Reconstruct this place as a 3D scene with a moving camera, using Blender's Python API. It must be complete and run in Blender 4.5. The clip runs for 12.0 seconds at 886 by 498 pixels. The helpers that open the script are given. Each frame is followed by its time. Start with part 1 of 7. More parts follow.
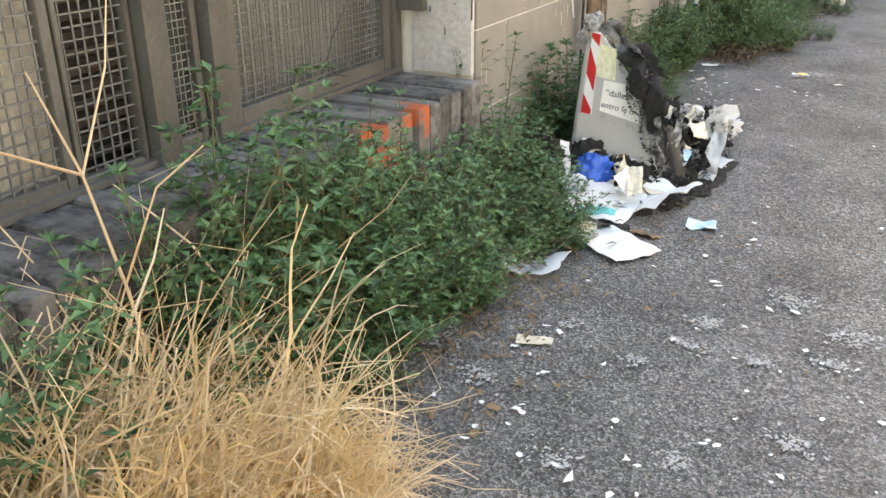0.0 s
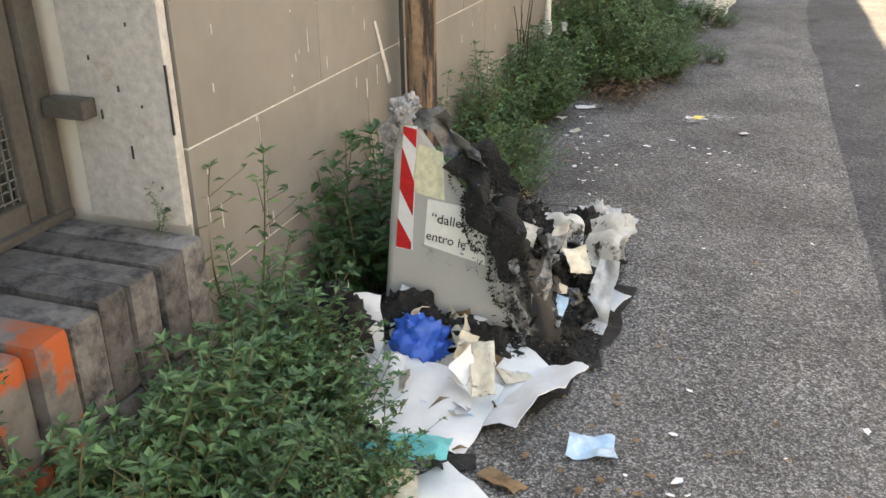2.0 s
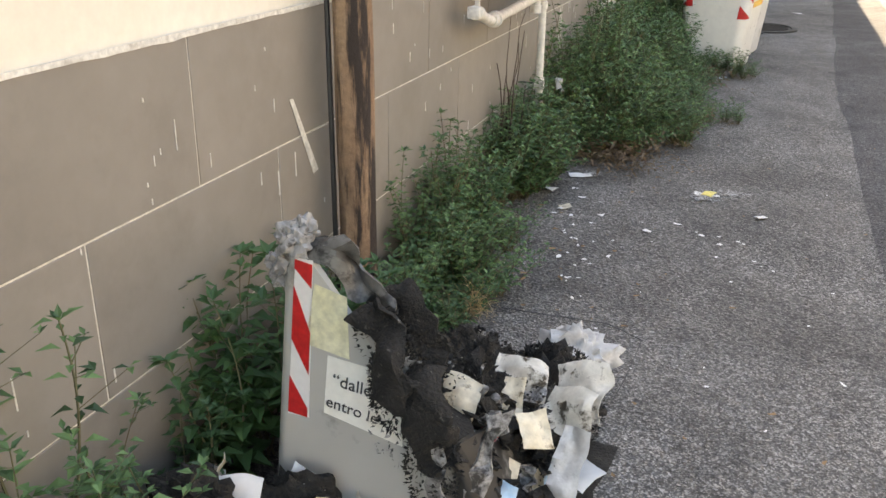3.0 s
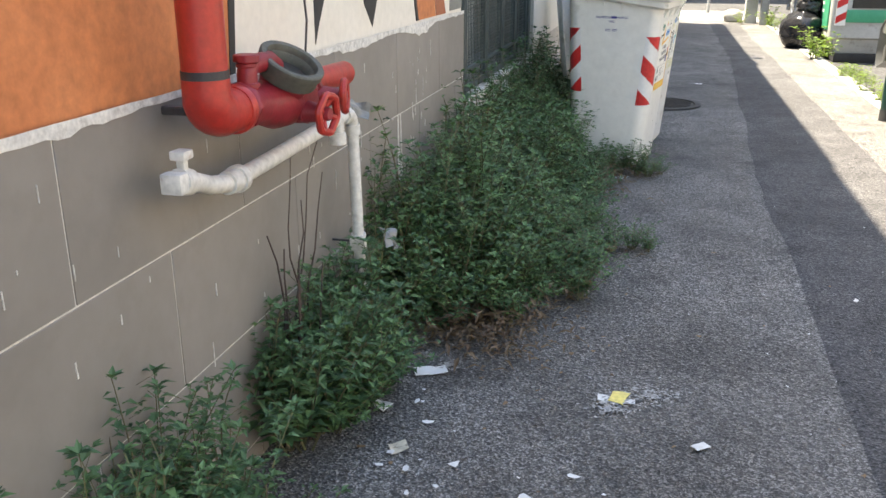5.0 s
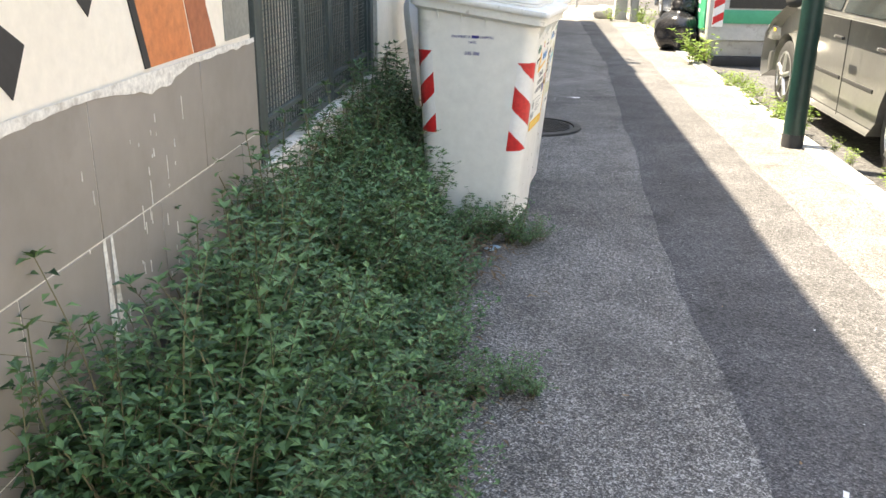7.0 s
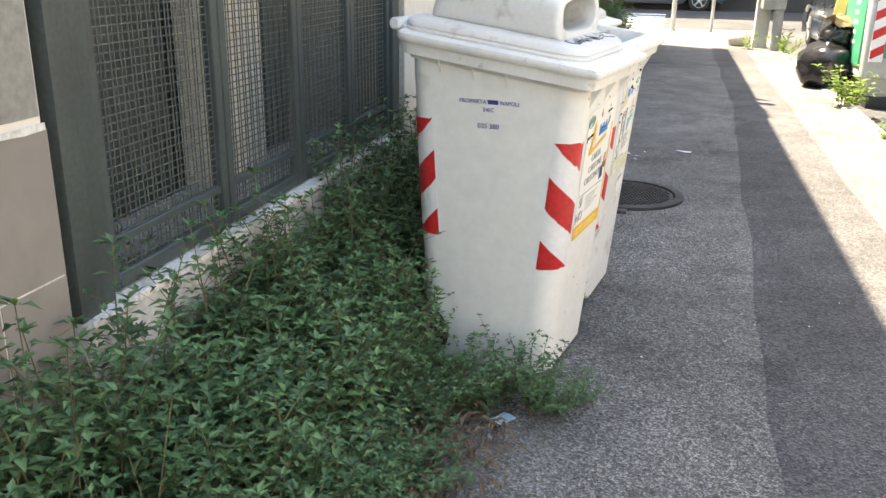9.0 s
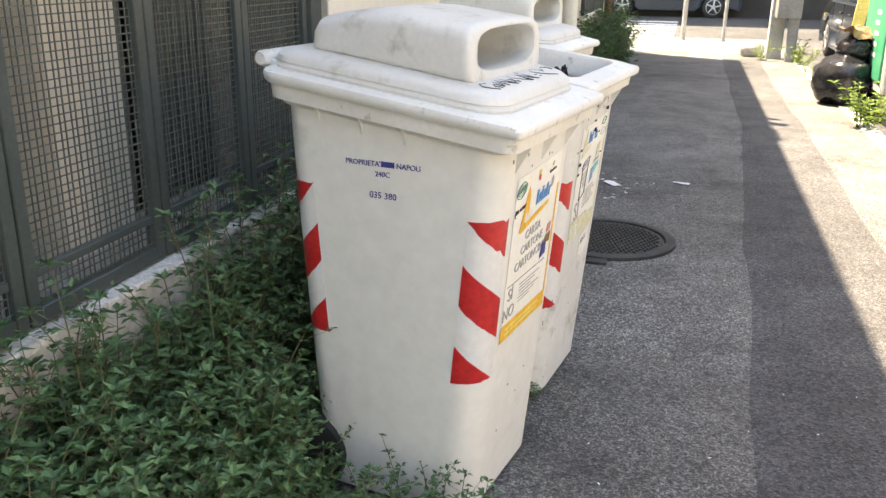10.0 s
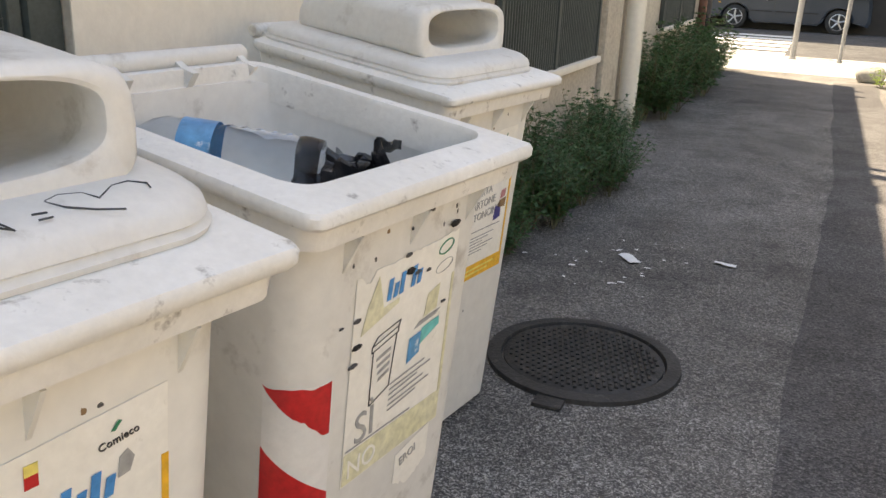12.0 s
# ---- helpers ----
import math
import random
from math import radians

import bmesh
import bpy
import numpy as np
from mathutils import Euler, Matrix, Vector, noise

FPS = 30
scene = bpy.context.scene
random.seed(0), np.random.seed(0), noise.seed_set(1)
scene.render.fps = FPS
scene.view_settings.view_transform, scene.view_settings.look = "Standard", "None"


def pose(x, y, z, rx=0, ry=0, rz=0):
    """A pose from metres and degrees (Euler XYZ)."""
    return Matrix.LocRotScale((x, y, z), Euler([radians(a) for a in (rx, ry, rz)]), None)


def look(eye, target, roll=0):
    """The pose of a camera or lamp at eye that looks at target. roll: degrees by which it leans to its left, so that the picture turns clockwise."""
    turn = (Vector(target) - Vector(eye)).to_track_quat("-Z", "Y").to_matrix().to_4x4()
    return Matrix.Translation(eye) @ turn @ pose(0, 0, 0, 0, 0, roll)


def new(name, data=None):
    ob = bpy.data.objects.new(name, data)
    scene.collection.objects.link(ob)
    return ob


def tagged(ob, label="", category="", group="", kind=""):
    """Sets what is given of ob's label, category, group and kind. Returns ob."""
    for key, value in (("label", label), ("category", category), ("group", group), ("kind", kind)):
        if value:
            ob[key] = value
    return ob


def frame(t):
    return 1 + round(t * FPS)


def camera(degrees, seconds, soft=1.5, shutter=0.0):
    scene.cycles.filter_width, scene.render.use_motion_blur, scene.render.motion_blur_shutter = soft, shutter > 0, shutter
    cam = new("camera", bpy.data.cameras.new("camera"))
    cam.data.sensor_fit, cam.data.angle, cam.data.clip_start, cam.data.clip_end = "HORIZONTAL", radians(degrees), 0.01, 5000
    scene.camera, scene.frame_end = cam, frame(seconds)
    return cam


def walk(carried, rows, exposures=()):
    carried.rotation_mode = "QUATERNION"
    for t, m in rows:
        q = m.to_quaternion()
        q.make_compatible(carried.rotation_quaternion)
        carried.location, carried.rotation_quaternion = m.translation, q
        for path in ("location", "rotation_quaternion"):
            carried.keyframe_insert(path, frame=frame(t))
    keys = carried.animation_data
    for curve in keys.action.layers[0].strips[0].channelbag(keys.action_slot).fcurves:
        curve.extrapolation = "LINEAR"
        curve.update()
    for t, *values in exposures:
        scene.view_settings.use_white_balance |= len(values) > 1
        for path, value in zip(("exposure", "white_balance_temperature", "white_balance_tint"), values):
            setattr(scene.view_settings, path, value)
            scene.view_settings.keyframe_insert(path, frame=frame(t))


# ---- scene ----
cam = camera(54.5, 12.0)
METRES, EYE, TILT, LEAN, TURN = 8.8, 1.21, 0.05, 0.0, 26.9
ROWS = [
    (0.0, 0.0, 0.0, 0.0, -0.11, -23.81, 0.24),
    (0.5, 0.0098, 0.0422, -0.0006, -3.9, -24.79, 0.94),
    (1.0, 0.0201, 0.0819, 0.0001, -7.32, -24.79, 0.8),
    (1.5, 0.0355, 0.1186, 0.0024, -7.6, -24.39, 0.15),
    (2.0, 0.0459, 0.1608, 0.0007, -8.22, -24.37, 0.38),
    (2.5, 0.0574, 0.1947, 0.0021, -8.19, -23.83, 0.14),
    (3.0, 0.0785, 0.2296, 0.0044, -6.57, -23.0, -1.07),
    (3.5, 0.0916, 0.2718, 0.0028, -7.24, -22.73, -1.08),
    (5.5, 0.1642, 0.4201, 0.0053, -15.91, -18.54, -0.81),
    (6.0, 0.187, 0.455, 0.0057, -19.55, -19.68, -2.81),
    (6.5, 0.2001, 0.496, 0.0058, -21.72, -20.15, -1.98),
    (7.0, 0.2132, 0.5286, 0.0092, -21.34, -19.72, -0.73),
    (9.0, 0.3115, 0.6561, 0.0101, -12.39, -18.76, -0.74),
    (9.5, 0.3382, 0.6904, 0.0102, -12.06, -18.49, -0.99),
    (10.0, 0.3629, 0.7262, 0.0123, -11.32, -18.42, -0.58),
    (10.5, 0.3975, 0.7551, 0.011, -8.63, -18.39, -2.61),
    (11.0, 0.4215, 0.7925, 0.0109, -7.65, -18.12, -2.28),
    (11.5, 0.4419, 0.8302, 0.0118, -7.2, -17.64, -1.07),
    (12.0, 0.4692, 0.8637, 0.0105, -3.54, -18.57, -2.33),
]
walk(cam, [(t, pose(0, 0, EYE, TILT, LEAN, TURN) @ pose(METRES * x, METRES * y, METRES * z, 90 + pitch, roll, yaw)) for t, x, y, z, yaw, pitch, roll in ROWS],
     exposures=[(0.0, 2.95, 9400, 8), (0.5, 2.66, 9500, 8), (1.0, 2.62, 9700, 8), (2.0, 2.55, 9800, 9), (3.0, 2.45, 9300, 10), (3.7, 2.35, 8700, 10), (5.3, 2.18, 7600, 8), (6.0, 2.42, 7900, 8), (7.0, 2.45, 8000, 8), (9.0, 2.5, 8300, 9), (9.5, 2.5, 8500, 10), (10.5, 1.95, 8900, 12), (11.2, 1.52, 9000, 12), (12.0, 1.76, 9000, 12)])

# ---- world, sun ----
SUN_DIR = Vector((0.90, -0.43, -1.82))          # the way the light travels
world = bpy.data.worlds.new("sky")
scene.world = world
world.use_nodes = True
wn = world.node_tree
sky = wn.nodes.new("ShaderNodeTexSky")
sky.sky_type = 'NISHITA'
sky.sun_disc = False
sky.sun_elevation = math.atan2(1.82, math.hypot(0.90, 0.43))
sky.sun_rotation = math.atan2(-0.90, 0.43)
wn.links.new(sky.outputs[0], wn.nodes["Background"].inputs[0])
wn.nodes["Background"].inputs[1].default_value = 0.15
sun = new("sun", bpy.data.lights.new("sun", 'SUN'))
sun.data.energy, sun.data.angle, sun.data.color = 4.8, radians(0.6), (1.0, 0.95, 0.87)
sun.matrix_world = look((-20, 12, 40), Vector((-20, 12, 40)) + SUN_DIR)

# ---- materials ----
def nodes_of(name):
    m = bpy.data.materials.new(name)
    m.use_nodes = True
    return m, m.node_tree.nodes, m.node_tree.links, m.node_tree.nodes["Principled BSDF"]


def mixrgb(N, L, a, b, fac, kind='MIX'):
    n = N.new("ShaderNodeMix")
    n.data_type, n.blend_type = 'RGBA', kind
    for sock, v in ((n.inputs[0], fac), (n.inputs[6], a), (n.inputs[7], b)):
        if isinstance(v, bpy.types.NodeSocket):
            L.new(v, sock)
        elif isinstance(v, (tuple, list)):
            sock.default_value = (*v, 1)[:4]
        else:
            sock.default_value = v
    return n.outputs[2]


def noise_fac(N, L, scale, lo, hi, detail=4, coord="Object", stretch=None, rough=0.6):
    tc = N.new("ShaderNodeTexCoord") if coord == "Object" else N.new("ShaderNodeNewGeometry")
    out = tc.outputs["Object"] if coord == "Object" else tc.outputs["Position"]
    if stretch:
        mp = N.new("ShaderNodeMapping")
        mp.inputs["Scale"].default_value = stretch
        L.new(out, mp.inputs[0])
        out = mp.outputs[0]
    n = N.new("ShaderNodeTexNoise")
    n.inputs["Scale"].default_value, n.inputs["Detail"].default_value, n.inputs["Roughness"].default_value = scale, detail, rough
    L.new(out, n.inputs["Vector"])
    r = N.new("ShaderNodeMapRange")
    r.inputs[1].default_value, r.inputs[2].default_value = lo, hi
    L.new(n.outputs[0], r.inputs[0])
    return r.outputs[0]


def bump(N, L, B, fac, strength, dist=0.01):
    b = N.new("ShaderNodeBump")
    b.inputs["Strength"].default_value, b.inputs["Distance"].default_value = strength, dist
    L.new(fac, b.inputs["Height"])
    L.new(b.outputs[0], B.inputs["Normal"])


def surf(name, c1, c2, rough=0.7, metal=0.0, big=2.0, fine=60.0, stain=None, stain_at=(0.55, 0.7), bumps=0.25, coord="Position",
         stretch=None, rand=0.0, stain_scale=None, grain=0.24):
    """A worn surface: two colours mixed at a large scale, fine grain, and a stain colour in patches."""
    m, N, L, B = nodes_of(name)
    a = noise_fac(N, L, big, 0.3, 0.7, coord=coord, stretch=stretch)
    col = mixrgb(N, L, c1, c2, a)
    g = noise_fac(N, L, fine, 0.25, 0.75, detail=3, coord=coord)
    col = mixrgb(N, L, col, mixrgb(N, L, (1 - grain,) * 3, (1 + grain * 0.8,) * 3, g), 1.0, 'MULTIPLY')
    if stain:
        s = noise_fac(N, L, stain_scale or big * 2.3, *stain_at, detail=8, coord=coord, stretch=stretch, rough=0.68)
        col = mixrgb(N, L, col, stain, s)
    if rand:
        oi = N.new("ShaderNodeObjectInfo")
        r = N.new("ShaderNodeMapRange")
        r.inputs[3].default_value, r.inputs[4].default_value = 1 - rand, 1 + rand
        L.new(oi.outputs["Random"], r.inputs[0])
        cc = N.new("ShaderNodeCombineColor")
        for k in range(3):
            L.new(r.outputs[0], cc.inputs[k])
        col = mixrgb(N, L, col, cc.outputs[0], 1.0, 'MULTIPLY')
    L.new(col, B.inputs["Base Color"])
    B.inputs["Roughness"].default_value, B.inputs["Metallic"].default_value = rough, metal
    if bumps:
        bump(N, L, B, g, bumps, 0.004)
    return m


def asphalt(name, dark, light, patch, grain, speck):
    m, N, L, B = nodes_of(name)
    geo = N.new("ShaderNodeNewGeometry")
    v = N.new("ShaderNodeTexVoronoi")
    v.inputs["Scale"].default_value = grain
    L.new(geo.outputs["Position"], v.inputs["Vector"])
    sep = N.new("ShaderNodeSeparateColor")
    L.new(v.outputs["Color"], sep.inputs[0])
    stone = N.new("ShaderNodeMapRange")
    stone.inputs[1].default_value, stone.inputs[2].default_value = 0.45, 0.95
    L.new(sep.outputs[0], stone.inputs[0])
    col = mixrgb(N, L, dark, light, stone.outputs[0])
    n1 = noise_fac(N, L, 0.8, 0.35, 0.68, coord="Position", detail=6)
    col = mixrgb(N, L, col, patch, mixrgb(N, L, (0, 0, 0), (0.55, 0.55, 0.55), n1))
    n2 = noise_fac(N, L, 3.1, 0.3, 0.7, coord="Position", detail=7)
    col = mixrgb(N, L, col, mixrgb(N, L, (0.68, 0.67, 0.66), (1.22, 1.21, 1.2), n2), 1.0, 'MULTIPLY')
    n4 = noise_fac(N, L, 1.7, 0.54, 0.70, coord="Position", detail=9, rough=0.7)
    col = mixrgb(N, L, col, (0.035, 0.033, 0.032), mixrgb(N, L, (0, 0, 0), (0.6, 0.6, 0.6), n4))
    n3 = noise_fac(N, L, 22, 0.66, 0.72, coord="Position", detail=5)
    col = mixrgb(N, L, col, (0.42, 0.41, 0.39), mixrgb(N, L, (0, 0, 0), (speck, speck, speck), n3))
    # coarse chippings, some dark gaps between them
    v2 = N.new("ShaderNodeTexVoronoi")
    v2.inputs["Scale"].default_value = grain * 0.42
    L.new(geo.outputs["Position"], v2.inputs["Vector"])
    sep2 = N.new("ShaderNodeSeparateColor")
    L.new(v2.outputs["Color"], sep2.inputs[0])
    col = mixrgb(N, L, col, mixrgb(N, L, (0.62, 0.615, 0.61), (1.42, 1.41, 1.40), sep2.outputs[1]), 1.0, 'MULTIPLY')
    n5 = noise_fac(N, L, 0.45, 0.35, 0.65, coord="Position", detail=3)
    col = mixrgb(N, L, col, mixrgb(N, L, (0.80, 0.79, 0.78), (1.16, 1.16, 1.16), n5), 1.0, 'MULTIPLY')
    L.new(col, B.inputs["Base Color"])
    B.inputs["Roughness"].default_value = 0.88
    bump(N, L, B, v2.outputs["Distance"], 0.7, 0.008)
    return m


def leafy(name, c1, c2, c3, thru=0.35):
    m, N, L, B = nodes_of(name)
    geo = N.new("ShaderNodeNewGeometry")
    oi = N.new("ShaderNodeObjectInfo")
    col = mixrgb(N, L, c1, c2, geo.outputs["Random Per Island"])
    r = N.new("ShaderNodeMapRange")
    r.inputs[1].default_value, r.inputs[2].default_value, r.inputs[4].default_value = 0.3, 1.0, 0.55
    L.new(oi.outputs["Random"], r.inputs[0])
    col = mixrgb(N, L, col, c3, r.outputs[0])
    L.new(col, B.inputs["Base Color"])
    B.inputs["Roughness"].default_value = 0.55
    t = N.new("ShaderNodeBsdfTranslucent")
    L.new(mixrgb(N, L, col, (1.5, 1.6, 0.7), 1.0, 'MULTIPLY'), t.inputs[0])
    mx = N.new("ShaderNodeMixShader")
    mx.inputs[0].default_value = thru
    L.new(B.outputs[0], mx.inputs[1])
    L.new(t.outputs[0], mx.inputs[2])
    L.new(mx.outputs[0], N["Material Output"].inputs[0])
    return m


def clear(name, tint=(1, 1, 1), rough=0.05):
    m, N, L, B = nodes_of(name)
    B.inputs["Base Color"].default_value = (*tint, 1)
    B.inputs["Roughness"].default_value, B.inputs["Transmission Weight"].default_value, B.inputs["IOR"].default_value = rough, 1.0, 1.3
    return m


PAVE = asphalt("worn_asphalt", (0.072, 0.069, 0.066), (0.34, 0.33, 0.315), (0.145, 0.139, 0.132), 235, 0.6)
STRIP = asphalt("newer_asphalt", (0.052, 0.051, 0.053), (0.172, 0.169, 0.171), (0.089, 0.088, 0.089), 235, 0.15)
ROAD = asphalt("road_asphalt", (0.05, 0.05, 0.052), (0.12, 0.12, 0.12), (0.08, 0.08, 0.08), 90, 0.1)
CONC = surf("pale_concrete", (0.42, 0.41, 0.38), (0.52, 0.51, 0.48), 0.85, big=3, stain=(0.24, 0.22, 0.19), stain_at=(0.58, 0.75))
KERB = surf("kerb_stone", (0.36, 0.35, 0.32), (0.46, 0.45, 0.42), 0.8, big=4, stain=(0.2, 0.19, 0.17), rand=0.1)
TILE = surf("taupe_tile", (0.215, 0.194, 0.172), (0.285, 0.257, 0.23), 0.55, big=1.6, fine=18, stain=(0.19, 0.17, 0.15), stain_at=(0.5, 0.8), bumps=0.05, rand=0.06, grain=0.06)
GROUT = surf("white_grout", (0.62, 0.59, 0.53), (0.7, 0.67, 0.6), 0.9, big=6)
CREAM = surf("cream_wall_paint", (0.74, 0.68, 0.58), (0.80, 0.75, 0.66), 0.8, big=1.5, fine=30, stain=(0.58, 0.52, 0.44), stain_at=(0.6, 0.85), bumps=0.12, grain=0.06)
PLASTER = surf("grey_beige_plaster", (0.46, 0.41, 0.34), (0.55, 0.50, 0.42), 0.88, big=1.2, fine=35, stain=(0.28, 0.23, 0.18), stain_at=(0.55, 0.8), bumps=0.2)
PIER = surf("bare_concrete_pier", (0.46, 0.44, 0.41), (0.55, 0.53, 0.50), 0.85, big=5, fine=45, stain=(0.36, 0.29, 0.22), stain_at=(0.62, 0.74))
ORANGE = surf("orange_mural_paint", (0.52, 0.17, 0.06), (0.60, 0.22, 0.085), 0.7, big=4, fine=30, bumps=0.08)
RUSTBROWN = surf("brown_mural_paint", (0.32, 0.10, 0.045), (0.38, 0.13, 0.06), 0.7, big=4, fine=30, bumps=0.08)
BLACKP = surf("black_mural_paint", (0.018, 0.018, 0.02), (0.03, 0.03, 0.032), 0.6, big=5, fine=30, bumps=0.05)
SMEAR = surf("flaking_white_paint", (0.62, 0.60, 0.56), (0.75, 0.72, 0.66), 0.85, big=14, fine=80, stain=(0.4, 0.37, 0.33), stain_at=(0.5, 0.7))
FENCE = surf("dark_green_steel", (0.045, 0.058, 0.056), (0.062, 0.077, 0.074), 0.5, 0.0, big=6, fine=80, stain=(0.07, 0.06, 0.05), stain_at=(0.62, 0.75), bumps=0.08)
GATE = surf("grey_brown_steel", (0.07, 0.066, 0.058), (0.105, 0.098, 0.086), 0.55, big=7, fine=70, stain=(0.12, 0.06, 0.03), stain_at=(0.6, 0.72), bumps=0.1)
WIRE = surf("dull_wire", (0.12, 0.12, 0.115), (0.18, 0.18, 0.17), 0.5, 0.3, big=9, fine=90, bumps=0)
GWIRE = surf("green_wire", (0.085, 0.10, 0.094), (0.12, 0.138, 0.13), 0.45, 0.2, big=9, fine=90, bumps=0)
SHEET = surf("grey_sheet_metal", (0.20, 0.20, 0.18), (0.26, 0.26, 0.235), 0.55, 0.1, big=3, fine=50, stain=(0.13, 0.10, 0.07), stain_at=(0.6, 0.75), bumps=0.06)
BOARD = surf("beige_board", (0.42, 0.38, 0.30), (0.5, 0.46, 0.38), 0.8, big=4, fine=50)
# Near-black colour holding the shade of insides: yard, windows, slat gaps, inlet mouth.
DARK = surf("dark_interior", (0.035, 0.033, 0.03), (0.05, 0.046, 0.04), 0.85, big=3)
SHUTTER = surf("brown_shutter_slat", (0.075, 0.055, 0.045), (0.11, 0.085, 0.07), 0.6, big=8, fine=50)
LEDGE = surf("weathered_brick", (0.11, 0.10, 0.09), (0.19, 0.175, 0.16), 0.9, big=9, fine=60, stain=(0.035, 0.032, 0.032), stain_at=(0.46, 0.66), bumps=0.7, rand=0.3)
BINW = surf("off_white_plastic", (0.73, 0.715, 0.665), (0.79, 0.775, 0.725), 0.42, big=2.2, fine=24, stain=(0.42, 0.39, 0.33), stain_at=(0.62, 0.85), bumps=0.03, grain=0.06)
LIDW = surf("scuffed_white_plastic", (0.79, 0.775, 0.735), (0.86, 0.85, 0.815), 0.45, big=5, fine=70, stain=(0.40, 0.36, 0.30), stain_at=(0.56, 0.76), stain_scale=11, bumps=0.06, grain=0.06)
RIMD = surf("grimy_rim_plastic", (0.70, 0.685, 0.64), (0.80, 0.785, 0.745), 0.5, big=5, fine=70, stain=(0.20, 0.175, 0.145), stain_at=(0.60, 0.74), stain_scale=24, bumps=0.12, grain=0.06)
BINGREY = surf("grey_white_plastic", (0.66, 0.65, 0.615), (0.73, 0.72, 0.685), 0.5, big=3, fine=30, stain=(0.28, 0.25, 0.21), stain_at=(0.55, 0.75), bumps=0.05, grain=0.06)
STWHITE = surf("white_reflective_sticker", (0.70, 0.69, 0.67), (0.76, 0.75, 0.73), 0.35, big=9, fine=60, stain=(0.45, 0.43, 0.42), stain_at=(0.66, 0.74), bumps=0, grain=0.06)
STRED = surf("red_reflective_sticker", (0.50, 0.018, 0.02), (0.58, 0.03, 0.03), 0.35, big=9, fine=60, bumps=0)
LABELW = surf("paper_label", (0.82, 0.80, 0.73), (0.87, 0.85, 0.79), 0.5, big=7, fine=60, stain=(0.55, 0.52, 0.45), stain_at=(0.62, 0.75), bumps=0, grain=0.06)
LABELY = surf("yellow_print", (0.80, 0.66, 0.16), (0.85, 0.72, 0.25), 0.5, big=9, fine=60, bumps=0)
LABELO = surf("orange_print", (0.82, 0.42, 0.03), (0.86, 0.5, 0.06), 0.5, big=9, fine=60, bumps=0)
LABELP = surf("pale_yellow_print", (0.66, 0.63, 0.40), (0.72, 0.70, 0.52), 0.5, big=9, fine=60, bumps=0)
INKBLUE = surf("blue_print", (0.03, 0.22, 0.55), (0.05, 0.28, 0.6), 0.5, big=9, bumps=0)
INKNAVY = surf("navy_print", (0.035, 0.035, 0.20), (0.05, 0.05, 0.24), 0.5, big=9, bumps=0)
INKGREY = surf("grey_print", (0.33, 0.33, 0.32), (0.4, 0.4, 0.39), 0.5, big=9, bumps=0)
INKBLACK = surf("black_print", (0.03, 0.03, 0.03), (0.05, 0.05, 0.05), 0.5, big=9, bumps=0)
INKGREEN = surf("green_print", (0.02, 0.2, 0.1), (0.03, 0.25, 0.14), 0.5, big=9, bumps=0)
RUBBER = surf("black_rubber", (0.018, 0.018, 0.018), (0.03, 0.03, 0.03), 0.75, big=9, fine=70, bumps=0.15)
CHAR = surf("charred_plastic", (0.006, 0.006, 0.006), (0.020, 0.018, 0.016), 0.85, big=22, fine=140, stain=(0.17, 0.155, 0.14), stain_at=(0.62, 0.72), bumps=0.9)
MELT = surf("melted_plastic", (0.20, 0.195, 0.19), (0.40, 0.39, 0.38), 0.42, big=14, fine=40, stain=(0.025, 0.022, 0.02), stain_at=(0.42, 0.58), bumps=0.3)
ASH = surf("ash_and_soot", (0.012, 0.011, 0.010), (0.045, 0.041, 0.036), 0.95, big=26, fine=150, stain=(0.24, 0.22, 0.19), stain_at=(0.64, 0.73), bumps=1.0)
SCORCHED = surf("scorched_white_paper", (0.50, 0.48, 0.43), (0.66, 0.64, 0.59), 0.85, big=12, fine=40, stain=(0.05, 0.04, 0.03), stain_at=(0.53, 0.62), stain_scale=20, bumps=0.2)
KNOB = surf("melted_white_plastic", (0.19, 0.185, 0.18), (0.36, 0.355, 0.35), 0.45, big=22, fine=60, stain=(0.07, 0.065, 0.06), stain_at=(0.54, 0.66), bumps=0.4)
SKIN = surf("soot_grey_plastic", (0.05, 0.048, 0.045), (0.17, 0.165, 0.155), 0.38, big=16, fine=40, stain=(0.02, 0.018, 0.017), stain_at=(0.50, 0.62), bumps=0.12, grain=0.08)
PAPER = surf("white_paper", (0.72, 0.71, 0.69), (0.80, 0.79, 0.77), 0.8, big=6, fine=30, stain=(0.58, 0.53, 0.45), stain_at=(0.62, 0.8), bumps=0.12, grain=0.06)
PAPERC = surf("scorched_cream_paper", (0.62, 0.54, 0.40), (0.72, 0.66, 0.54), 0.85, big=14, fine=40, stain=(0.10, 0.06, 0.03), stain_at=(0.56, 0.68), bumps=0.2)
PAPERG = surf("grey_plastic_bag", (0.42, 0.42, 0.41), (0.56, 0.56, 0.56), 0.4, big=9, fine=40, stain=(0.1, 0.1, 0.1), stain_at=(0.6, 0.75), bumps=0.3)
BLUEBAG = surf("blue_plastic", (0.015, 0.10, 0.48), (0.03, 0.16, 0.60), 0.35, big=9, fine=40, stain=(0.3, 0.4, 0.6), stain_at=(0.66, 0.74), bumps=0.2)
TEAL = surf("teal_plastic", (0.05, 0.42, 0.42), (0.15, 0.55, 0.52), 0.4, big=9, fine=40, bumps=0.2)
PALEBLUE = surf("pale_blue_wrapper", (0.25, 0.48, 0.68), (0.62, 0.70, 0.76), 0.4, big=16, fine=40, bumps=0.2)
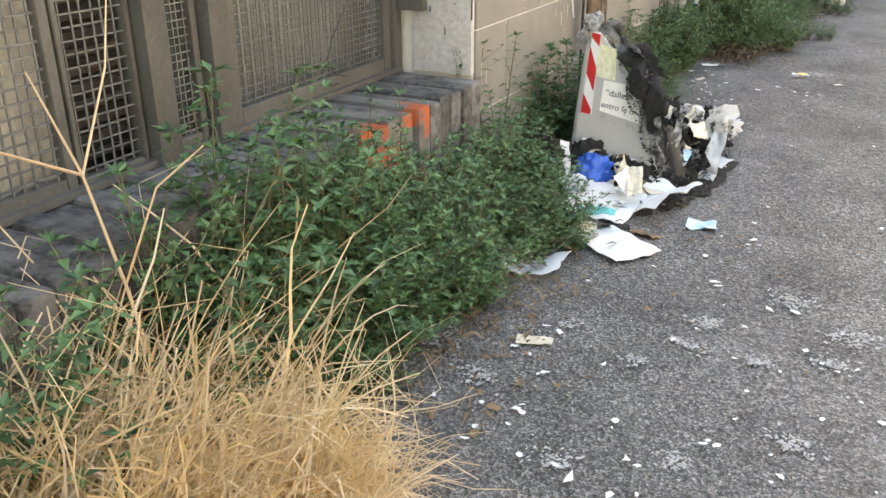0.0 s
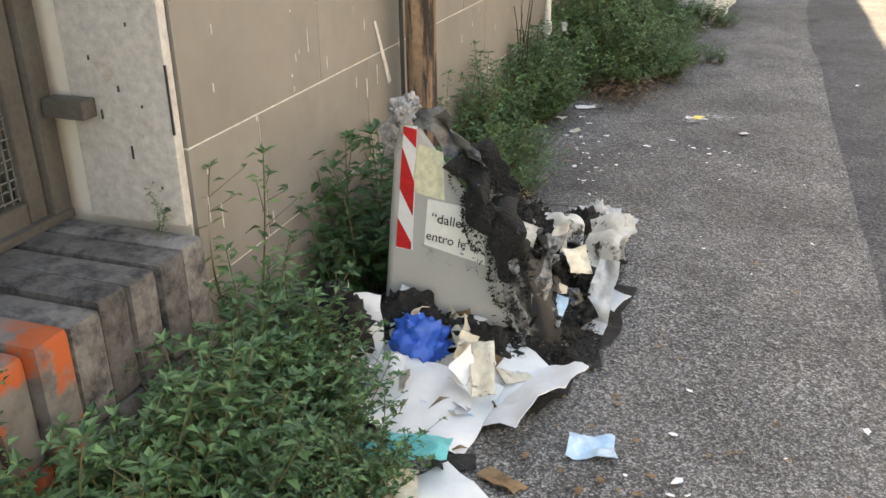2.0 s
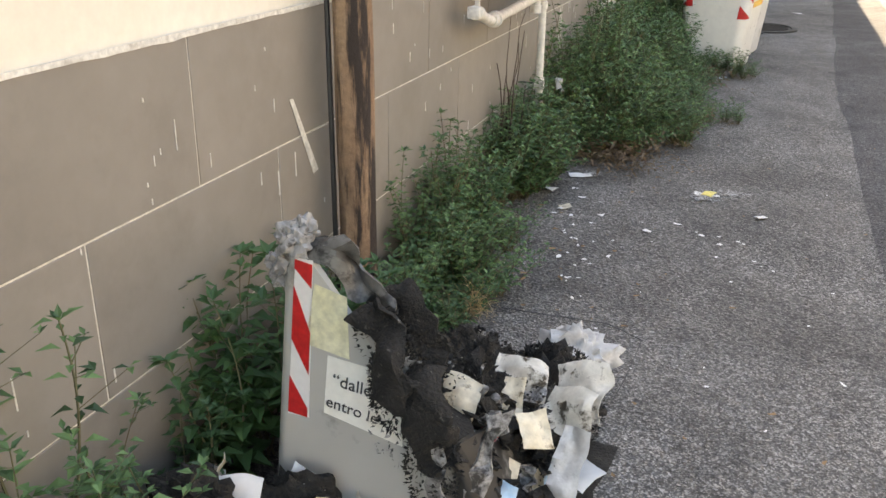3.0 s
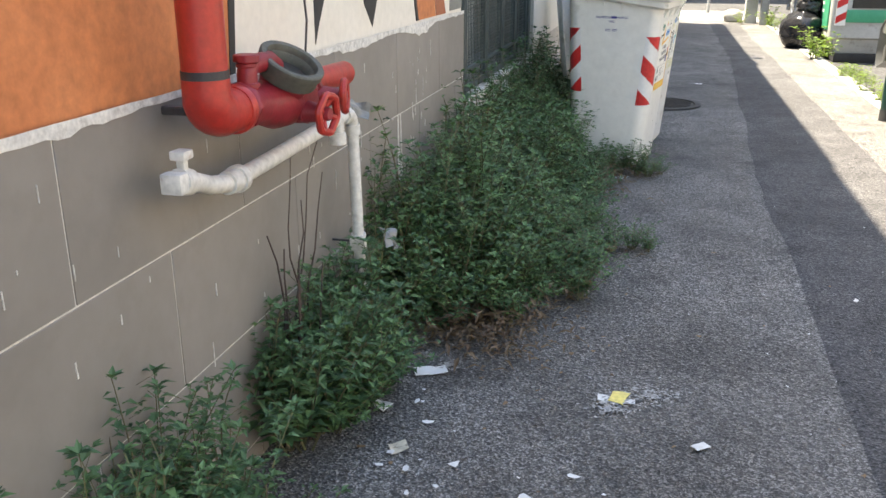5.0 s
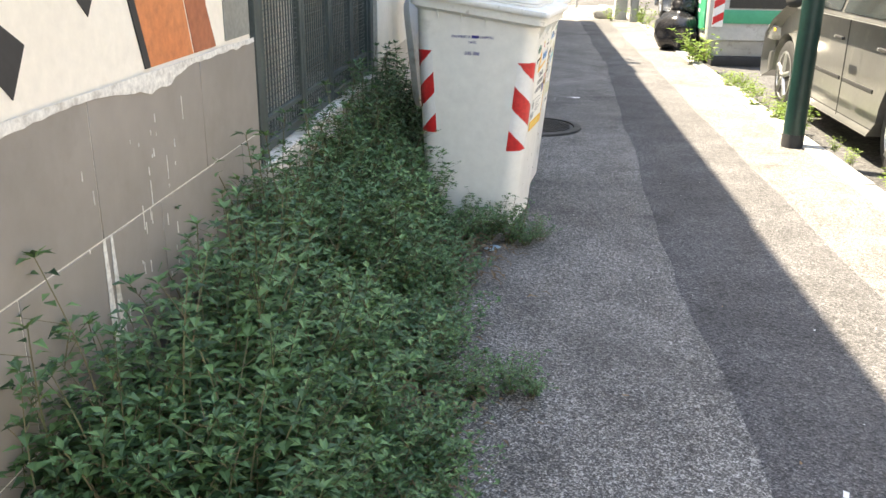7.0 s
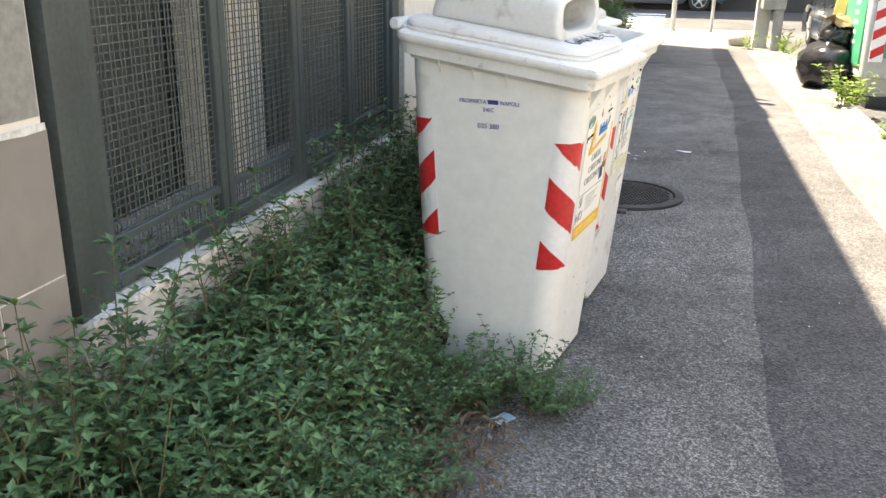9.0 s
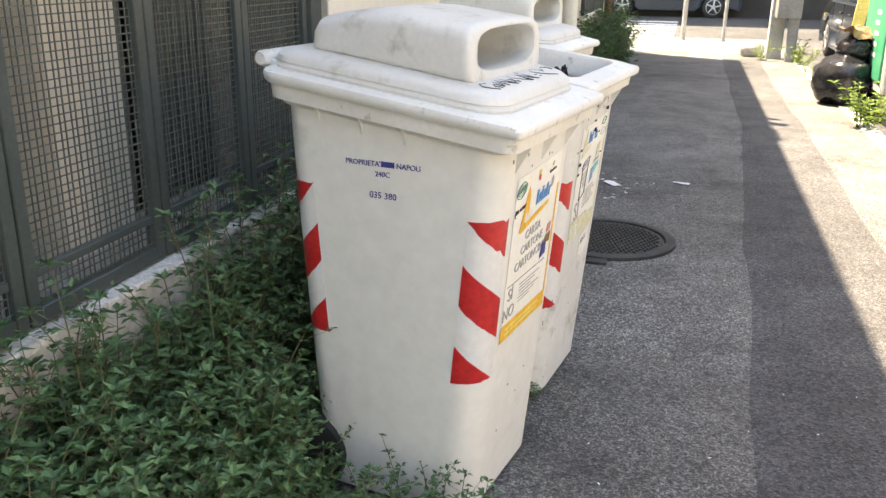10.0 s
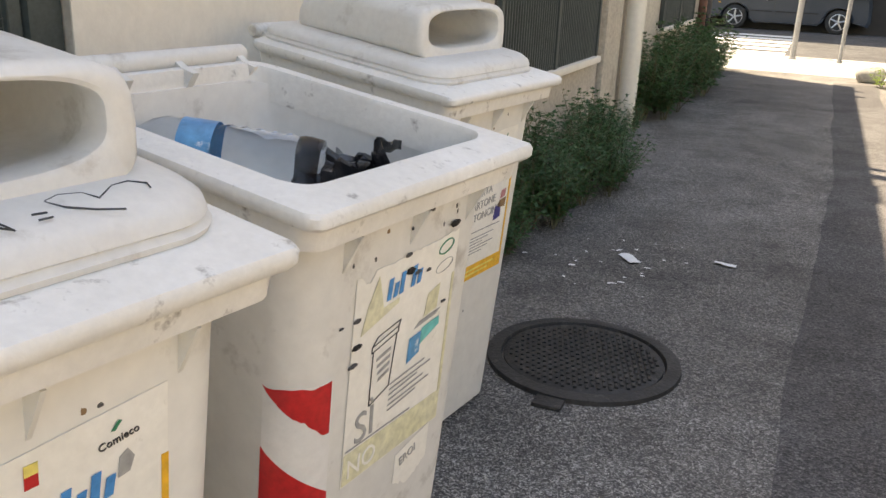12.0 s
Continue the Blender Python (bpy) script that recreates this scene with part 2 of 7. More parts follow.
PINK = surf("pink_scrap", (0.45, 0.14, 0.17), (0.6, 0.3, 0.3), 0.6, big=9, fine=40)
BROWNP = surf("brown_cardboard", (0.20, 0.12, 0.06), (0.30, 0.19, 0.10), 0.9, big=9, fine=40, stain=(0.04, 0.025, 0.015), stain_at=(0.5, 0.7))
REDP = surf("red_enamel", (0.40, 0.022, 0.018), (0.47, 0.04, 0.028), 0.38, big=7, fine=50, stain=(0.30, 0.03, 0.03), stain_at=(0.58, 0.72), bumps=0.08)
REDD = surf("dull_dark_red_enamel", (0.22, 0.014, 0.024), (0.30, 0.024, 0.032), 0.45, big=9, fine=50, stain=(0.12, 0.02, 0.02), stain_at=(0.58, 0.72), bumps=0.12)
PIPEW = surf("chalky_white_pipe", (0.62, 0.60, 0.55), (0.72, 0.70, 0.66), 0.6, big=9, fine=50, stain=(0.36, 0.22, 0.12), stain_at=(0.66, 0.78), bumps=0.15)
RIMG = surf("grey_green_gasket", (0.085, 0.088, 0.072), (0.13, 0.13, 0.108), 0.7, big=9, fine=60)
WOODP = surf("peeling_wood_post", (0.20, 0.12, 0.075), (0.34, 0.235, 0.15), 0.85, big=6, fine=60, stain=(0.028, 0.02, 0.017), stain_at=(0.45, 0.54), bumps=0.5, stretch=(3, 3, 0.35), stain_scale=7)
STEELD = surf("blackened_pipe", (0.03, 0.03, 0.035), (0.06, 0.055, 0.055), 0.5, big=8, fine=60)
RUSTY = surf("rust_brown_pipe", (0.12, 0.05, 0.035), (0.17, 0.08, 0.055), 0.6, big=8, fine=60)
GREENP = surf("dark_green_pole_paint", (0.004, 0.022, 0.018), (0.007, 0.032, 0.026), 0.35, big=5, fine=50, stain=(0.05, 0.05, 0.04), stain_at=(0.66, 0.8), bumps=0.05)
GREYP = surf("grey_metal", (0.24, 0.24, 0.235), (0.32, 0.32, 0.31), 0.5, 0.3, big=5, fine=50, bumps=0.05)
IRON = surf("cast_iron", (0.026, 0.025, 0.025), (0.05, 0.048, 0.047), 0.6, 0.4, big=9, fine=70, stain=(0.13, 0.12, 0.11), stain_at=(0.58, 0.75), bumps=0.4)
SILVER = surf("silver_car_paint", (0.185, 0.185, 0.178), (0.225, 0.225, 0.215), 0.28, 0.55, big=2, fine=40, stain=(0.33, 0.325, 0.29), stain_at=(0.55, 0.8), bumps=0.01, grain=0.06)
DARKCAR = surf("dark_blue_car_paint", (0.03, 0.04, 0.055), (0.045, 0.055, 0.07), 0.3, 0.2, big=2, fine=40, bumps=0, grain=0.06)
GREYCAR = surf("grey_car_paint", (0.26, 0.26, 0.26), (0.32, 0.32, 0.32), 0.3, 0.3, big=2, fine=40, bumps=0, grain=0.06)
GLASSD = surf("dark_car_glass", (0.02, 0.025, 0.025), (0.03, 0.035, 0.035), 0.06, big=2, bumps=0)
ALLOY = surf("alloy_rim", (0.5, 0.5, 0.5), (0.58, 0.58, 0.58), 0.3, 0.8, big=9, bumps=0)
BAG = surf("black_bin_bag", (0.010, 0.010, 0.012), (0.018, 0.018, 0.02), 0.22, big=9, fine=20, bumps=0.35)
SKIPG = surf("green_skip_plastic", (0.03, 0.26, 0.14), (0.05, 0.32, 0.18), 0.45, big=4, fine=40, bumps=0.05, grain=0.06)
SKIPW = surf("grey_skip_plastic", (0.36, 0.36, 0.34), (0.45, 0.45, 0.43), 0.5, big=4, fine=40, stain=(0.2, 0.19, 0.17), stain_at=(0.55, 0.75), bumps=0.05, grain=0.06)
ROADP = surf("white_road_paint", (0.68, 0.68, 0.66), (0.76, 0.76, 0.74), 0.75, big=6, fine=60, stain=(0.4, 0.4, 0.4), stain_at=(0.62, 0.75))
FACADE = surf("far_facade_plaster", (0.50, 0.43, 0.34), (0.58, 0.51, 0.42), 0.9, big=0.5, fine=9, bumps=0.05)
SLATE = surf("grey_lettering_bar", (0.3, 0.3, 0.3), (0.34, 0.34, 0.34), 0.6, big=9, bumps=0)
OIL = surf("oily_dark_asphalt", (0.045, 0.044, 0.044), (0.09, 0.088, 0.088), 0.75, big=9, fine=110, bumps=0.3)
MIDGREEN = surf("grey_green_sheet", (0.065, 0.076, 0.07), (0.09, 0.10, 0.092), 0.6, big=3, fine=40, stain=(0.06, 0.06, 0.055), stain_at=(0.5, 0.75), bumps=0.05)
LEAF = leafy("weed_leaf", (0.014, 0.045, 0.014), (0.155, 0.275, 0.105), (0.055, 0.125, 0.060), 0.12)
LEAFD = leafy("nettle_leaf", (0.035, 0.09, 0.03), (0.065, 0.145, 0.05), (0.045, 0.11, 0.055), 0.22)
# Lit copy of the weed leaf: sunlight is mixed into its lighter, yellower colours.
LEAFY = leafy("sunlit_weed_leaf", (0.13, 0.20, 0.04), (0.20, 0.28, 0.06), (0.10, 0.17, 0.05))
STEM = surf("weed_stem", (0.10, 0.12, 0.05), (0.16, 0.12, 0.07), 0.7, big=9, bumps=0)
DRY = leafy("straw", (0.48, 0.32, 0.19), (0.86, 0.71, 0.52), (0.58, 0.40, 0.26), 0.25)
DEAD = leafy("dead_leaf", (0.12, 0.075, 0.045), (0.22, 0.15, 0.09), (0.09, 0.06, 0.04), 0.2)
TWIG = surf("dry_twig", (0.05, 0.034, 0.03), (0.09, 0.062, 0.05), 0.85, big=20, bumps=0.2)
PET = clear("clear_bottle_plastic", (0.92, 0.96, 1.0), 0.03)
PALEFILM = surf("dull_clear_film", (0.17, 0.175, 0.17), (0.26, 0.265, 0.26), 0.3, big=16, fine=50, bumps=0.2)
CHALK = surf("trodden_plaster", (0.30, 0.295, 0.285), (0.52, 0.51, 0.49), 0.95, big=30, fine=120, stain=(0.3, 0.295, 0.29), stain_at=(0.5, 0.65), bumps=0.4)
WRAPB = surf("blue_bottle_wrap", (0.04, 0.22, 0.46), (0.10, 0.34, 0.58), 0.3, big=14, fine=50, stain=(0.6, 0.68, 0.74), stain_at=(0.60, 0.66), bumps=0)
# thin moulded plastic lets some light through
out_node = next(n for n in LIDW.node_tree.nodes if n.type == 'OUTPUT_MATERIAL')
shell_node = next(n for n in LIDW.node_tree.nodes if n.type == 'BSDF_PRINCIPLED')
thin, both_ways = LIDW.node_tree.nodes.new("ShaderNodeBsdfTranslucent"), LIDW.node_tree.nodes.new("ShaderNodeMixShader")
thin.inputs["Color"].default_value = (0.78, 0.76, 0.70, 1)
both_ways.inputs[0].default_value = 0.22
LIDW.node_tree.links.new(shell_node.outputs[0], both_ways.inputs[1])
LIDW.node_tree.links.new(thin.outputs[0], both_ways.inputs[2])
LIDW.node_tree.links.new(both_ways.outputs[0], out_node.inputs[0])


# orange spray over the brick ledge, in blots with a run or two
def sprayed():
    m, N, L, B = nodes_of("brick_with_orange_spray")
    a = noise_fac(N, L, 9, 0.3, 0.7, coord="Position")
    col = mixrgb(N, L, (0.11, 0.10, 0.09), (0.20, 0.185, 0.165), a)
    st = noise_fac(N, L, 14, 0.5, 0.68, coord="Position", detail=8)
    col = mixrgb(N, L, col, (0.05, 0.045, 0.045), st)
    s = noise_fac(N, L, 8, 0.49, 0.57, coord="Position", detail=7)
    geo = N.new("ShaderNodeNewGeometry")
    sep = N.new("ShaderNodeSeparateXYZ")
    L.new(geo.outputs["Position"], sep.inputs[0])
    band = N.new("ShaderNodeMapRange")
    band.inputs[1].default_value, band.inputs[2].default_value = -1.40, -1.32
    L.new(sep.outputs[0], band.inputs[0])
    both = N.new("ShaderNodeMath")
    both.operation = 'MULTIPLY'
    L.new(s, both.inputs[0])
    L.new(band.outputs[0], both.inputs[1])
    col = mixrgb(N, L, col, (0.40, 0.085, 0.025), both.outputs[0])
    L.new(col, B.inputs["Base Color"])
    B.inputs["Roughness"].default_value = 0.85
    bump(N, L, B, a, 0.5, 0.006)
    return m


SPRAY = sprayed()


# ---- mesh helpers ----
def finish(name, bm, material, parent=None, label="", smooth=True, angle=40):
    me = bpy.data.meshes.new(name)
    bm.normal_update()
    bm.to_mesh(me)
    bm.free()
    me.materials.append(material)
    if smooth:
        me.polygons.foreach_set("use_smooth", [True] * len(me.polygons))
        me.set_sharp_from_angle(angle=radians(angle))
    ob = new(name, me)
    if parent:
        ob.parent = parent
    if label:
        tagged(ob, label)
    return ob


def part(name, bm, material, parent, label=""):
    return finish(name, bm, material, parent, label)


def thing(name, label, category, at=None, group="", kind=""):
    e = new(name)
    e.empty_display_size = 0.05
    if at is not None:
        e.matrix_basis = at
    return tagged(e, label, category, group, kind)


def solid(name, bm, material, label, category, kind="", group="", at=None, angle=40):
    ob = finish(name, bm, material, angle=angle)
    if at is not None:
        ob.matrix_basis = at
    return tagged(ob, label, category, group, kind)


def box(bm, x0, x1, y0, y1, z0, z1, bevel=0.0, seg=2):
    vs = [bm.verts.new((x, y, z)) for z in (z0, z1) for y in (y0, y1) for x in (x0, x1)]
    fs = [bm.faces.new([vs[i] for i in q]) for q in ((0, 2, 3, 1), (4, 5, 7, 6), (0, 1, 5, 4), (2, 6, 7, 3), (0, 4, 6, 2), (1, 3, 7, 5))]
    if bevel:
        edges = list({e for f in fs for e in f.edges})
        bmesh.ops.bevel(bm, geom=edges, offset=bevel, segments=seg, affect='EDGES', profile=0.6)
    return bm


def boxed(*a, **k):
    return box(bmesh.new(), *a, **k)


def rings(bm, loops, cap=True, closed=True):
    """Skins a list of rings of equal length."""
    vv = [[bm.verts.new(p) for p in ring] for ring in loops]
    n = len(vv[0])
    for a, b in zip(vv, vv[1:]):
        for i in range(n if closed else n - 1):
            j = (i + 1) % n
            bm.faces.new((a[i], a[j], b[j], b[i]))
    if cap and closed:
        bm.faces.new(list(reversed(vv[0])))
        bm.faces.new(vv[-1])
    return bm


def tube(bm, pts, r, seg=12, cap=True):
    """A pipe along points; r is one radius or one for each point."""
    pts = [Vector(p) for p in pts]
    rr = r if isinstance(r, (list, tuple)) else [r] * len(pts)
    loops, up = [], None
    for i, p in enumerate(pts):
        d = (pts[min(i + 1, len(pts) - 1)] - pts[max(i - 1, 0)]).normalized()
        if up is None:
            up = Vector((0, 0, 1)) if abs(d.z) < 0.9 else Vector((1, 0, 0))
        u = (up - d * up.dot(d)).normalized()
        w = d.cross(u)
        up = u
        loops.append([p + (u * math.cos(a) + w * math.sin(a)) * rr[i] for a in (2 * math.pi * k / seg for k in range(seg))])
    return rings(bm, loops, cap)


def arc(p0, p1, p2, n=6):
    """Points round a bend from p0 by the corner p1 to p2."""
    p0, p1, p2 = Vector(p0), Vector(p1), Vector(p2)
    return [(1 - t) ** 2 * p0 + 2 * t * (1 - t) * p1 + t * t * p2 for t in (k / n for k in range(n + 1))]


def round_rect(cx, cy, hx, hy, r, z, n=5):
    out = []
    for sx, sy, a0 in ((1, 1, 0), (-1, 1, 90), (-1, -1, 180), (1, -1, 270)):
        for k in range(n + 1):
            a = radians(a0 + 90 * k / n)
            out.append((cx + sx * (hx - r) + r * math.cos(a), cy + sy * (hy - r) + r * math.sin(a), z))
    return out


def poly(bm, pts, thick, axis):
    """A flat outline given a thickness along a vector."""
    v0 = [bm.verts.new(p) for p in pts]
    v1 = [bm.verts.new(Vector(p) + Vector(axis) * thick) for p in pts]
    n = len(pts)
    bm.faces.new(v1)
    bm.faces.new(list(reversed(v0)))
    for i in range(n):
        bm.faces.new((v0[i], v0[(i + 1) % n], v1[(i + 1) % n], v1[i]))
    bmesh.ops.recalc_face_normals(bm, faces=bm.faces)
    return bm


def lettering(text, size, material, parent, m, name="lettering"):
    """Letters in the built-in font as a thin mesh, centred, at the pose m in the parent's space."""
    cu = bpy.data.curves.new(name, 'FONT')
    cu.body, cu.size, cu.align_x, cu.extrude, cu.resolution_u = text, size, 'CENTER', 0.0006, 3
    tmp = new("tmp", cu)
    me = bpy.data.meshes.new_from_object(tmp.evaluated_get(bpy.context.evaluated_depsgraph_get()))
    bpy.data.objects.remove(tmp)
    me.materials.clear()
    me.materials.append(material)
    ob = new(name, me)
    ob.parent = parent
    ob.matrix_basis = m
    return ob


def crumple(size_x, size_y, seed, amp=0.03, n=12, scale=9.0, fold=0.0, ragged=0.0, thick=0.0015):
    """A creased sheet lying about the origin, with a torn outline."""
    rng = random.Random(seed)
    off = Vector((rng.uniform(0, 50), rng.uniform(0, 50), rng.uniform(0, 50)))
    bm = bmesh.new()
    g = []
    for j in range(n + 1):
        row = []
        for i in range(n + 1):
            u, v = i / n - 0.5, j / n - 0.5
            p = Vector((u * size_x, v * size_y, 0))
            if ragged:
                ragged = min(ragged, 0.14 * min(size_x, size_y))
                e = noise.noise_vector(p * 14 + off)
                p += Vector((e.x, e.y, 0)) * ragged * (1.0 if abs(u) > 0.38 or abs(v) > 0.38 else 0.25)
            q = p * scale + off
            h = abs(noise.noise(q)) * 1.4 + 0.5 * abs(noise.noise(q * 2.1)) + 0.25 * abs(noise.noise(q * 4.3))
            p.z = amp * h
            if fold:
                p.z += fold * abs(u) * 1.6
            row.append(bm.verts.new(p))
        g.append(row)
    for j in range(n):
        for i in range(n):
            bm.faces.new((g[j][i], g[j][i + 1], g[j + 1][i + 1], g[j + 1][i]))
    zmin = min(v.co.z for v in bm.verts)
    for v in bm.verts:
        v.co.z -= zmin
    bm.normal_update()
    bmesh.ops.solidify(bm, geom=bm.faces[:], thickness=thick)
    return bm


def lump(rx, ry, rz, seed, rough=0.3, scale=6.0, sub=3, creases=0.0):
    """A knobbly heap with a flat foot, its surface creased at three sizes."""
    bm = bmesh.new()
    bmesh.ops.create_icosphere(bm, subdivisions=sub, radius=1.0)
    off = Vector((seed * 3.1, seed * 1.7, seed * 0.9))
    for v in bm.verts:
        d = v.co.normalized()
        k = 1 + rough * 0.8 * noise.noise(d * 1.6 + off)
        k += creases * (0.30 * noise.noise(d * scale * 0.4 + off) - 0.22 * abs(noise.noise(d * scale * 0.8 + off)) - 0.12 * abs(noise.noise(d * scale * 1.8 + off)))
        v.co = Vector((d.x * rx * k, d.y * ry * k, max(d.z * k, -0.75) * rz))
    zmin = min(v.co.z for v in bm.verts)
    for v in bm.verts:
        v.co.z -= zmin
    return bm


# ---- ground ----
WALL_X, KERB_X = -1.32, 1.60

def slab(name, x0, x1, y0, y1, top, depth, material, label, category, step=0.5, wave=0.006):
    """Ground with slight hollows."""
    bm = bmesh.new()
    nx, ny = max(1, round((x1 - x0) / step)), max(1, round((y1 - y0) / step))
    g = [[bm.verts.new((x0 + (x1 - x0) * i / nx, y0 + (y1 - y0) * j / ny,
                        top + wave * noise.noise(Vector((x0 + (x1 - x0) * i / nx, y0 + (y1 - y0) * j / ny, 3.0)))))
          for i in range(nx + 1)] for j in range(ny + 1)]
    for j in range(ny):
        for i in range(nx):
            bm.faces.new((g[j][i], g[j][i + 1], g[j + 1][i + 1], g[j + 1][i]))
    rim = [e for e in bm.edges if e.is_boundary]
    low = bmesh.ops.extrude_edge_only(bm, edges=rim)
    for v in [v for v in low["geom"] if isinstance(v, bmesh.types.BMVert)]:
        v.co.z = top - depth
    bmesh.ops.recalc_face_normals(bm, faces=bm.faces)
    return solid(name, bm, material, label, category, "structure")


bm = bmesh.new()
for q in (((-900, -900), (900, -900), (900, 1500), (-900, 1500)),):
    bm.faces.new([bm.verts.new((x, y, -0.12)) for x, y in q])
solid("road", bm, ROAD, "grey worn asphalt road beside and beyond the pavement", "road", "structure")
slab("pavement", -3.6, KERB_X - 0.14, -7, 22.0, 0.0, 0.12, PAVE, "worn coarse grey asphalt pavement with stains", "pavement")
slab("pavement_2", -14, KERB_X - 0.14, 22.0, 24.6, 0.0, 0.12, CONC, "pale sunlit concrete pavement at the street corner", "pavement")

# the darker trench strip, with a wandering edge
bm = bmesh.new()
left, right = [], []
for k in range(141):
    y = -6.9 + k * 0.2
    wob = 0.03 * noise.noise(Vector((y * 0.9, 0, 7))) + 0.022 * noise.noise(Vector((y * 3.1, 0, 2)))
    left.append((0.215 + wob + 0.04 * max(0, min(y, 15) - 9), y, -0.006 + 0.006 * noise.noise(Vector((0.25, y, 3.0)))))
    right.append((0.98 + 0.04 * noise.noise(Vector((y * 0.7, 5, 7))), y, 0.008 + 0.006 * noise.noise(Vector((0.98, y, 3.0)))))
rings(bm, [[a, (a[0] + 0.03, a[1], a[2] + 0.012), b] for a, b in zip(left, right)], False, False)
bmesh.ops.recalc_face_normals(bm, faces=bm.faces)
for f in bm.faces:
    if f.normal.z < 0:
        f.normal_flip()
solid("trench_strip", bm, STRIP, "darker smoother asphalt strip of a filled trench", "asphalt strip", "structure")

kerb = tagged(new("kerb"), "pale worn stone kerb along the road", "kerb", kind="structure")
kerb_mesh = None
for k in range(30):
    y = -7 + k * 1.0
    if kerb_mesh is None:
        ob = finish("kerb_stone", boxed(-0.07, 0.07, 0.004, 0.996, -0.14, 0.012, 0.012), KERB, kerb)
        kerb_mesh = ob.data
    else:
        ob = new("kerb_stone", kerb_mesh)
        ob.parent = kerb
    ob.location = (KERB_X - 0.07, y, 0.003 * math.sin(k * 2.3))
kerb2 = tagged(new("kerb_2"), "pale stone kerb of the street corner", "kerb", kind="structure")
for k in range(15):
    ob = new("kerb_stone", kerb_mesh)
    ob.parent = kerb2
    ob.matrix_basis = pose(KERB_X - 0.15 - k, 24.67, 0.0, 0, 0, 90)

# zebra crossing on the far street
zebra = tagged(new("crosswalk"), "white zebra crossing stripes on the far street", "crosswalk", kind="structure")
for k in range(7):
    part("stripe", boxed(-3.6, -0.35, 25.3 + k * 1.05, 25.85 + k * 1.05, -0.118, -0.114), ROADP, zebra)

# ---- the long wall ----
TOP = 4.14
wall = tagged(finish("wall_west", boxed(-3.4, -1.335, 2.875, 7.80, 0, TOP), CREAM), "cream painted wall with a mural above a tiled base", "wall", kind="structure")
box_far = finish("wall_far_west", boxed(-3.4, WALL_X, 10.16, 21.75, 0.0, TOP), PLASTER)
tagged(box_far, "grey-beige plaster wall with barred windows", "wall", kind="structure")
part("upper_paint", boxed(WALL_X, WALL_X + 0.004, 10.16, 12.75, 0.62, 2.6), CREAM, box_far, "cream paint")
tagged(finish("wall_above_gates", boxed(-3.4, -1.34, -7.0, 2.875, 2.7, TOP), CREAM), "cream wall above the steel gate", "wall", kind="structure")
tagged(finish("wall_above_fence", boxed(-3.4, -1.34, 7.80, 10.16, 2.7, TOP), CREAM), "cream wall above the green grille", "wall", kind="structure")
# Added walls and ceilings close the yard; their near-black colour holds its shade.
tagged(finish("wall_back", boxed(-3.6, -3.4, -7, 21.75, 0, TOP), DARK), "plain wall added to close the yard, shade in its near-black colour", "wall", kind="structure")
tagged(finish("wall_south", boxed(-3.4, -1.4, -7.2, -7.0, 0, TOP), DARK), "plain end wall added to the yard, shade in its colour", "wall", kind="structure")
tagged(finish("ceiling", boxed(-3.4, -1.34, -7, 2.875, 2.66, 2.698), DARK), "ceiling added behind the gate, shade in its colour", "ceiling", kind="structure")
tagged(finish("ceiling_2", boxed(-3.4, -1.34, 7.8, 10.16, 2.66, 2.698), DARK), "ceiling added behind the grille, shade in its colour", "ceiling", kind="structure")

# bare concrete end of the wall, over the brick ledge
pier = tagged(new("wall_end_pier"), "bare grey-white concrete pier end with chipped edge", "pier", kind="structure")
part("pier_face", boxed(-1.565, -1.325, 2.845, 2.873, 0.52, 2.7, 0.006), PIER, pier)
part("crack", boxed(-1.326, -1.3215, 2.843, 2.8465, 0.72, 0.86), INKBLACK, pier)
for x, z, h in ((-1.44, 0.80, 0.012), (-1.43, 0.66, 0.028), (-1.40, 0.93, 0.008), (-1.50, 0.86, 0.01), (-1.37, 0.60, 0.006), (-1.49, 0.74, 0.02), (-1.39, 0.77, 0.006)):
    part("chip", boxed(x - 0.0016, x + 0.0016, 2.8415, 2.8445, z, z + h), INKBLACK, pier)

# white paint flakes and drips along the top of the tiled base
def smear_band(y0, y1, zc, seed):
    rng = random.Random(seed)
    top, low = [], []
    n = int((y1 - y0) / 0.03)
    for k in range(n + 1):
        y = y0 + (y1 - y0) * k / n
        top.append((WALL_X + 0.0015, y, zc + (0.004 if y < 4.6 else 0.010) + 0.004 * noise.noise(Vector((y * 5, seed, 0)))))
        d = 0.006 + (0.038 if 6.0 < y < 7.2 else 0.004 if y < 4.6 else 0.018) * max(0, noise.noise(Vector((y * 2.2, seed, 4))) + (0.3 if 6.1 < y < 7.1 else 0)) + (0.004 if y < 4.6 else 0.010) * noise.noise(Vector((y * 17, seed, 9)))
        low.append((WALL_X + 0.0015, y, zc - max(0.004, d)))
    bm = bmesh.new()
    for k in range(n):
        poly(bm, [top[k], low[k], low[k + 1], top[k + 1]], 0.001, (1, 0, 0))
    return bm


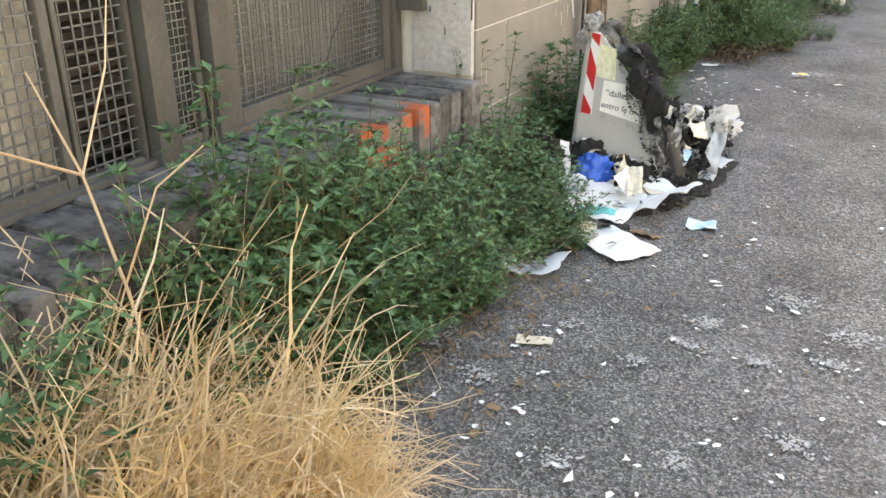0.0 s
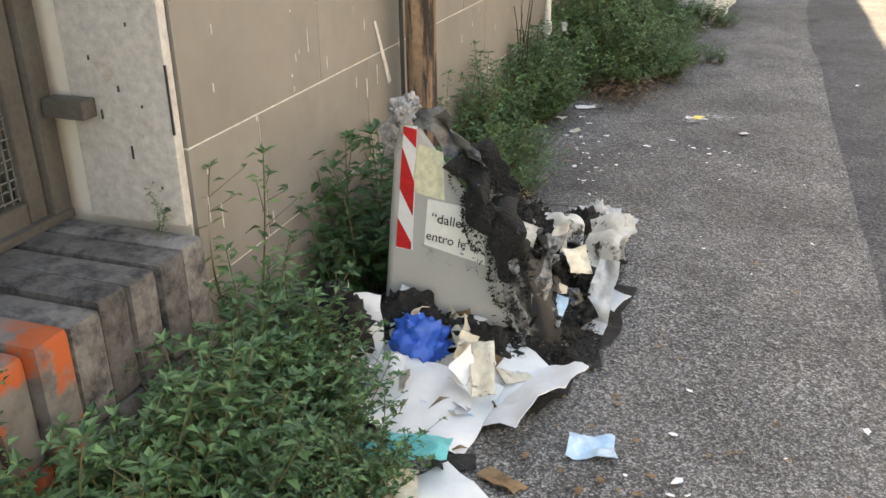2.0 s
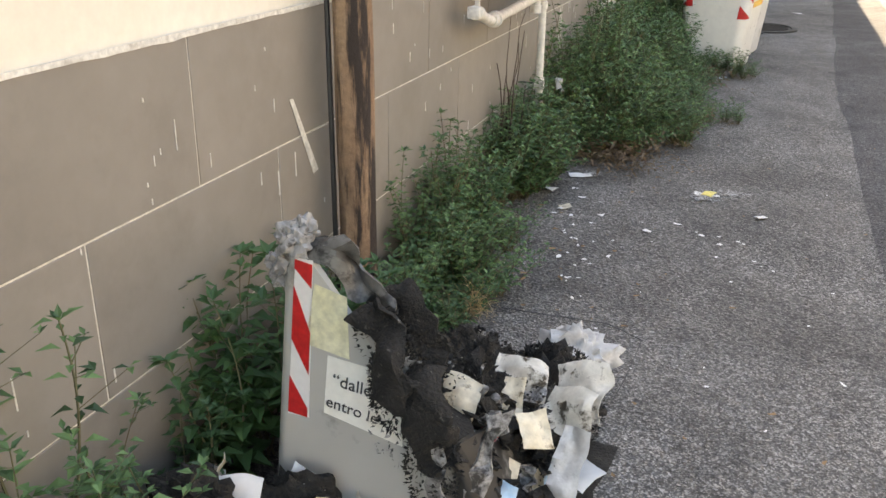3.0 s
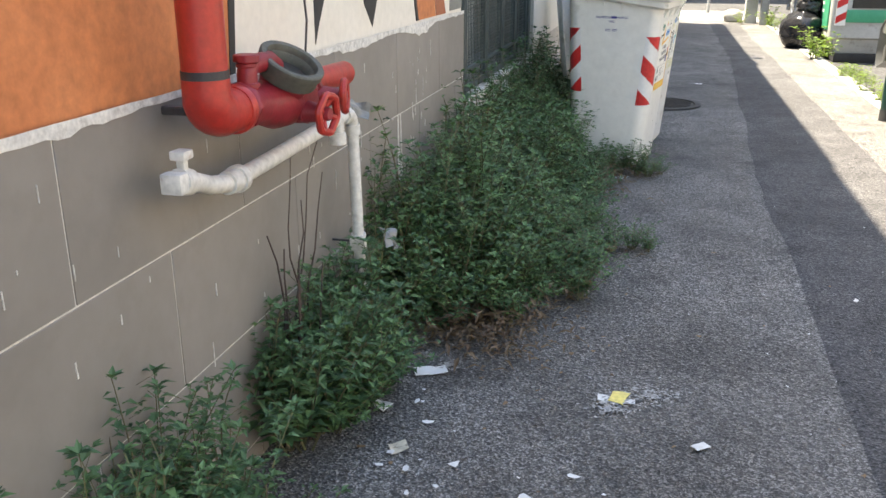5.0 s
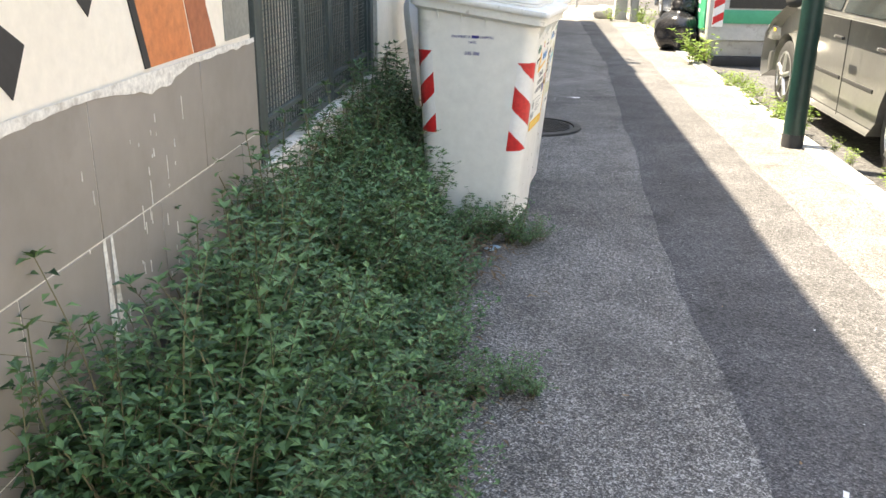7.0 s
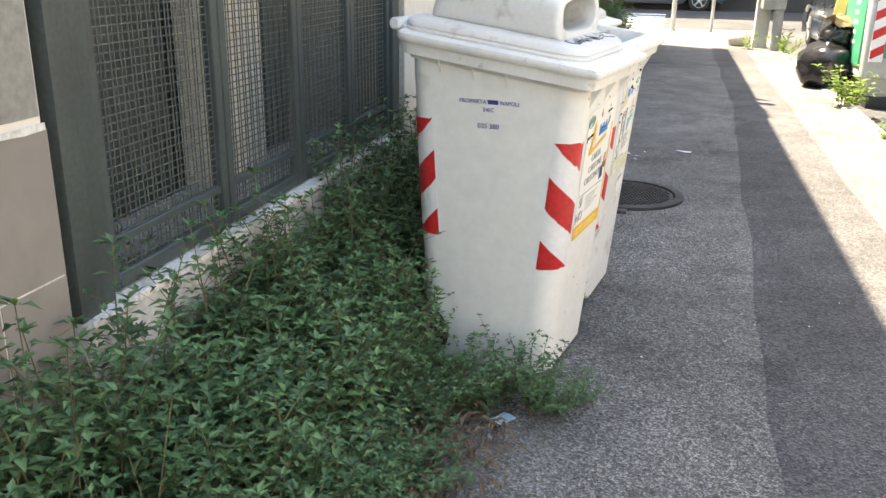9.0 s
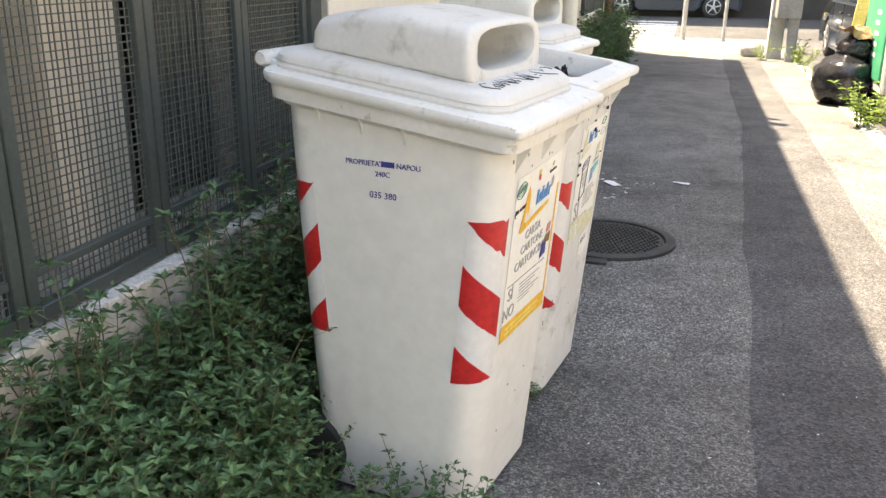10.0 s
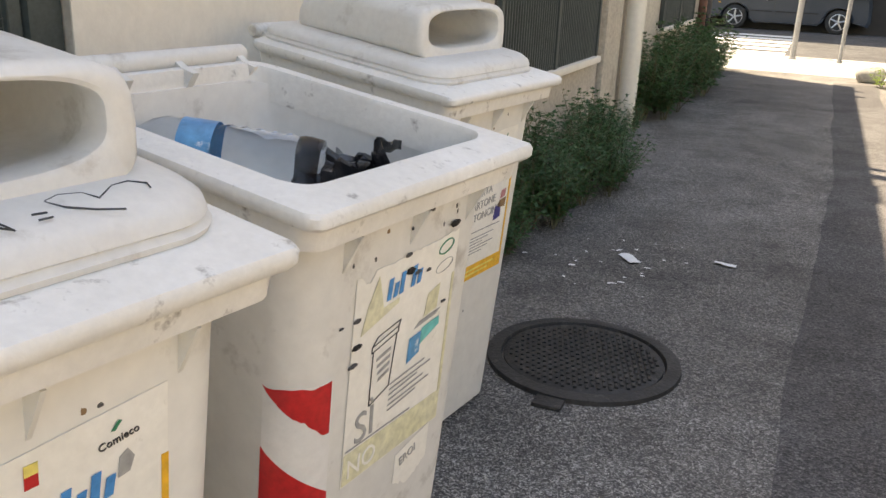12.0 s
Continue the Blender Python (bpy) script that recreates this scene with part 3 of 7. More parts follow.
part("flaked_paint_band", smear_band(2.88, 7.79, 0.985, 3), SMEAR, wall, "flaking white paint edge")
rng = random.Random(5)
bm = bmesh.new()
for k in range(95):
    y = rng.choice((rng.uniform(2.9, 4.8), rng.uniform(4.8, 7.7), rng.gauss(6.95, 0.12)))
    z, h = rng.uniform(0.35, 0.92), rng.choice((0.008, 0.012, 0.02, 0.03, 0.06))
    w = rng.uniform(0.0006, 0.0016)
    if y < 7.75:
        box(bm, WALL_X, WALL_X + 0.0018, y - w, y + w, z, z + h)
part("paint_drips", bm, SMEAR, wall, "thin white paint drips")
bm = bmesh.new()
poly(bm, [(WALL_X + 0.001, 3.86, 0.78), (WALL_X + 0.001, 3.875, 0.78), (WALL_X + 0.001, 3.985, 0.575), (WALL_X + 0.001, 3.96, 0.57)], 0.001, (1, 0, 0))
part("scrape", bm, SMEAR, wall, "white scrape")
bm = bmesh.new()
for dy, w, z0 in ((0.0, 0.012, 0.40), (0.035, 0.010, 0.44)):
    poly(bm, [(WALL_X + 0.001, 6.66 + dy, 0.68), (WALL_X + 0.001, 6.66 + dy + w, 0.68), (WALL_X + 0.001, 6.675 + dy + w, z0), (WALL_X + 0.001, 6.655 + dy, z0)], 0.001, (1, 0, 0))
part("white_run", bm, SMEAR, wall, "white paint run")

# mural
def mural(name, pts, material, proud=0.002):
    bm = bmesh.new()
    poly(bm, [(-1.335, y, z) for y, z in pts], proud, (1, 0, 0))
    return part(name, bm, material, wall)


mural("orange_field", [(4.62, 0.99), (5.42, 0.99), (5.44, 1.2), (5.5, 1.75), (4.72, 1.75)], ORANGE)
mural("brown_field", [(4.52, 0.99), (4.60, 0.99), (4.76, 1.75), (4.66, 1.75)], RUSTBROWN)
mural("black_stroke", [(4.59, 0.99), (4.64, 0.99), (4.70, 1.2), (4.72, 1.75), (4.66, 1.75)], BLACKP, 0.004)
mural("black_edge", [(5.405, 0.99), (5.43, 0.99), (5.47, 1.3), (5.51, 1.75), (5.48, 1.75), (5.43, 1.25)], BLACKP, 0.004)
mural("black_spike", [(5.93, 1.01), (5.96, 1.06), (6.06, 1.2), (6.2, 1.75), (5.92, 1.75), (5.93, 1.2)], BLACKP)
mural("black_shape", [(6.02, 1.16), (6.10, 1.22), (6.2, 1.25), (6.33, 1.18), (6.36, 1.10), (6.44, 1.02), (6.50, 1.11), (6.42, 1.16), (6.40, 1.21), (6.55, 1.3), (6.5, 1.75), (6.2, 1.75), (6.12, 1.3)], BLACKP)
mural("black_tooth", [(6.66, 1.22), (6.745, 1.14), (6.82, 1.24), (6.84, 1.75), (6.64, 1.75)], BLACKP)
mural("orange_leg", [(7.02, 1.0), (7.30, 1.0), (7.24, 1.2), (7.2, 1.75), (6.86, 1.75), (6.95, 1.2)], ORANGE)
mural("brown_leg", [(7.31, 1.0), (7.48, 1.0), (7.42, 1.12), (7.4, 1.75), (7.22, 1.75), (7.25, 1.2)], RUSTBROWN)
mural("black_outline", [(6.99, 1.0), (7.02, 1.0), (6.95, 1.2), (6.86, 1.75), (6.83, 1.75), (6.92, 1.2)], BLACKP, 0.004)
mural("grey_column", [(7.56, 1.005), (7.795, 1.005), (7.795, 2.7), (7.56, 2.7)], SHEET, 0.003)

# ---- brick ledge under the gate ----
ledge = tagged(new("brick_ledge"), "weathered brick ledge with orange spray paint", "ledge", kind="structure")
part("ledge_core", boxed(-1.72, -1.305, -6.9, 2.84, 0.0, 0.47), LEDGE, ledge)
brick_base = None
n_brick = 0
for k in range(34):
    y0 = 2.835 - (k + 1) * 0.082
    front = -1.275 if k < 6 else -1.285
    spray = 5 <= k <= 9
    bm = boxed(-1.66, front + 0.006 * math.sin(k * 1.7), y0 + 0.002, y0 + 0.080, 0.30, 0.515 + 0.005 * math.sin(k * 2.9), 0.016)
    part("brick", bm, SPRAY if spray else LEDGE, ledge)
    bm = boxed(-1.36, front + 0.004 * math.sin(k * 1.3), y0 + 0.002, y0 + 0.080, 0.08, 0.297, 0.01)
    part("brick", bm, SPRAY if spray else LEDGE, ledge)

# ---- grilles ----
def wire_grid(x, y0, y1, z0, z1, pitch_y, pitch_z, r):
    """Crossing wires as thin square rods, each slightly waved."""
    bm = bmesh.new()
    y, k = y0 + pitch_y / 2, 0
    while y < y1:
        o = r * (1 if k % 2 else -1)
        box(bm, x - r + o, x + r + o, y - r, y + r, z0, z1)
        y += pitch_y
        k += 1
    z, k = z0 + pitch_z / 2, 0
    while z < z1:
        o = r * (-1 if k % 2 else 1)
        box(bm, x - r + o, x + r + o, y0, y1, z - r, z + r)
        z += pitch_z
        k += 1
    return bm


def grille_panel(parent, x, y0, y1, z0, z1, bar, material, wirem, pitch=0.02, r=0.0013, depth=0.03):
    f = bmesh.new()
    box(f, x - depth / 2, x + depth / 2, y0, y0 + bar, z0, z1, 0.003, 1)
    box(f, x - depth / 2, x + depth / 2, y1 - bar, y1, z0, z1, 0.003, 1)
    box(f, x - depth / 2, x + depth / 2, y0 + bar, y1 - bar, z0, z0 + bar, 0.003, 1)
    box(f, x - depth / 2, x + depth / 2, y0 + bar, y1 - bar, z1 - bar, z1, 0.003, 1)
    fr = part("panel_frame", f, material, parent)
    part("wire_mesh", wire_grid(x, y0 + bar, y1 - bar, z0 + bar, z1 - bar, pitch, pitch, r), wirem, fr)


gate = thing("steel_gate", "grey-brown steel gate with woven wire mesh panels", "gate")
GX = -1.64
part("post", boxed(GX - 0.05, GX + 0.03, 2.79, 2.842, 0.515, 2.66, 0.004), GATE, gate)
grille_panel(gate, GX, 1.875, 2.785, 0.53, 2.6, 0.05, GATE, WIRE, 0.021, 0.0016)
part("post", boxed(GX - 0.05, GX + 0.05, 1.785, 1.865, 0.515, 2.66, 0.004), GATE, gate)
grille_panel(gate, GX, 1.640, 1.775, 0.53, 2.6, 0.025, GATE, WIRE, 0.021, 0.0016)
part("post", boxed(GX - 0.05, GX + 0.05, 1.555, 1.632, 0.515, 2.66, 0.004), GATE, gate)
grille_panel(gate, GX, 1.325, 1.548, 0.53, 2.6, 0.016, GATE, WIRE, 0.030, 0.0018)
grille_panel(gate, GX, 0.30, 1.318, 0.53, 2.6, 0.030, GATE, WIRE, 0.030, 0.0024)
part("post", boxed(GX - 0.05, GX + 0.05, 0.2, 0.29, 0.515, 2.66, 0.004), GATE, gate)
grille_panel(gate, GX, -1.2, 0.19, 0.53, 2.6, 0.05, GATE, WIRE, 0.04, 0.002)
part("sill_rail", boxed(GX - 0.03, GX + 0.035, -1.2, 2.84, 0.514, 0.534, 0.003), GATE, gate)
part("hinge", boxed(-1.60, -1.50, 2.80, 2.842, 0.745, 0.785, 0.004), GATE, gate)
bm = bmesh.new()
tube(bm, [(GX + 0.012, 2.50, 0.86), (GX + 0.014, 2.52, 0.82), (GX + 0.013, 2.47, 0.77), (GX + 0.014, 2.40, 0.70), (GX + 0.013, 2.37, 0.64), (GX + 0.014, 2.41, 0.585), (GX + 0.02, 2.48, 0.565)], 0.0025, 6)
part("loose_wire", bm, STEELD, gate)

# ribbed sheet and boards standing behind the gate
bm = bmesh.new()
loops = []
for k in range(90):
    y = 1.97 + k * 0.01
    x = -1.80 + (0.012 if k % 4 in (1, 2) else 0.0)
    loops.append([(x, y, 0.0), (x, y, 2.4), (x - 0.004, y, 2.4), (x - 0.004, y, 0.0)])
rings(bm, loops)
bmesh.ops.recalc_face_normals(bm, faces=bm.faces)
solid("ribbed_panel", bm, SHEET, "grey ribbed sheet metal panel behind the gate", "panel")
solid("board", boxed(-1.74, -1.71, 0.1, 1.36, 0.0, 1.9, 0.004), BOARD, "beige board leaning behind the gate mesh", "board")
shutter = thing("dark_shutter", "dark brown slatted shutter behind the gate", "shutter")
# Near-black backing puts the shade between the slats into colour.
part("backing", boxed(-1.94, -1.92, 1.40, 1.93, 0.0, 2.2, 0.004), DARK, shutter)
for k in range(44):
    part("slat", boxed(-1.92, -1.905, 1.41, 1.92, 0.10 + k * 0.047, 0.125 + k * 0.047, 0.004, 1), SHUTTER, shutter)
bm = bmesh.new()
rng = random.Random(2)
for k in range(40):
    y = rng.uniform(2.3, 2.75)
    tube(bm, [(-1.675 + rng.uniform(-0.012, 0.012), y, 0.55), (-1.675, y + rng.uniform(-0.1, 0.1), 0.555 + rng.uniform(0.0, 0.03)), (-1.67, y + rng.uniform(-0.2, 0.2), 0.545)], 0.0022, 4)
solid("dry_twigs", bm, TWIG, "small heap of dry twigs at the gate's foot", "twigs", "stuff")

# ---- green grille between the walls ----
curb = tagged(finish("low_wall", boxed(-1.72, -1.315, 7.83, 10.16, 0, 0.55, 0.012), PIER), "low white-painted concrete wall under the green grille", "low wall", kind="structure")
bm = bmesh.new()
for k in range(40):
    y = 7.85 + k * 0.057
    if noise.noise(Vector((y * 4, 1, 1))) > -0.25:
        box(bm, -1.40, -1.309 + 0.006 * noise.noise(Vector((y * 9, 0, 0))), y, y + 0.052, 0.53, 0.5535, 0.004, 1)
part("white_coping", bm, SMEAR, curb, "flaking white coping")
fence = thing("green_grille", "dark green steel grille with woven wire panels", "fence")
FX = -1.37
part("end_plate", boxed(FX - 0.10, FX + 0.045, 7.835, 7.90, 0.55, 2.66, 0.004), FENCE, fence)
part("post", boxed(FX - 0.03, FX + 0.03, 7.905, 7.975, 0.552, 2.66, 0.004), FENCE, fence)
ys = (7.98, 8.56, 9.08, 9.58, 10.06)
for a, b in zip(ys, ys[1:]):
    grille_panel(fence, FX, a + 0.002, b - 0.002, 0.56, 2.6, 0.038, FENCE, GWIRE, 0.0195, 0.0014)
    part("kick_rail", boxed(FX - 0.012, FX + 0.012, a + 0.042, b - 0.042, 0.665, 0.685, 0.002, 1), FENCE, fence)
part("post", boxed(FX - 0.04, FX + 0.03, 10.062, 10.155, 0.552, 2.66, 0.004), FENCE, fence)
solid("pale_column", boxed(-1.75, -1.58, 8.97, 9.28, 0.0, 2.6, 0.01), CREAM, "pale plastered column standing behind the grille", "column")
solid("green_sheet", boxed(-1.80, -1.78, 9.7, 10.1, 0.0, 2.5, 0.004), MIDGREEN, "grey-green sheet fixed behind the grille", "sheet")
solid("green_sheet", boxed(-1.82, -1.80, 7.92, 9.6, 0.0, 2.5, 0.004), MIDGREEN, "grey-green sheet fixed behind the grille", "sheet")

# ---- windows, pipes of the far wall ----
def barred_window(name, y0, y1, z0, z1):
    w = thing(name, "dark green barred window with a pale sill", "window", kind="structure")
    part("window_sill", boxed(WALL_X - 0.02, WALL_X + 0.06, y0 - 0.05, y1 + 0.06, z0 - 0.05, z0, 0.008), CREAM, w)
    # Near-black sheet stands for the unlit room behind the bars.
    part("shutter", boxed(WALL_X + 0.002, WALL_X + 0.012, y0, y1, z0, z1), DARK, w)
    f = bmesh.new()
    for a, b in ((y0, y0 + 0.04), ((y0 + y1) / 2 - 0.03, (y0 + y1) / 2 + 0.03), (y1 - 0.04, y1)):
        box(f, WALL_X + 0.013, WALL_X + 0.045, a, b, z0 + 0.002, z1, 0.003, 1)
    part("window_frame", f, FENCE, w)
    bars = bmesh.new()
    y = y0 + 0.06
    while y < y1 - 0.05:
        box(bars, WALL_X + 0.02, WALL_X + 0.034, y, y + 0.012, z0 + 0.004, z1)
        y += 0.045
    part("bars", bars, GWIRE, w)
    return w


barred_window("window_1", 12.95, 15.15, 0.68, 2.2)
barred_window("window_2", 17.9, 20.2, 0.74, 2.2)
dp = thing("drainpipe", "cream painted drainpipe down the plaster wall", "drainpipe")
bm = bmesh.new()
tube(bm, [(-1.22, 16.15, 0.0), (-1.22, 16.15, 4.1)], 0.075, 16)
part("pipe", bm, CREAM, dp)
bm = bmesh.new()
tube(bm, [(-1.235, 16.42, 0.0), (-1.235, 16.42, 4.1)], 0.05, 14)
part("pipe", bm, CREAM, dp)
for y, m in ((20.75, RUSTY), (21.25, STEELD)):
    bm = bmesh.new()
    tube(bm, [(-1.25, y, 0.0), (-1.25, y, 4.1)], 0.055, 12)
    solid("corner_pipe", bm, m, "dark rust-brown iron pipe at the wall's corner", "pipe")
part("pilaster", boxed(WALL_X, WALL_X + 0.05, 15.35, 15.9, 0, 4.1, 0.008), PLASTER, box_far)

# ---- far side ----
# Added building, placed and sized so that its shadow covers the far street.
far = thing("far_building", "plain building set across the far street to cast its shade", "building", kind="structure")
part("wall", boxed(-40, 45, 35.0, 45, -0.12, 19), FACADE, far)
for k in range(14):
    for j in range(4):
        part("window", boxed(-30 + k * 4.6, -28.8 + k * 4.6, 34.93, 34.99, 2 + j * 4.2, 4.2 + j * 4.2), GLASSD, far)
part("plinth", boxed(-40, 45, 34.8, 34.995, -0.12, 0.9), DARK, far)
# Added out of view: its pale face throws warm light into the wall's shade.
opp = thing("bounce_building", "unseen plain building added across the road to bounce light", "building", kind="structure")
part("wall", boxed(13, 14, -30, 30, -0.12, 7), FACADE, opp)
# ---- wheeled bins ----
BIN_H = 0.985
def bin_section(z):
    """Centre offset and half sizes of the bin's body at a height."""
    t = z / BIN_H
    front = 0.205 + 0.085 * t
    back = -0.235 - 0.045 * t
    half = 0.228 + 0.026 * t
    r = 0.082 - 0.016 * t
    return (front + back) / 2, (front - back) / 2, half, r


def bin_shell(zs, inset=0.0):
    loops = []
    for z in zs:
        c, hx, hy, r = bin_section(z)
        loops.append(round_rect(c, 0, hx - inset, hy - inset, max(0.02, r - inset), z, 8))
    return loops


def rise(x):
    """The rim and the lid climb towards the hinge."""
    return 0.080 * (0.34 - x) / 0.62


def lifted(bm):
    for v in bm.verts:
        v.co.z += rise(v.co.x)
    return bm


def skirt(x0, x1, hy, rf, rb, z, n=6):
    """A rectangle with its own corner radius at the front (+x) and at the back."""
    out = []
    for cx, sy, a0, r in ((x1, 1, 0, rf), (x0, 1, 90, rb), (x0, -1, 180, rb), (x1, -1, 270, rf)):
        for k in range(n + 1):
            a = radians(a0 + 90 * k / n)
            out.append((cx + (-r if cx == x1 else r) + r * math.cos(a), sy * (hy - r) + r * math.sin(a), z))
    return out


def front_map(y_off=0.0):
    """Maps (u, v) on the sloping front to the bin's space; u runs along +y, v is the height."""
    def m(u, v, out):
        c, hx, hy, r = bin_section(v)
        return Vector((c + hx + out, y_off + u, v + out * -0.05))
    return m


def side_map(x_off=0.0):
    def m(u, v, out):
        c, hx, hy, r = bin_section(v)
        return Vector((x_off + u, -hy - out, v))
    return m


def wrap_map(end=1):
    """Maps (s, v): s runs along the near side and round its front (end 1) or back (end -1) corner, 0 where the bend begins."""
    def m(s, v, out):
        c, hx, hy, r = bin_section(v)
        bx, by = c + end * (hx - r), -hy + r
        if s < 0:
            return Vector((bx + end * s, -hy - out, v))
        a = min(s / r, math.pi / 2)
        rest = max(0.0, s - r * math.pi / 2)
        return Vector((bx + end * (r + out) * math.sin(a), by - (r + out) * math.cos(a) + rest, v))
    return m


def decal(parent, name, mapper, outline, out, material, label="", n=10):
    """A thin skin that follows the mapper; outline gives for each step across (0 to 1) the low and high edge."""
    bm = bmesh.new()
    cols = []
    for k in range(n + 1):
        s, lo, hi = outline(k / n)
        hi = max(hi, lo + 0.0004)
        cols.append([bm.verts.new(mapper(s, lo + (hi - lo) * j / 4, out)) for j in range(5)])
    for p, q in zip(cols, cols[1:]):
        for j in range(4):
            bm.faces.new((p[j], q[j], q[j + 1], p[j + 1]))
    bm.normal_update()
    bmesh.ops.solidify(bm, geom=bm.faces[:], thickness=0.0005)
    return part(name, bm, material, parent, label)


def stripes(parent, mapper, s0, w, z0, z1, seed):
    """A red and white slanted warning sticker bent round a corner, its red worn and torn at the edges."""
    h = z1 - z0
    def tear(u, k):
        e = noise.noise(Vector((u * 5 + seed, k * 3.7, seed)))
        return 0.012 * max(0, e) * (1 if u > 0.55 else 0.3)
    st = decal(parent, "warning_sticker", mapper, lambda u: (s0 + w * u, z0, z1), 0.0008, STWHITE, "red and white warning sticker")
    decal(st, "red_stripe", mapper, lambda u: (s0 + w * u * 0.97, z1 - h * 0.245 * u ** 0.85 + tear(u, 1) * 2, z1 - tear(u, 2)), 0.0016, STRED, n=20)
    decal(st, "red_stripe", mapper, lambda u: (s0 + w * u * (0.985 + 0.015 * math.sin(seed)), z1 - h * (0.50 + 0.235 * u ** 0.8) + tear(u, 3), z1 - h * (0.255 + 0.235 * u ** 0.9)), 0.0016, STRED, n=20)
    decal(st, "red_stripe", mapper, lambda u: (s0 + w * u * 0.94, z0 + tear(u, 4), max(z0 + 0.002, z1 - h * (0.755 + 0.235 * u ** 0.9)) - tear(u, 5)), 0.0016, STRED, n=20)


def panel(parent, name, mapper, u0, u1, v0, v1, out, material, label=""):
    bm = bmesh.new()
    n = 4
    vs = []
    for k in range(n + 1):
        v = v0 + (v1 - v0) * k / n
        vs.append((bm.verts.new(mapper(u0, v, out)), bm.verts.new(mapper(u1, v, out))))
    for a, b in zip(vs, vs[1:]):
        bm.faces.new((a[0], a[1], b[1], b[0]))
    bm.normal_update()
    bmesh.ops.solidify(bm, geom=bm.faces[:], thickness=0.0006)
    return part(name, bm, material, parent, label)


def wheeled_bin(at, closed, label, body_mat):
    b = thing("wheeled_bin", label, "bin", at, group="white recycling bins")
    # body with a raised floor inside
    bm = bmesh.new()
    outer = bin_shell((0.015, 0.05, 0.2, 0.4, 0.6, 0.8, 0.93, BIN_H))
    c, hx, hy, r = bin_section(0.0)
    outer.insert(0, round_rect(c, 0, hx - 0.035, hy - 0.035, 0.06, 0.0, 8))
    inner = list(reversed(bin_shell((0.10, 0.3, 0.6, BIN_H), 0.006)))
    rings(bm, outer + inner)
    for v in bm.verts:
        if v.co.z > 0.9:
            v.co.z += rise(v.co.x) * (v.co.z - 0.9) / (BIN_H - 0.9)
    bmesh.ops.recalc_face_normals(bm, faces=bm.faces)
    part("body", bm, body_mat, b)
    c, hx, hy, r = bin_section(BIN_H)
    # the body's collar, a step under the rim
    bm = bmesh.new()
    prof = ((-0.002, 0.005, 0.935), (0.012, 0.012, 0.945), (0.030, 0.030, 0.950), (0.034, 0.032, 0.972), (0.034, 0.034, 0.992), (-0.004, -0.004, 0.992), (-0.004, -0.004, 0.935))
    loops = [skirt(c - hx - max(0, o) * 0.6, c + hx + f, hy + o, 0.034 if f > 0.02 else 0.05, 0.05, z) for f, o, z in prof]
    rings(bm, loops + [loops[0]], False)
    part("collar", lifted(bm), RIMD, b, "grimy stepped collar")
    # rim: a wide flat lip, sharp at the front corners, chipped along its edge
    bm = bmesh.new()
    prof = ((0.030, 0.030, 0.984), (0.048, 0.042, 0.986), (0.053, 0.046, 0.992), (0.054, 0.047, 1.004), (0.050, 0.044, 1.010), (0.006, 0.020, 1.018), (-0.012, -0.004, 1.017), (-0.018, -0.008, 1.008), (-0.020, -0.010, 0.95), (-0.014, -0.006, 0.95))
    loops = [skirt(c - hx - max(0, o) * 0.6, c + hx + f, hy + o, 0.020 if f > 0.02 else 0.055, 0.05, z, 8) for f, o, z in prof]
    rings(bm, loops + [loops[0]], False)
    for v in bm.verts:
        q = v.co * 26 + Vector(at.translation) * 7
        v.co += noise.noise_vector(q) * 0.0022
    part("rim", lifted(bm), RIMD, b, "scuffed rim")
    # ribs under the rim
    for u in (-0.17, -0.06, 0.05):
        bm = bmesh.new()
        poly(bm, [(u, -hy + 0.006, 0.948), (u, -hy - 0.016, 0.948), (u, -hy + 0.006, 0.895)], 0.006, (1, 0, 0))
        part("rib", lifted(bm), body_mat, b)
    for u in (-0.17, 0.0, 0.17):
        bm = bmesh.new()
        poly(bm, [(c + hx - 0.010, u, 0.948), (c + hx + 0.026, u, 0.948), (c + hx - 0.014, u, 0.878)], 0.006, (0, 1, 0))
        part("gusset", bm, body_mat, b)
    # handle bar at the back
    hb, hz = c - hx + 0.045, 1.112
    bm = bmesh.new()
    tube(bm, [(hb - 0.085, -0.262, hz), (hb - 0.085, -0.255, hz), (hb - 0.085, 0.255, hz), (hb - 0.085, 0.262, hz)], [0.014, 0.019, 0.019, 0.014], 14)
    part("handle_bar", bm, LIDW, b)
    for y in (-0.235, -0.075, 0.075, 0.235):
        bm = bmesh.new()
        poly(bm, [(hb - 0.02, y - 0.008, 1.092), (hb - 0.05, y - 0.008, 1.05), (hb - 0.098, y - 0.008, hz - 0.008), (hb - 0.088, y - 0.008, hz + 0.012), (hb - 0.05, y - 0.008, 1.100)], 0.016, (0, 1, 0))
        part("handle_bracket", bm, LIDW, b)
    # wheels
    for s in (-1, 1):
        bm = bmesh.new()
        y0 = s * 0.20
        prof = ((0.0, 0.02), (0.0, 0.075), (0.006, 0.098), (0.02, 0.1), (0.036, 0.1), (0.046, 0.095), (0.05, 0.075), (0.05, 0.02))
        loops = [[(-0.235 + rr * math.cos(a), y0 + s * o, 0.1 + rr * math.sin(a)) for a in (2 * math.pi * k / 24 for k in range(24))] for o, rr in prof]
        rings(bm, loops)
        bmesh.ops.recalc_face_normals(bm, faces=bm.faces)
        part("wheel", bm, RUBBER, b, "black rubber wheel")
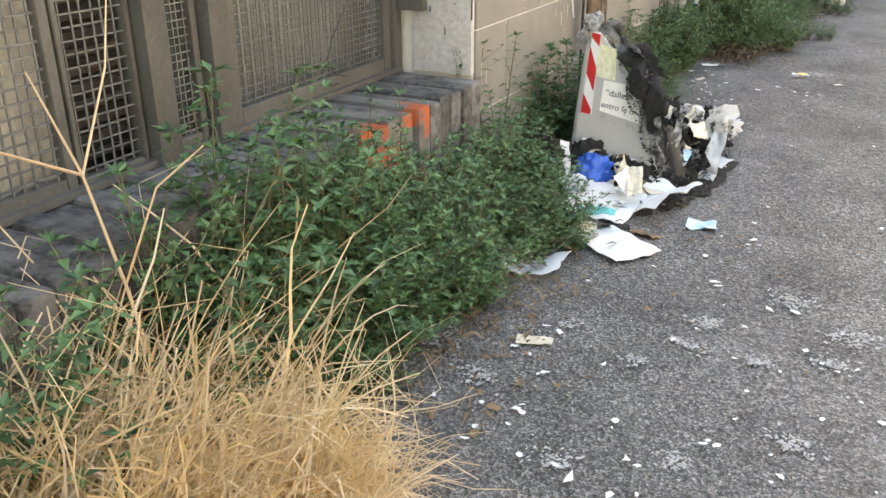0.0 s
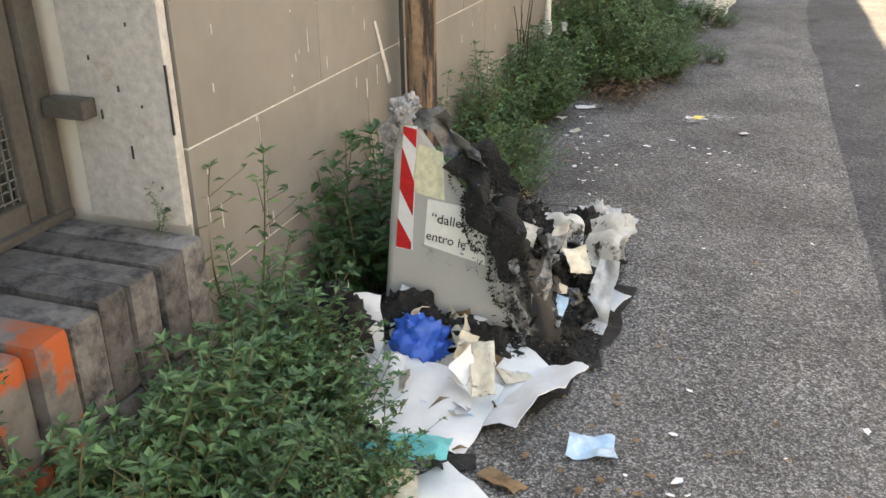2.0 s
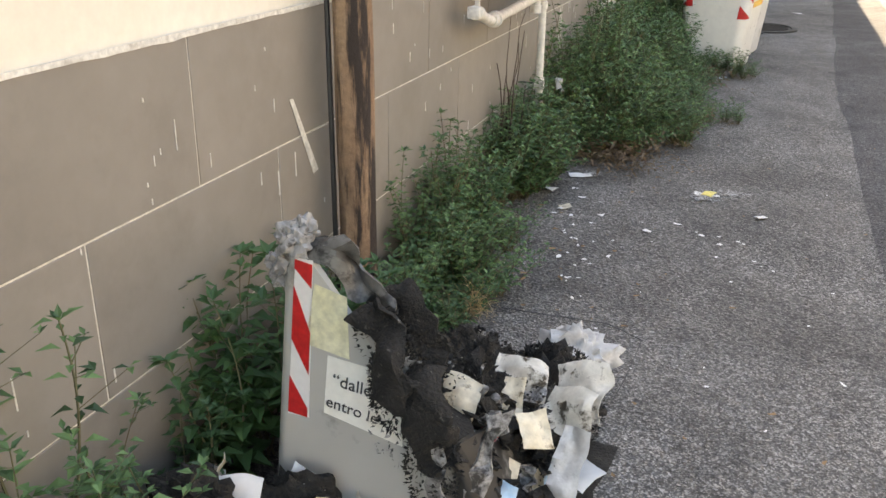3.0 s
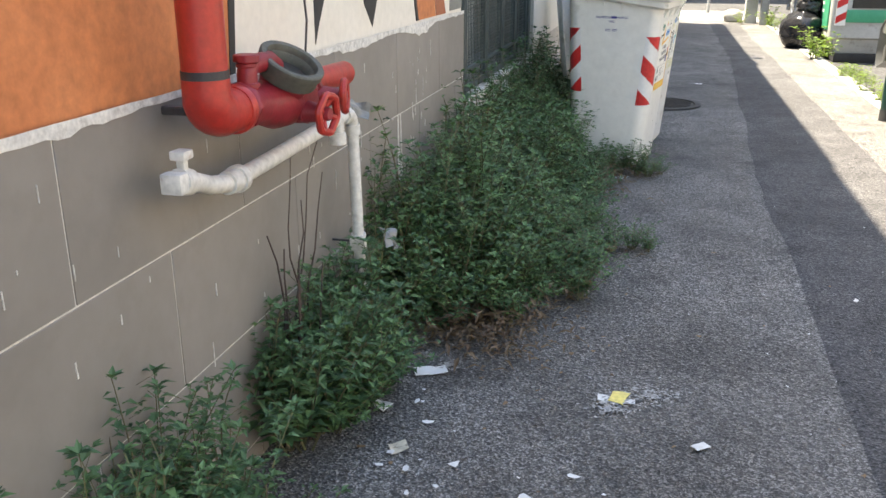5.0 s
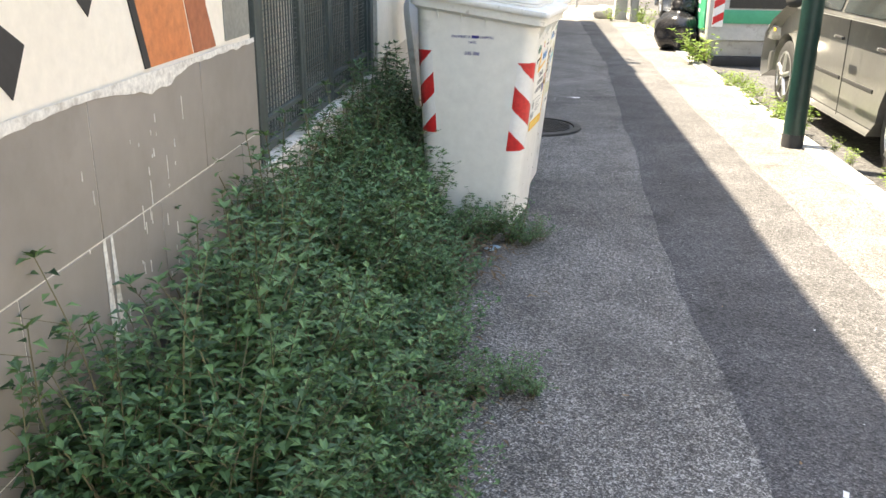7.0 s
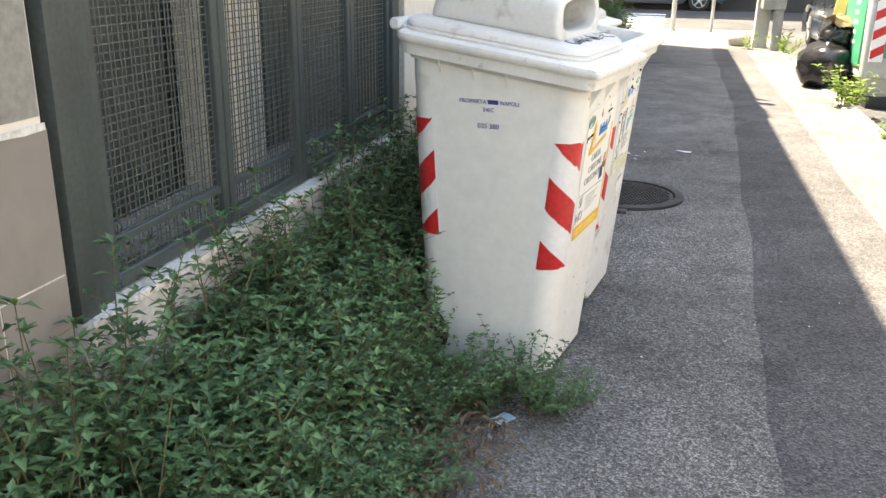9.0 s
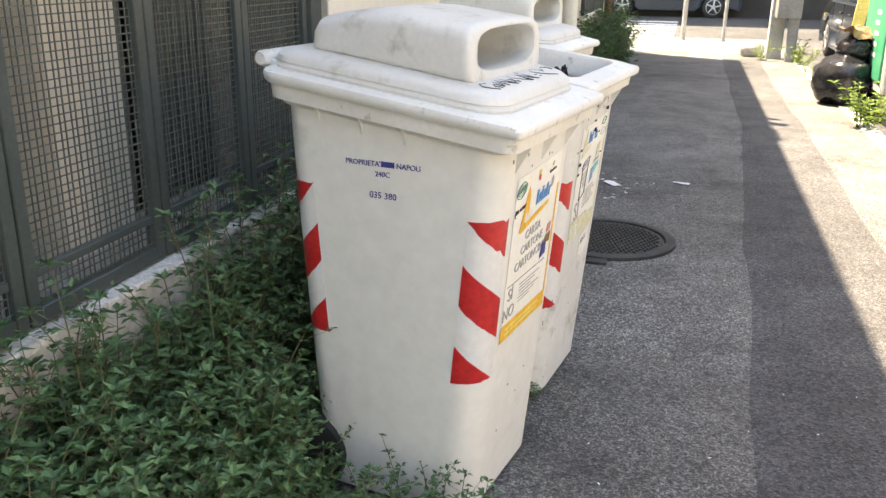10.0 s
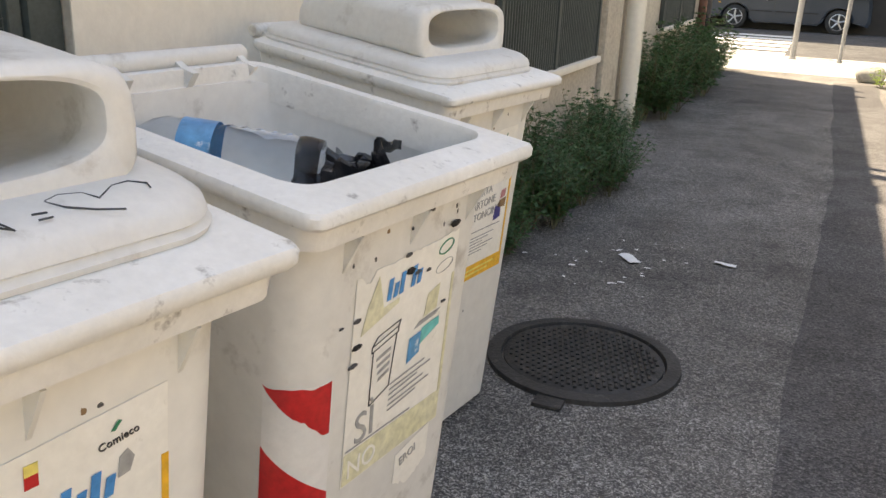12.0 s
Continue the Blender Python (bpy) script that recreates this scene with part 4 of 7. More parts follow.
    # lid with a hood and a slot, or thrown open
    if closed:
        bm = bmesh.new()
        prof = ((0.002, 1.012), (0.012, 1.017), (0.014, 1.024), (0.010, 1.028), (0.008, 1.031), (0.011, 1.034), (0.008, 1.046), (-0.004, 1.056), (-0.026, 1.061), (-0.055, 1.063))
        loops = [skirt(c - hx - 0.004 - o, c + hx - 0.022 + o, hy + 0.004 + o, 0.085 + 0.3 * min(0, o), 0.06, z, 8) for o, z in prof]
        rings(bm, loops)
        lid = part("lid", lifted(bm), LIDW, b, "white lid with a hood")
        # hood: a long low box with a wide rounded slot in its front
        x0, x1, hw, top, foot = c - hx + 0.045, c + hx - 0.112, 0.204, 1.184, 1.050
        bm = bmesh.new()
        def dome(x, w, z, low=foot):
            ring = []
            for a in range(48):
                cx, cz = math.cos(math.pi * a / 24), math.sin(math.pi * a / 24)
                ring.append((x, (w + 0.012 * (1 - max(0, cz)) ** 2) * math.copysign(abs(cx) ** 0.36, cx), (low + z) / 2 + (z - low) / 2 * math.copysign(abs(cz) ** 0.36, cz)))
            return ring
        def ridge(t):
            return foot + (top - foot) * min(1.0, 0.16 + 0.42 * min(1.0, t / 0.07) ** 0.6 + 0.42 * math.sin(min(1.0, t / 0.62) * math.pi / 2))
        spine = [dome(x0 + (x1 - x0) * t, hw - 0.018 * (1 - t) - 0.03 * max(0, 0.06 - t) / 0.06, ridge(t)) for t in (0, 0.015, 0.04, 0.08, 0.15, 0.25, 0.35, 0.45, 0.55, 0.65, 0.75, 0.85, 0.93, 0.97, 1.0)]
        spine.append(dome(x1 + 0.008, hw - 0.004, top - 0.004))
        spine.append(dome(x1 + 0.013, hw - 0.012, top - 0.011))
        def slot(x, grow):
            ring = []
            for a in range(48):
                cx, cz = math.cos(math.pi * a / 24), math.sin(math.pi * a / 24)
                ring.append((x, (0.176 + grow) * math.copysign(abs(cx) ** 0.62, cx), 1.124 + (0.046 + grow) * math.copysign(abs(cz) ** 0.62, cz)))
            return ring
        spine += [slot(x1 + 0.013, 0.006), slot(x1 + 0.009, 0.001), slot(x1 - 0.004, 0.0), slot(x1 - 0.03, 0.002)]
        # the inner skin leads back under the roof
        for t in (0.85, 0.6, 0.35, 0.12):
            spine.append(dome(x0 + (x1 - x0) * t, hw - 0.03, ridge(t) - 0.012, foot + 0.016))
        rings(bm, spine, False)
        bmesh.ops.recalc_face_normals(bm, faces=bm.faces)
        part("hood", lifted(bm), LIDW, lid)
    else:
        bm = bmesh.new()
        prof = ((0.012, 0.0), (0.02, 0.006), (0.012, 0.03), (0.0, 0.045), (-0.04, 0.05))
        loops = [round_rect(0, 0, hx + o, hy + o, 0.075, z, 6) for o, z in prof]
        rings(bm, loops)
        ob = part("lid", bm, LIDW, b, "white lid hanging open behind")
        ob.matrix_basis = pose(hb - 0.18, 0, 0.72, 0, -97, 0)
    # grime spots and a chipped front corner
    rng = random.Random(round(at.translation.y * 10))
    for k in range(12):
        u, z = rng.uniform(-0.22, 0.22), rng.choice((rng.uniform(0.88, 0.93), rng.uniform(0.15, 0.42)))
        bm = lump(0.5, rng.uniform(0.7, 1.2), rng.uniform(0.8, 2.2), k + 3, 0.5, 6, 2)
        ob = part("grime_spot", bm, OIL if k % 3 else BROWNP, b)
        ob.matrix_basis = Matrix.Translation(front_map()(u, z, 0.0)) @ Matrix.Diagonal((0.0012, 0.0035, 0.004, 1))
    return b


def on_front(u, v, lean=0.0):
    return Matrix.Translation(front_map()(u, v, 0.003)) @ Matrix.Rotation(radians(90), 4, 'Z') @ Matrix.Rotation(radians(95), 4, 'X') @ Matrix.Rotation(radians(lean), 4, 'Z')


def flat_mark(parent, name, pts, material, out=0.0032):
    bm = bmesh.new()
    poly(bm, [front_map()(u, v, out) for u, v in pts], 0.0005, (1, 0, 0))
    return part(name, bm, material, parent)


def label_block(b, open_bin, seed):
    """Stickers on the front, on the near corner and at the back corner."""
    low = 0.07 if open_bin else 0.0
    stripes(b, wrap_map(1), 0.002, 0.112, 0.385 - low, 0.79 - low, seed)
    stripes(b, wrap_map(-1), -0.012, 0.10, 0.45, 0.83, seed + 1)
    fmap = front_map(0.0)
    if not open_bin:
        lab = decal(b, "paper_label", fmap, lambda u: (-0.145 + 0.30 * u, 0.46 + 0.002 * noise.noise(Vector((u * 9, seed, 0))), 0.868 + 0.018 * u), 0.002, LABELW, "large paper recycling label", 14)
        panel(lab, "orange_band", fmap, -0.145, 0.155, 0.462, 0.505, 0.0032, LABELO)
        panel(lab, "orange_edge", fmap, 0.146, 0.155, 0.505, 0.80, 0.0032, LABELO)
        # blue lettered mark over an orange gable
        for k in range(6):
            u = -0.008 + k * 0.0165
            h = 0.036 if k in (0, 2, 4) else 0.024
            flat_mark(lab, "blue_mark", [(u, 0.778 + k * 0.001), (u + 0.011, 0.779 + k * 0.001), (u + 0.015, 0.779 + h + k * 0.001), (u + 0.004, 0.778 + h + k * 0.001)], INKBLUE)
        flat_mark(lab, "orange_mark", [(-0.105, 0.733), (-0.095, 0.728), (0.085, 0.762), (0.085, 0.772), (-0.07, 0.748), (-0.052, 0.775), (-0.052, 0.812), (-0.062, 0.838), (-0.075, 0.815), (-0.085, 0.78)], LABELO)
        for k in range(2):
            flat_mark(lab, "white_mark", [(-0.078 + k * 0.03, 0.752 + k * 0.004), (-0.070 + k * 0.03, 0.753 + k * 0.004), (-0.064 + k * 0.03, 0.775 + k * 0.004), (-0.072 + k * 0.03, 0.774 + k * 0.004)], LABELW, 0.004)
        for grow, m in ((0.0, INKGREEN), (0.007, INKGREY)):
            bm = bmesh.new()
            tube(bm, [fmap(-0.115 + (0.028 - grow) * math.cos(a), 0.838 + (0.017 - grow) * math.sin(a) + 0.006 * math.cos(a), 0.003) for a in (2 * math.pi * k / 18 for k in range(19))], 0.0013, 4)
            part("green_ring", bm, m, lab)
        for k in range(4):
            flat_mark(lab, "green_mark", [(-0.134 + k * 0.0095, 0.831 + k * 0.002), (-0.127 + k * 0.0095, 0.832 + k * 0.002), (-0.125 + k * 0.0095, 0.844 + k * 0.002), (-0.131 + k * 0.0095, 0.843 + k * 0.002)], INKGREEN)
        panel(lab, "shield", fmap, -0.006, 0.008, 0.838, 0.862, 0.0032, STRED)
        panel(lab, "shield_top", fmap, -0.006, 0.008, 0.852, 0.864, 0.0036, LABELY)
        lettering("Comieco", 0.013, INKBLACK, lab, on_front(0.095, 0.842, 6))
        flat_mark(lab, "small_mark", [(0.085, 0.858), (0.09, 0.857), (0.098, 0.866), (0.094, 0.868)], INKGREEN)
        flat_mark(lab, "small_mark", [(0.092, 0.80), (0.106, 0.802), (0.112, 0.818), (0.104, 0.830), (0.094, 0.824)], INKGREY)
        flat_mark(lab, "picture", [(0.075, 0.615), (0.115, 0.622), (0.112, 0.648), (0.08, 0.66)], INKNAVY)
        flat_mark(lab, "picture", [(0.09, 0.652), (0.135, 0.648), (0.138, 0.676), (0.10, 0.672)], BROWNP)
        flat_mark(lab, "picture", [(0.103, 0.676), (0.130, 0.68), (0.132, 0.703), (0.106, 0.70)], PINK)
        lettering("800 161010", 0.0135, INKBLACK, lab, on_front(-0.108, 0.787, 6))
        bm = bmesh.new()
        tube(bm, [fmap(-0.137, 0.795, 0.003), fmap(-0.142, 0.789, 0.003), fmap(-0.142, 0.781, 0.003), fmap(-0.136, 0.776, 0.003)], 0.0013, 4)
        part("phone_mark", bm, INKBLACK, lab)
        for k, w in enumerate(("CARTA", "CARTONE", "CARTONCINO")):
            lettering(w, 0.032, INKGREY, lab, on_front(-0.002 + 0.004 * k, 0.705 - k * 0.034, 3))
        for z, w in ((0.565, "S\u00cc"), (0.518, "NO")):
            lettering(w, 0.046, INKGREY, lab, on_front(-0.108, z, 2))
        for k in range(6):
            panel(lab, "text_bar", fmap, -0.05, 0.03 + 0.03 * ((k * 7) % 3), 0.540 + 0.009 * k, 0.5425 + 0.009 * k, 0.003, SLATE)
        panel(lab, "rule", fmap, -0.135, 0.12, 0.603, 0.6055, 0.003, SLATE)
        for k in range(2):
            panel(lab, "band_text", fmap, -0.12, 0.08 + 0.03 * k, 0.474 + 0.013 * k, 0.479 + 0.013 * k, 0.0038, LABELY)
    else:
        def torn(u):
            e = noise.noise(Vector((u * 11, 3, seed)))
            return -0.135 + 0.285 * u, 0.505 + 0.004 * e, 0.868 + 0.012 * u - 0.010 * abs(e) - (0.014 if 0.05 < u < 0.14 else 0)
        lab = decal(b, "paper_label", fmap, torn, 0.002, LABELW, "torn paper recycling label", 24)
        panel(lab, "yellow_band", fmap, -0.133, 0.148, 0.507, 0.566, 0.0032, LABELP)
        lettering("NO", 0.05, LABELW, lab, on_front(-0.085, 0.518, 2) @ Matrix.Translation((0, 0, 0.001)))
        panel(lab, "yellow_edge", fmap, 0.141, 0.149, 0.566, 0.80, 0.0032, LABELP)
        for k in range(6):
            u = -0.055 + k * 0.0165
            h = 0.036 if k in (0, 2, 4) else 0.024
            if k != 3:
                flat_mark(lab, "blue_mark", [(u, 0.808 + k * 0.001), (u + 0.011, 0.809 + k * 0.001), (u + 0.015, 0.809 + h + k * 0.001), (u + 0.004, 0.808 + h + k * 0.001)], INKBLUE)
        flat_mark(lab, "yellow_mark", [(-0.117, 0.770), (-0.02, 0.796), (-0.02, 0.805), (-0.062, 0.80), (-0.07, 0.828), (-0.08, 0.858), (-0.092, 0.835), (-0.104, 0.812)], LABELP)
        # drawing of a small bin
        bm = bmesh.new()
        for a, d in (((-0.082, 0.738), (-0.012, 0.752)), ((-0.078, 0.728), (-0.078, 0.632)), ((-0.078, 0.632), (-0.026, 0.648)), ((-0.026, 0.648), (-0.016, 0.742)), ((-0.082, 0.728), (-0.012, 0.742)), ((-0.082, 0.728), (-0.082, 0.738)), ((-0.012, 0.742), (-0.012, 0.752)), ((-0.082, 0.738), (-0.068, 0.752)), ((-0.068, 0.752), (-0.008, 0.762)), ((-0.008, 0.762), (-0.012, 0.752))):
            tube(bm, [fmap(*a, 0.003), fmap(*d, 0.003)], 0.0011, 4)
        part("bin_drawing", bm, INKBLACK, lab)
        for k in range(4):
            flat_mark(lab, "text_bar", [(-0.068 + 0.003 * k, 0.708 - 0.013 * k), (-0.030, 0.716 - 0.013 * k), (-0.030, 0.722 - 0.013 * k), (-0.068 + 0.003 * k, 0.714 - 0.013 * k)], INKGREY)
        flat_mark(lab, "blue_picture", [(0.022, 0.668), (0.058, 0.678), (0.058, 0.718), (0.024, 0.714)], WRAPB)
        flat_mark(lab, "green_picture", [(0.058, 0.692), (0.115, 0.712), (0.112, 0.728), (0.06, 0.722)], TEAL)
        flat_mark(lab, "dark_picture", [(0.035, 0.728), (0.10, 0.735), (0.115, 0.744), (0.05, 0.738)], INKGREY)
        flat_mark(lab, "yellow_picture", [(0.062, 0.742), (0.10, 0.748), (0.104, 0.792), (0.068, 0.782)], LABELP)
        bm = bmesh.new()
        tube(bm, [fmap(0.112 + 0.022 * math.cos(a), 0.856 + 0.011 * math.sin(a) + 0.004 * math.cos(a), 0.003) for a in (2 * math.pi * k / 14 for k in range(15))], 0.0013, 4)
        part("green_ring", bm, INKGREEN, lab)
        bm = bmesh.new()
        tube(bm, [fmap(0.112 + 0.026 * math.cos(a), 0.822 + 0.010 * math.sin(a) + 0.004 * math.cos(a), 0.003) for a in (2 * math.pi * k / 14 for k in range(15))], 0.0007, 4)
        part("phone_mark", bm, INKGREY, lab)
        lettering("S\u00cc", 0.080, INKGREY, lab, on_front(-0.083, 0.575, 3))
        for k in range(6):
            flat_mark(lab, "text_bar", [(-0.022, 0.597 + 0.010 * k), (0.06 + 0.02 * ((k * 5) % 3), 0.605 + 0.010 * k), (0.06 + 0.02 * ((k * 5) % 3), 0.608 + 0.010 * k), (-0.022, 0.600 + 0.010 * k)], SLATE)
        panel(lab, "rule", fmap, -0.13, 0.05, 0.569, 0.572, 0.003, SLATE)
        low = decal(b, "torn_label", fmap, lambda u: (0.022 + 0.105 * u, 0.405 + 0.05 * abs(u - 0.45) + 0.008 * noise.noise(Vector((u * 14, 1, 1))), 0.485 + 0.02 * u), 0.002, LABELW, "torn lower label", 16)
        lettering("EROI", 0.024, INKGREY, low, on_front(0.062, 0.462, 12))
        # burn holes and scuffs
        for u, z, k in ((0.005, 0.915, 1.3), (0.05, 0.935, 1.2), (-0.004, 0.872, 1.2), (0.006, 0.842, 1.8), (0.028, 0.834, 1.4), (-0.128, 0.80, 1.2), (-0.124, 0.755, 1.6), (-0.13, 0.725, 1.4), (0.13, 0.893, 2.0), (0.122, 0.752, 1.0), (-0.165, 0.80, 0.7), (0.062, 0.828, 1.0)):
            bm = lump(0.006 * k, 0.008 * k, 0.011 * k, u * 99, 0.5, 6, 2)
            ob = part("scorch_spot", bm, CHAR if k > 1.5 else OIL, lab)
            ob.matrix_basis = Matrix.Translation(fmap(u, z, 0.002)) @ pose(0, 0, 0, 0, 90, 0) @ Matrix.Diagonal((0.5, 1, 0.12, 1))


B1 = pose(-0.627, 9.174, 0.0, 0, 0, -10.4)
B2 = pose(-0.572, 9.845, 0.0, 0, 0, -8.5)
B3 = pose(-0.800, 10.83, 0.0, 0, 0, -9)
bin_a = wheeled_bin(B1, True, "off-white plastic wheeled paper bin with hooded lid", BINW)
label_block(bin_a, False, 1)
for word, size, u, v in (("PROPRIETA'", 0.0175, -0.055, 0.889), ("NAPOLI", 0.0175, 0.062, 0.889), ("240C", 0.0175, -0.005, 0.866), ("035 380", 0.0215, -0.005, 0.815)):
    lettering(word, size, INKNAVY, bin_a, Matrix.Translation(side_map(0.0)(u, v, 0.001)) @ Matrix.Rotation(radians(91.5), 4, 'X'))
panel(bin_a, "blue_lettering_bar", side_map(0.0), -0.008, 0.026, 0.889, 0.902, 0.001, INKNAVY, "navy company name bar")
# pen scrawl on the lid: a heart, two dashes, letters' strokes, a plus and loops
bm = bmesh.new()
for stroke in (((0.200, 0.085), (0.192, 0.104), (0.199, 0.125), (0.218, 0.131), (0.197, 0.160), (0.194, 0.182), (0.208, 0.195), (0.220, 0.190)), ((0.201, 0.084), (0.222, 0.092), (0.242, 0.112), (0.255, 0.134)),
               ((0.222, 0.058), (0.224, 0.072)), ((0.236, 0.056), (0.236, 0.070)),
               ((0.185, 0.020), (0.245, 0.028), (0.195, -0.004), (0.245, -0.010), (0.205, -0.050), (0.190, -0.045)),
               ((0.205, -0.075), (0.235, -0.062)), ((0.230, -0.082), (0.212, -0.058)),
               ((0.190, -0.098), (0.240, -0.090), (0.195, -0.125), (0.235, -0.130)),
               ((0.200, -0.150), (0.215, -0.140), (0.232, -0.150), (0.236, -0.172), (0.222, -0.180), (0.210, -0.165), (0.230, -0.150)),
               ((0.196, -0.172), (0.190, -0.195), (0.205, -0.212), (0.225, -0.208), (0.240, -0.196))):
    tube(bm, [(x + 0.012, y, 1.0625) for x, y in stroke], 0.0011, 4)
part("pen_scrawl", lifted(bm), INKBLACK, bin_a, "black pen scrawl")
bin_b = wheeled_bin(B2, False, "grey-white wheeled bin standing open with rubbish", BINGREY)
label_block(bin_b, True, 2)
bin_c = wheeled_bin(B3, True, "off-white wheeled bin behind the others, lid shut", BINW)
label_block(bin_c, False, 3)

# rubbish inside the open bin
bm = crumple(0.44, 0.42, 31, 0.06, 16, 7)
solid("rubbish_bag", bm, PAPER, "white crumpled bag filling the open bin", "bag", at=B2 @ pose(-0.02, 0, 0.79))
bm = crumple(0.20, 0.17, 4, 0.10, 20, 16, 0.0, 0.02)
solid("black_bag", bm, BAG, "crumpled black plastic bag in the open bin", "bag", at=B2 @ pose(0.08, 0.13, 0.90, 40, -20, 20))
bottle = thing("water_bottle", "clear plastic water bottle with blue label", "bottle", B2 @ pose(-0.09, 0.0, 0.975, 0, -84, 30) @ Matrix.Scale(1.2, 4))
bm = bmesh.new()
zs = [(-0.13, 0.03), (-0.128, 0.04), (-0.11, 0.043)] + [(-0.10 + 0.011 * k, 0.043 - 0.003 * (k % 2)) for k in range(18)] + [(0.10, 0.042), (0.12, 0.035), (0.145, 0.018), (0.16, 0.014), (0.175, 0.014)]
rings(bm, [[(r * math.cos(a), r * math.sin(a), z) for a in (2 * math.pi * k / 20 for k in range(20))] for z, r in zs])
part("bottle_body", bm, PET, bottle)
bm = bmesh.new()
rings(bm, [[(0.0445 * math.cos(a), 0.0445 * math.sin(a), z) for a in (2 * math.pi * k / 20 for k in range(20))] for z in (0.025, 0.075)], False)
part("bottle_label", bm, WRAPB, bottle, "blue bottle label")
# ---- plants ----
def leaf_rows(verts, faces, base, direction, up, length, width, droop=0.25):
    """A folded pointed leaf: five points, four triangles."""
    d, u = direction.normalized(), up.normalized()
    s = d.cross(u)
    s = s.normalized() if s.length > 1e-4 else Vector((1, 0, 0))
    n = s.cross(d).normalized()
    i = len(verts)
    mid = base + d * length * 0.42
    verts += [base, mid + s * width * 0.5 + n * width * 0.16, base + d * length - n * length * droop, mid - s * width * 0.5 + n * width * 0.16, mid - n * 0.02 * length]
    faces += [(i, i + 1, i + 4), (i + 1, i + 2, i + 4), (i + 2, i + 3, i + 4), (i + 3, i, i + 4)]


def stem_rows(verts, faces, pts, r0, r1):
    n = len(pts)
    i0 = len(verts)
    for k, p in enumerate(pts):
        r = r0 + (r1 - r0) * k / (n - 1)
        for a in range(3):
            verts.append(p + Vector((math.cos(a * 2.094) * r, math.sin(a * 2.094) * r, 0)))
    for k in range(n - 1):
        for a in range(3):
            b = (a + 1) % 3
            faces.append((i0 + k * 3 + a, i0 + k * 3 + b, i0 + k * 3 + 3 + b, i0 + k * 3 + 3 + a))


def mesh_from(name, verts, faces, material):
    me = bpy.data.meshes.new(name)
    me.from_pydata([tuple(v) for v in verts], [], faces)
    me.materials.append(material)
    return me


def weed_meshes(seed, stems, height, lean, leaf, node, leafmat, upright=False):
    """Stems and leaves of one plant."""
    rng = random.Random(seed)
    sv, sf, lv, lf = [], [], [], []
    for s in range(stems):
        a = rng.uniform(0, 2 * math.pi)
        h = height * rng.uniform(0.6, 1.1)
        out = lean * rng.uniform(0.1, 1.1)
        p = Vector((math.cos(a), math.sin(a), 0)) * rng.uniform(0, 0.04)
        pts = []
        n = max(5, int(h / node))
        bend = Vector((rng.uniform(-1, 1), rng.uniform(-1, 1), 0)) * 0.05
        for k in range(n + 1):
            t = k / n
            pts.append(p + Vector((math.cos(a), math.sin(a), 0)) * out * (t ** 1.3) + bend * math.sin(t * 3) + Vector((0, 0, h * (t - 0.22 * (out / max(h, 0.01)) * t * t))))
        stem_rows(sv, sf, pts, 0.0032, 0.0012)
        turn = rng.uniform(0, 6)
        for k in range(1, n + 1):
            t = k / n
            if t < 0.16:
                continue
            turn += math.pi / 2 + rng.uniform(-0.3, 0.3)
            size = leaf * (1.05 - 0.55 * t) * rng.uniform(0.7, 1.2)
            for side in (0, math.pi):
                b = turn + side + rng.uniform(-0.25, 0.25)
                d = Vector((math.cos(b), math.sin(b), rng.uniform(0.0, 0.55)))
                leaf_rows(lv, lf, pts[k] + d * 0.006, d, Vector((0, 0, 1)), size, size * rng.uniform(0.46, 0.62), rng.uniform(0.1, 0.4))
            # side shoot
            if rng.random() < 0.5 and t < 0.95:
                b = rng.uniform(0, 6.28)
                sh = Vector((math.cos(b), math.sin(b), 0.6)) * rng.uniform(0.03, 0.08)
                q = pts[k] + sh
                stem_rows(sv, sf, [pts[k], pts[k] + sh * 0.5, q], 0.0014, 0.0008)
                for _ in range(4):
                    b = rng.uniform(0, 6.28)
                    d = Vector((math.cos(b), math.sin(b), rng.uniform(0.1, 0.9)))
                    leaf_rows(lv, lf, q, d, Vector((0, 0, 1)), size * 0.7, size * 0.34, 0.2)
        for _ in range(5):
            b = rng.uniform(0, 6.28)
            d = Vector((math.cos(b), math.sin(b), rng.uniform(0.3, 1.2)))
            leaf_rows(lv, lf, pts[-1], d, Vector((0, 0, 1)), leaf * 0.5, leaf * 0.22, 0.15)
    return mesh_from("stems", sv, sf, STEM), mesh_from("leaves", lv, lf, leafmat)


KINDS = {
    "low": [weed_meshes(10 + k, 13, 0.25, 0.20, 0.046, 0.021, LEAF) for k in range(4)],
    "mid": [weed_meshes(20 + k, 15, 0.42, 0.22, 0.058, 0.025, LEAF) for k in range(4)],
    "tall": [weed_meshes(30 + k, 13, 0.58, 0.18, 0.060, 0.029, LEAF) for k in range(3)],
    "nettle": [weed_meshes(40 + k, 7, 0.50, 0.13, 0.085, 0.038, LEAFD) for k in range(3)],
    "spray": [weed_meshes(50 + k, 2, 0.40, 0.05, 0.045, 0.026, LEAF) for k in range(3)],
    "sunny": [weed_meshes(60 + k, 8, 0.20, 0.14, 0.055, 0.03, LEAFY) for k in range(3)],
    "far": [weed_meshes(70 + k, 9, 0.55, 0.28, 0.075, 0.045, LEAFD) for k in range(3)],
}
